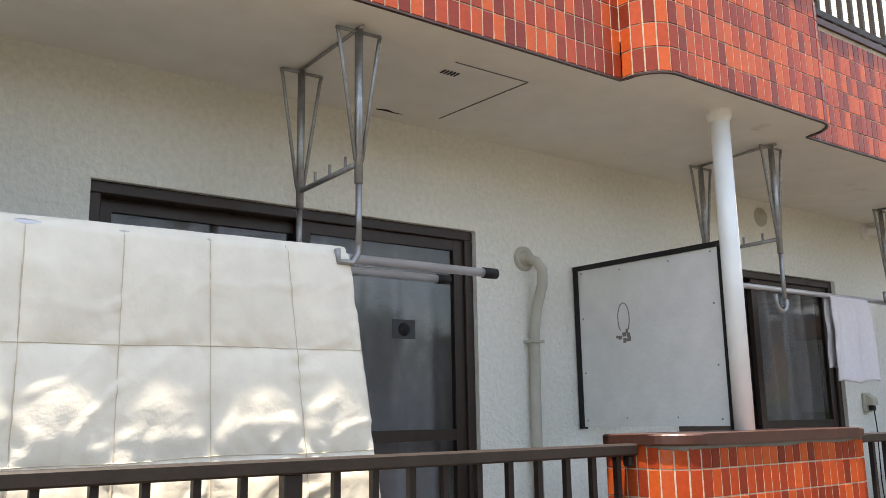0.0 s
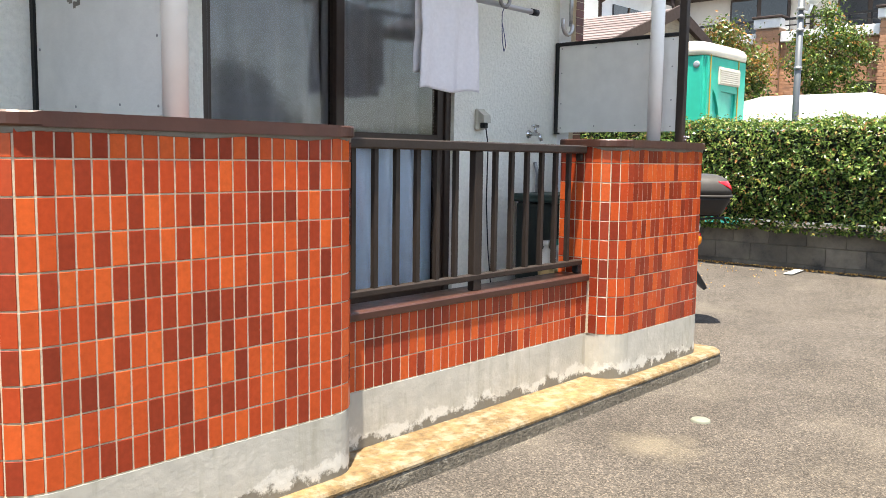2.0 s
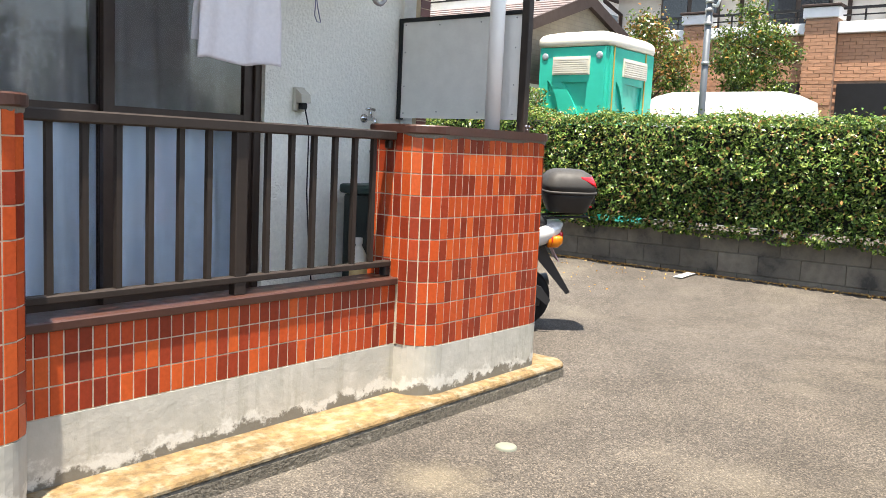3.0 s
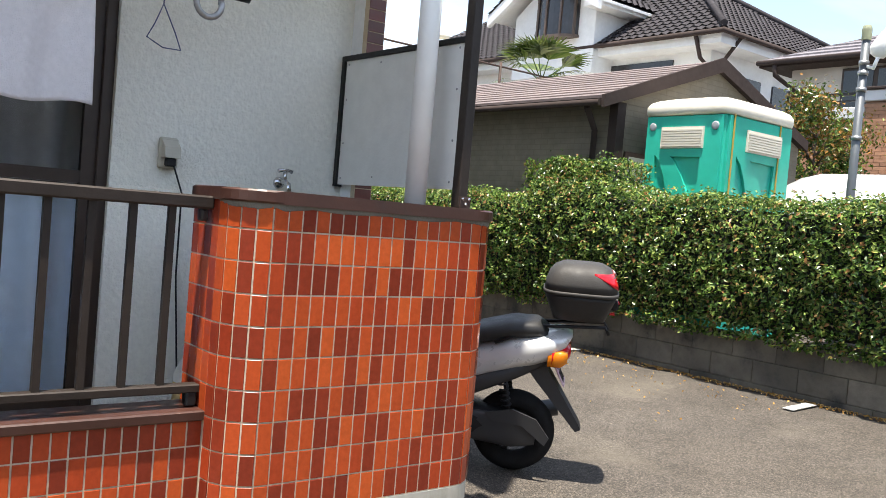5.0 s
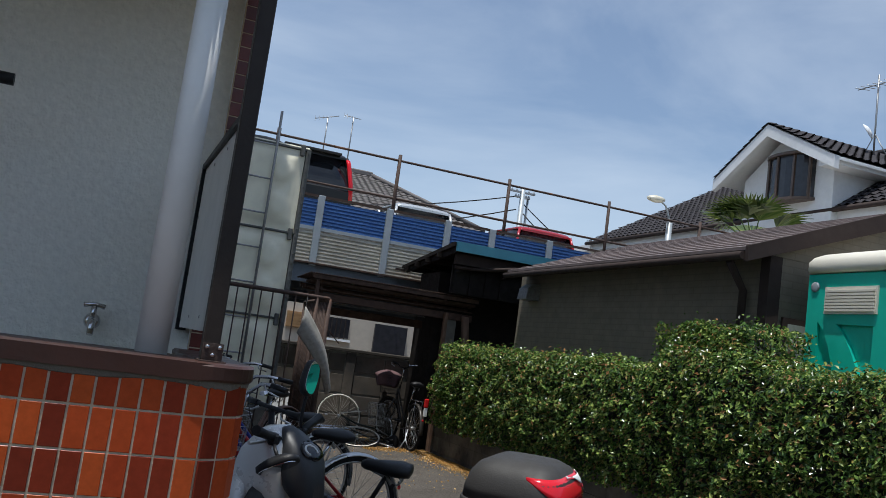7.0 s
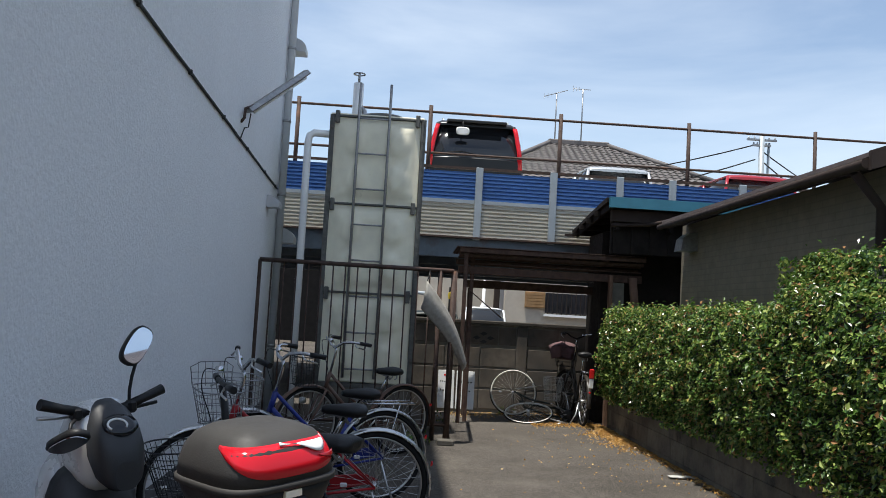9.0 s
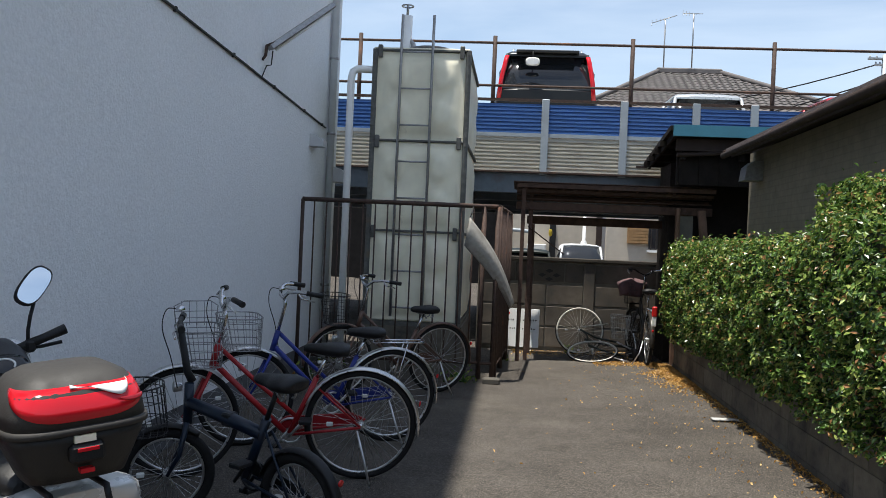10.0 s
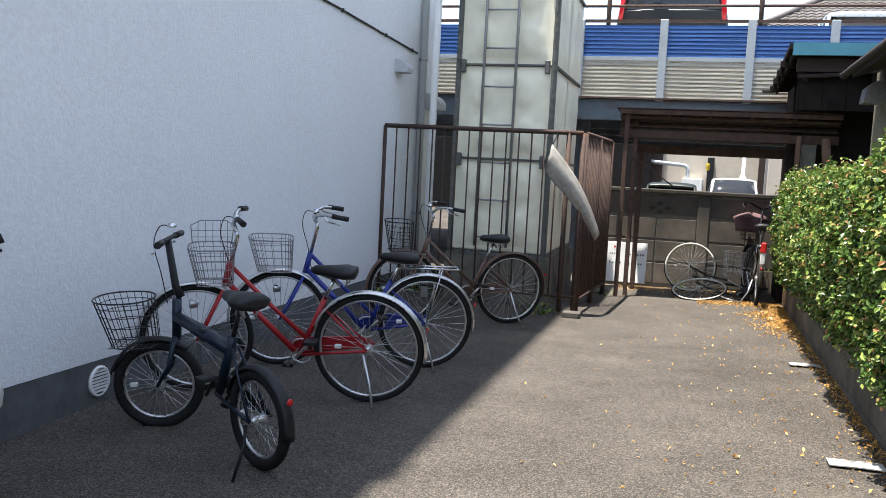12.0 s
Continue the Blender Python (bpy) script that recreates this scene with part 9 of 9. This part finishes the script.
# ---- white drain pipes ----
def drain(x, y, r):
    d = thing("drain_pipe", "white plastic rainwater pipe on the coping", "pipe", "drain pipes")
    part("pipe", tube(bmesh.new(), [(x, y, CAPZ + 0.042), (x, y, SOFFIT)], r, 20), M_PVC, d)
    part("collar", lathe(bmesh.new(), [(r, -0.05), (r + 0.012, -0.03), (r + 0.016, 0.0)], 20, pose(x, y, SOFFIT)), M_PVC, d)


drain(3.635, 2.30, 0.042)
drain(6.949, 2.37, 0.042)
sp = thing("soffit_pipe", "white pipe running under the soffit", "pipe")
part("pipe", tube(bmesh.new(), bowed([(6.50, FY - 0.002, 2.615), (6.51, FY - 0.04, 2.615), (6.56, FY - 0.05, 2.615), (6.87, FY - 0.05, 2.618), (6.93, FY - 0.07, 2.62), (6.95, FY - 0.13, 2.62), (6.95, 2.42, 2.63)], 4), 0.028, 12), M_PVC, sp)
part("rose", lathe(bmesh.new(), [(0.06, 0), (0.06, 0.01), (0.03, 0.02)], 16, pose(6.50, FY - 0.001, 2.615, 90, 0, 0)), M_PVC, sp)
part("elbow", tube(bmesh.new(), [(6.86, FY - 0.05, 2.618), (6.92, FY - 0.06, 2.619), (6.948, FY - 0.11, 2.62), (6.95, FY - 0.17, 2.62)], 0.036, 12), M_PVC, sp)


# ---- air conditioner hose, wall sleeve and outdoor unit ----
M_HOSE = mat("hose_tape", (0.52, 0.49, 0.41), 0.7, var=0.1, bump=0.3, bscale=30)
M_AC = mat("ac_beige", (0.56, 0.53, 0.46), 0.55, var=0.04, bump=0.1, bscale=120)


def sleeve(x, z):
    s = thing("wall_sleeve", "round plastic pipe sleeve with putty on the stucco wall", "pipe sleeve", "wall sleeves")
    part("rim", lathe(bmesh.new(), [(0.062, 0), (0.060, 0.012), (0.045, 0.02), (0.038, 0.012)], 24, pose(x, FY, z, 90, 0, 0)), M_HOSE, s)
    part("putty", lathe(bmesh.new(), [(0.042, 0.006), (0.03, 0.035), (0.0, 0.045)], 12, pose(x, FY, z, 90, 0, 0)), M_HOSE, s)


sleeve(3.235, 2.115)
sleeve(5.245, 2.573)
hose = thing("ac_hose", "beige taped air conditioner hose on the wall", "hose")
part("hose", tube(bmesh.new(), [(3.235, 3.17, 2.11), (3.25, 3.12, 2.09), (3.275, 3.11, 2.05), (3.285, 3.125, 1.98), (3.27, 3.15, 1.88), (3.255, 3.16, 1.75), (3.252, 3.165, 1.5), (3.25, 3.165, 1.2), (3.245, 3.16, 0.95), (3.24, 3.15, 0.86)], 0.026, 12), M_HOSE, hose)
for z in (1.70, 1.15):
    part("clip", box(3.215, 3.29, 3.13, 3.197, z, z + 0.014), M_HOSE, hose)


def ac_unit():
    a = thing("ac_outdoor_unit", "beige outdoor air conditioner unit on the terrace", "air conditioner")
    x0, x1, y0, y1, z0, z1 = 2.66, 3.38, 2.72, 2.99, 0.28, 0.80
    part("case", box(x0, x1, y0 + 0.012, y1, z0, z1 - 0.03, bevel=0.012, seg=2), M_AC, a)
    part("lid", box(x0 - 0.012, x1 + 0.012, y0 - 0.012, y1 + 0.01, z1 - 0.045, z1, bevel=0.012, seg=2), M_AC, a)
    well = lathe(bmesh.new(), [(0.215, 0.0), (0.21, -0.004), (0.0, -0.005)], 40, pose(3.02, y0 + 0.008, 0.53, 90, 0, 0))
    part("fan_well", well, M_BLACK, a, "black fan opening")
    for k in range(3):
        b = bmesh.new()
        rings = []
        for r in (0.03, 0.10, 0.17):
            ang = radians(120 * k + 40 * (r / 0.17))
            c, s = math.cos(ang), math.sin(ang)
            w = 0.05 + 0.35 * r
            rings.append([(3.02 + r * c - w * s * q * 0.5, y0 + 0.009 - 0.003 * q, 0.53 + r * s + w * c * q * 0.5) for q in (-1, 1)])
        vs = [[b.verts.new(p) for p in r] for r in rings]
        for m_, n_ in zip(vs, vs[1:]):
            b.faces.new((m_[0], m_[1], n_[1], n_[0]))
        part("fan_blade", b, M_RAIL, a)
    for k in range(34):
        x = 2.745 + 0.0168 * k
        part("grille_wire", tube(bmesh.new(), [(x, y0 - 0.006, 0.32), (x, y0 - 0.016, 0.50), (x, y0 - 0.006, 0.735)], 0.0022, 4), M_AC, a)
    for k in range(4):
        z = 0.34 + 0.128 * k
        part("grille_bar", tube(bmesh.new(), [(2.735, y0 - 0.010, z), (3.315, y0 - 0.010, z)], 0.0035, 4), M_AC, a)
    for k in range(11):
        z = 0.34 + 0.036 * k
        part("louvre", box(x0 - 0.006, x0 + 0.002, y0 + 0.04, y1 - 0.04, z, z + 0.016), M_BLACK, a, "black side louvre")
    for x in (x0 + 0.1, x1 - 0.1):
        part("foot", box(x - 0.05, x + 0.05, y0 - 0.01, y1, PORCH, z0), M_BLACK, a)


ac_unit()

# ---- small things on the stucco wall and terrace ----
ol = thing("power_outlet", "beige covered outdoor outlet with a cable", "outlet")
part("box", box(6.225, 6.305, FY - 0.028, FY, 1.345, 1.475, bevel=0.008), M_HOSE, ol)
part("cover", prism(bmesh.new(), [(FY - 0.028, 1.465), (FY - 0.07, 1.435), (FY - 0.075, 1.39), (FY - 0.028, 1.39)], 6.232, 6.298, "x"), M_HOSE, ol)
part("plug", box(6.245, 6.285, FY - 0.065, FY - 0.03, 1.355, 1.39, bevel=0.005), M_BLACK, ol)
part("cable", tube(bmesh.new(), [(6.28, FY - 0.05, 1.36), (6.33, FY - 0.03, 1.25), (6.335, FY - 0.02, 0.9), (6.36, FY - 0.02, 0.6), (6.38, FY - 0.05, PORCH + 0.01)], 0.004, 6), M_BLACK, ol)
tp = thing("water_tap", "chrome garden tap on the stucco wall", "tap")
part("flange", lathe(bmesh.new(), [(0.028, 0), (0.024, 0.012), (0.012, 0.016)], 16, pose(6.79, FY, 1.335, 90, 0, 0)), M_CHROME, tp)
part("body", tube(bmesh.new(), [(6.79, FY, 1.335), (6.79, FY - 0.06, 1.338), (6.79, FY - 0.09, 1.328), (6.79, FY - 0.105, 1.29)], [0.012, 0.015, 0.013, 0.011], 10), M_CHROME, tp)
part("stem", tube(bmesh.new(), [(6.79, FY - 0.055, 1.34), (6.79, FY - 0.055, 1.385)], 0.010, 8), M_CHROME, tp)
part("handle", tube(bmesh.new(), [(6.755, FY - 0.055, 1.387), (6.79, FY - 0.055, 1.394), (6.825, FY - 0.055, 1.387)], [0.009, 0.007, 0.009], 8), M_CHROME, tp)
part("riser", tube(bmesh.new(), [(6.86, FY - 0.03, PORCH), (6.86, FY - 0.03, 1.08), (6.83, FY - 0.03, 1.15)], 0.012, 8), M_STEEL, tp)
bn = thing("storage_bin", "dark green plastic storage box with lid", "storage box")
part("body", box(6.56, 6.96, 2.72, 3.12, PORCH, 0.90, bevel=0.02, seg=2), mat("dark_green_plastic", (0.010, 0.018, 0.016), 0.5), bn)
part("lid", box(6.54, 6.98, 2.70, 3.14, 0.90, 0.955, bevel=0.018, seg=2), mat("green_lid", (0.012, 0.035, 0.030), 0.45), bn)


def bottle(x, y, z, r, h, colour, cap, lab):
    b = thing("bottle", lab, "bottle", "bottles on the terrace")
    part("body", lathe(bmesh.new(), [(0, 0), (r, 0), (r, h * 0.62), (r * 0.5, h * 0.80), (r * 0.35, h * 0.84), (r * 0.35, h * 0.88)], 16), mat("bottle_plastic", colour, 0.4), b)
    part("cap", lathe(bmesh.new(), [(r * 0.42, h * 0.88), (r * 0.42, h), (0, h)], 12), mat("bottle_cap", cap, 0.4), b)
    part("label", lathe(bmesh.new(), [(r + 0.001, h * 0.18), (r + 0.001, h * 0.5)], 16), mat("paper_label", (0.55, 0.42, 0.22), 0.7), b)
    b.matrix_basis = pose(x, y, z)


st = thing("step_stool", "low pale plastic stool", "stool")
part("top", box(6.12, 6.42, 2.50, 2.78, 0.42, 0.45, bevel=0.01), M_PVC, st)
for dx in (0.02, 0.24):
    for dy in (0.02, 0.22):
        part("leg", box(6.12 + dx, 6.16 + dx, 2.50 + dy, 2.54 + dy, PORCH, 0.42), M_PVC, st)
bottle(6.17, 2.60, 0.45, 0.045, 0.26, (0.75, 0.74, 0.70), (0.7, 0.7, 0.68), "white plastic detergent bottle on the stool")
bottle(6.29, 2.60, 0.45, 0.030, 0.26, (0.70, 0.72, 0.70), (0.02, 0.25, 0.20), "white spray can with a green cap")

# ---- soffit hatch and vents ----
ht = thing("soffit_hatch", "square hatch outline in the painted soffit", "hatch", kind="structure")
part("joint", box(2.32, 2.683, 2.508, 2.512, SOFFIT - 0.003, SOFFIT + 0.001), M_TAG, ht)
part("joint", tube(bmesh.new(), [(2.635, 3.054, SOFFIT - 0.001), (2.683, 2.51, SOFFIT - 0.001)], 0.0035, 4), M_TAG, ht)
part("crack", tube(bmesh.new(), [(2.331, 3.107, SOFFIT), (2.38, 3.095, SOFFIT), (2.42, 3.106, SOFFIT), (2.467, 3.103, SOFFIT)], [0.003, 0.007, 0.004, 0.002], 4), M_BLACK, ht)
for k in range(5):
    part("slot", box(2.328 + 0.016 * k, 2.335 + 0.016 * k, 2.590, 2.625, SOFFIT - 0.003, SOFFIT + 0.001), M_BLACK, ht)


# ---- tiles ----
def tile_mesh(w, h, d=0.0030, c=0.0012):
    bm = bmesh.new()
    a = [bm.verts.new((x * w / 2, 0.002, z * h / 2)) for x, z in ((-1, -1), (1, -1), (1, 1), (-1, 1))]
    b = [bm.verts.new((x * w / 2, -d + c, z * h / 2)) for x, z in ((-1, -1), (1, -1), (1, 1), (-1, 1))]
    t = [bm.verts.new((x * (w / 2 - c), -d, z * (h / 2 - c))) for x, z in ((-1, -1), (1, -1), (1, 1), (-1, 1))]
    for p, q in ((a, b), (b, t)):
        for k in range(4):
            bm.faces.new((p[k], p[(k + 1) % 4], q[(k + 1) % 4], q[k]))
    bm.faces.new(t)
    return bm


TILE = mesh_of("tile", tile_mesh(COL - 0.0060, ROW - 0.0054), M_TILE)


def along(pts, step):
    """Evenly spaced places on a line, with the angle of the face there."""
    ls = [0.0]
    for a, b in zip(pts, pts[1:]):
        ls.append(ls[-1] + math.dist(a, b))
    n = max(1, round(ls[-1] / step))
    out, k = [], 0
    for i in range(n):
        s = ls[-1] * (i + 0.5) / n
        while k < len(ls) - 2 and ls[k + 1] < s:
            k += 1
        f = (s - ls[k]) / (ls[k + 1] - ls[k])
        a, b = pts[k], pts[k + 1]
        out.append((a[0] + (b[0] - a[0]) * f, a[1] + (b[1] - a[1]) * f, math.degrees(math.atan2(b[1] - a[1], b[0] - a[0]))))
    return out


def lay(wall, pts, z0, rows, limit, near, keep=lambda x, y: True):
    """Lays tiles on a face: those nearest to the camera's way as parts, the rest as one joined piece."""
    rng = random.Random(len(pts) + rows)
    spots = [(x, y, z0 + ROW * (r + 0.5), a) for r in range(rows) for x, y, a in along(pts, COL) if keep(x, y)]
    spots.sort(key=lambda s: near(s))
    rest = bmesh.new()
    for k, (x, y, z, a) in enumerate(spots):
        m = pose(x, y, z, rng.gauss(0, 0.35), rng.gauss(0, 0.12), a + rng.gauss(0, 0.35))
        if k < limit:
            ob = new("tile", TILE)
            ob.parent, ob.matrix_basis = wall, m
        else:
            g = tile_mesh(COL - 0.0060, ROW - 0.0054)
            bmesh.ops.transform(g, matrix=m, verts=g.verts)
            me = bpy.data.meshes.new("t")
            g.to_mesh(me)
            g.free()
            rest.from_mesh(me)
            bpy.data.meshes.remove(me)
    if len(rest.verts):
        tagged(part("tiling", rest, M_TILE, wall, "joined glazed tiles"), kind="stuff")
    else:
        rest.free()


for i, (a, b) in enumerate(PIERS):
    line = pier(a, b) if i == 0 else pier(a, b)[:-2]
    lay(walls["pier", i], line, TZ0 + 3 * ROW, 7, 240, lambda s: -s[2] if i == 0 else s[1])
    lay(walls["pier", i], line, TZ0, 3, 60, lambda s: s[1], lambda x, y: y < LOW or (i == 1 and x > 7))
lay(walls["low", 1], [(4.30, LOW), (6.10, LOW)], TZ0, 3, 300, lambda s: s[0])
lay(walls["low", 0], [(2.98 - 38 * COL, LOW), (2.98, LOW)], TZ0, 3, 300, lambda s: -s[0])
lay(walls["upper", 0], [(2.98 - 44 * COL, LOW)] + [p for p in EDGE if p[0] > 0.9], UP0, 6, 300, lambda s: abs(s[0] - 3.2) + 0.5 * s[2])
# tiled end of the gable wall, laid in courses
cw = structure("wall_end", box(WX - 0.098, WX - 0.004, FY - 0.135, FY - 0.102, 0.2, 6.35), M_GROUT, "end of the gable wall faced with red tiles toned for shade", "wall")
# darker copy of the red tile, the column's shade put into its colour
CT = mesh_of("tile", tile_mesh(0.090, 0.048), mat("shade_toned_tile", (0.15, 0.024, 0.016), 0.35, var=0.12, rnd=0.5, bump=0.1))
for k in range(118):
    ob = new("tile", CT)
    ob.parent, ob.matrix_basis = cw, pose(WX - 0.051, FY - 0.135, 0.225 + 0.052 * k)

# ---- blocks of the yard walls ----
def block_mesh(w, h, d=0.014, c=0.004):
    bm = bmesh.new()
    a = [bm.verts.new((x * w / 2, 0.0, z * h / 2)) for x, z in ((-1, -1), (1, -1), (1, 1), (-1, 1))]
    b = [bm.verts.new((x * w / 2, -d + c, z * h / 2)) for x, z in ((-1, -1), (1, -1), (1, 1), (-1, 1))]
    t = [bm.verts.new((x * (w / 2 - c), -d, z * (h / 2 - c))) for x, z in ((-1, -1), (1, -1), (1, 1), (-1, 1))]
    for p, q in ((a, b), (b, t)):
        for k in range(4):
            bm.faces.new((p[k], p[(k + 1) % 4], q[(k + 1) % 4], q[k]))
    bm.faces.new(t)
    return bm


def block_walls():
    rng = random.Random(21)
    bw, kw = bpy.data.objects["boundary_wall"], bpy.data.objects["back_wall"]
    me = mesh_of("block", block_mesh(0.395, 0.190), M_BLOCK)
    for r in range(3):
        for k in range(34):
            y = 11.1 - 0.398 * (k + 0.5 * (r % 2))
            ob = new("block", me)
            ob.parent, ob.matrix_basis = bw, pose(BX + 0.013 - 0.002 * rng.random(), y, 0.392 - 0.193 * r, rng.gauss(0, 0.2), 0, -90 + rng.gauss(0, 0.2))
    for r in range(4):
        h = 0.27 if r else 0.25
        z = 1.10 - 0.30 * r + (0.0 if r else 0.01)
        for k, (x0, x1) in enumerate(((8.9, 9.42), (9.43, 9.68), (10.12, 10.38), (10.54, 11.0), (11.01, 11.5), (11.51, 12.0), (12.01, 12.4)) if r == 0 else ((8.9, 9.35), (9.36, 9.86), (9.87, 10.38), (10.54, 11.0), (11.01, 11.5), (11.51, 12.0), (12.01, 12.4))):
            part("block", block_mesh(x1 - x0 - 0.008, h), M_BLOCKPALE, kw, m=pose((x0 + x1) / 2, 12.713, z, rng.gauss(0, 0.2), 0, rng.gauss(0, 0.2)))
    part("pilaster", box(10.385, 10.535, 12.68, 12.72, -0.1, 1.26, bevel=0.006), M_BLOCKPALE, kw)
    part("coping", box(8.88, 12.42, 12.66, 12.86, 1.272, 1.325, bevel=0.01), mat("dark_coping", (0.060, 0.052, 0.043), 0.95, var=0.3, bump=0.4), kw, "dark coping")
    # openwork block; black lozenges are drawn for its shaded diamond cuts
    ow = part("openwork_block", box(9.69, 10.11, 12.694, 12.716, 0.985, 1.24, bevel=0.004), M_BLOCKPALE, kw)
    for cx, cz in ((9.80, 1.075), (9.90, 1.135), (9.90, 1.02), (10.0, 1.075), (10.10 - 0.03, 1.135), (9.76, 1.15)):
        if abs(cx - 9.9) < 0.15 and cz < 1.14:
            part("cut", prism(bmesh.new(), [(cx - 0.058, cz), (cx, cz - 0.030), (cx + 0.058, cz), (cx, cz + 0.030)], 12.6905, 12.696, "y"), M_BLACK, ow, "black lozenge standing in for a diamond cut")
    # fence wire stubs under the hedge
    fr = thing("wire_fence", "low dark wire fence on the block wall under the hedge", "fence")
    for k in range(12):
        y = -0.5 + 1.0 * k
        part("post", box(BX + 0.05, BX + 0.08, y - 0.015, y + 0.015, 0.48, 1.0), M_BLACK, fr)
    part("wire", tube(bmesh.new(), [(BX + 0.06, -1, 0.56), (BX + 0.06, 11.2, 0.56)], 0.006, 4), M_BLACK, fr)


M_BLOCKPALE = mat("weathered_block", (0.195, 0.162, 0.128), 0.95, var=0.2, scale=10, bigvar=0.5, big=1.6, bump=0.22, bscale=90, stain=(0.06, 0.055, 0.05), stain_at=(0.48, 0.66), stain_scale=2.5, rnd=0.15, coords="Position")
block_walls()
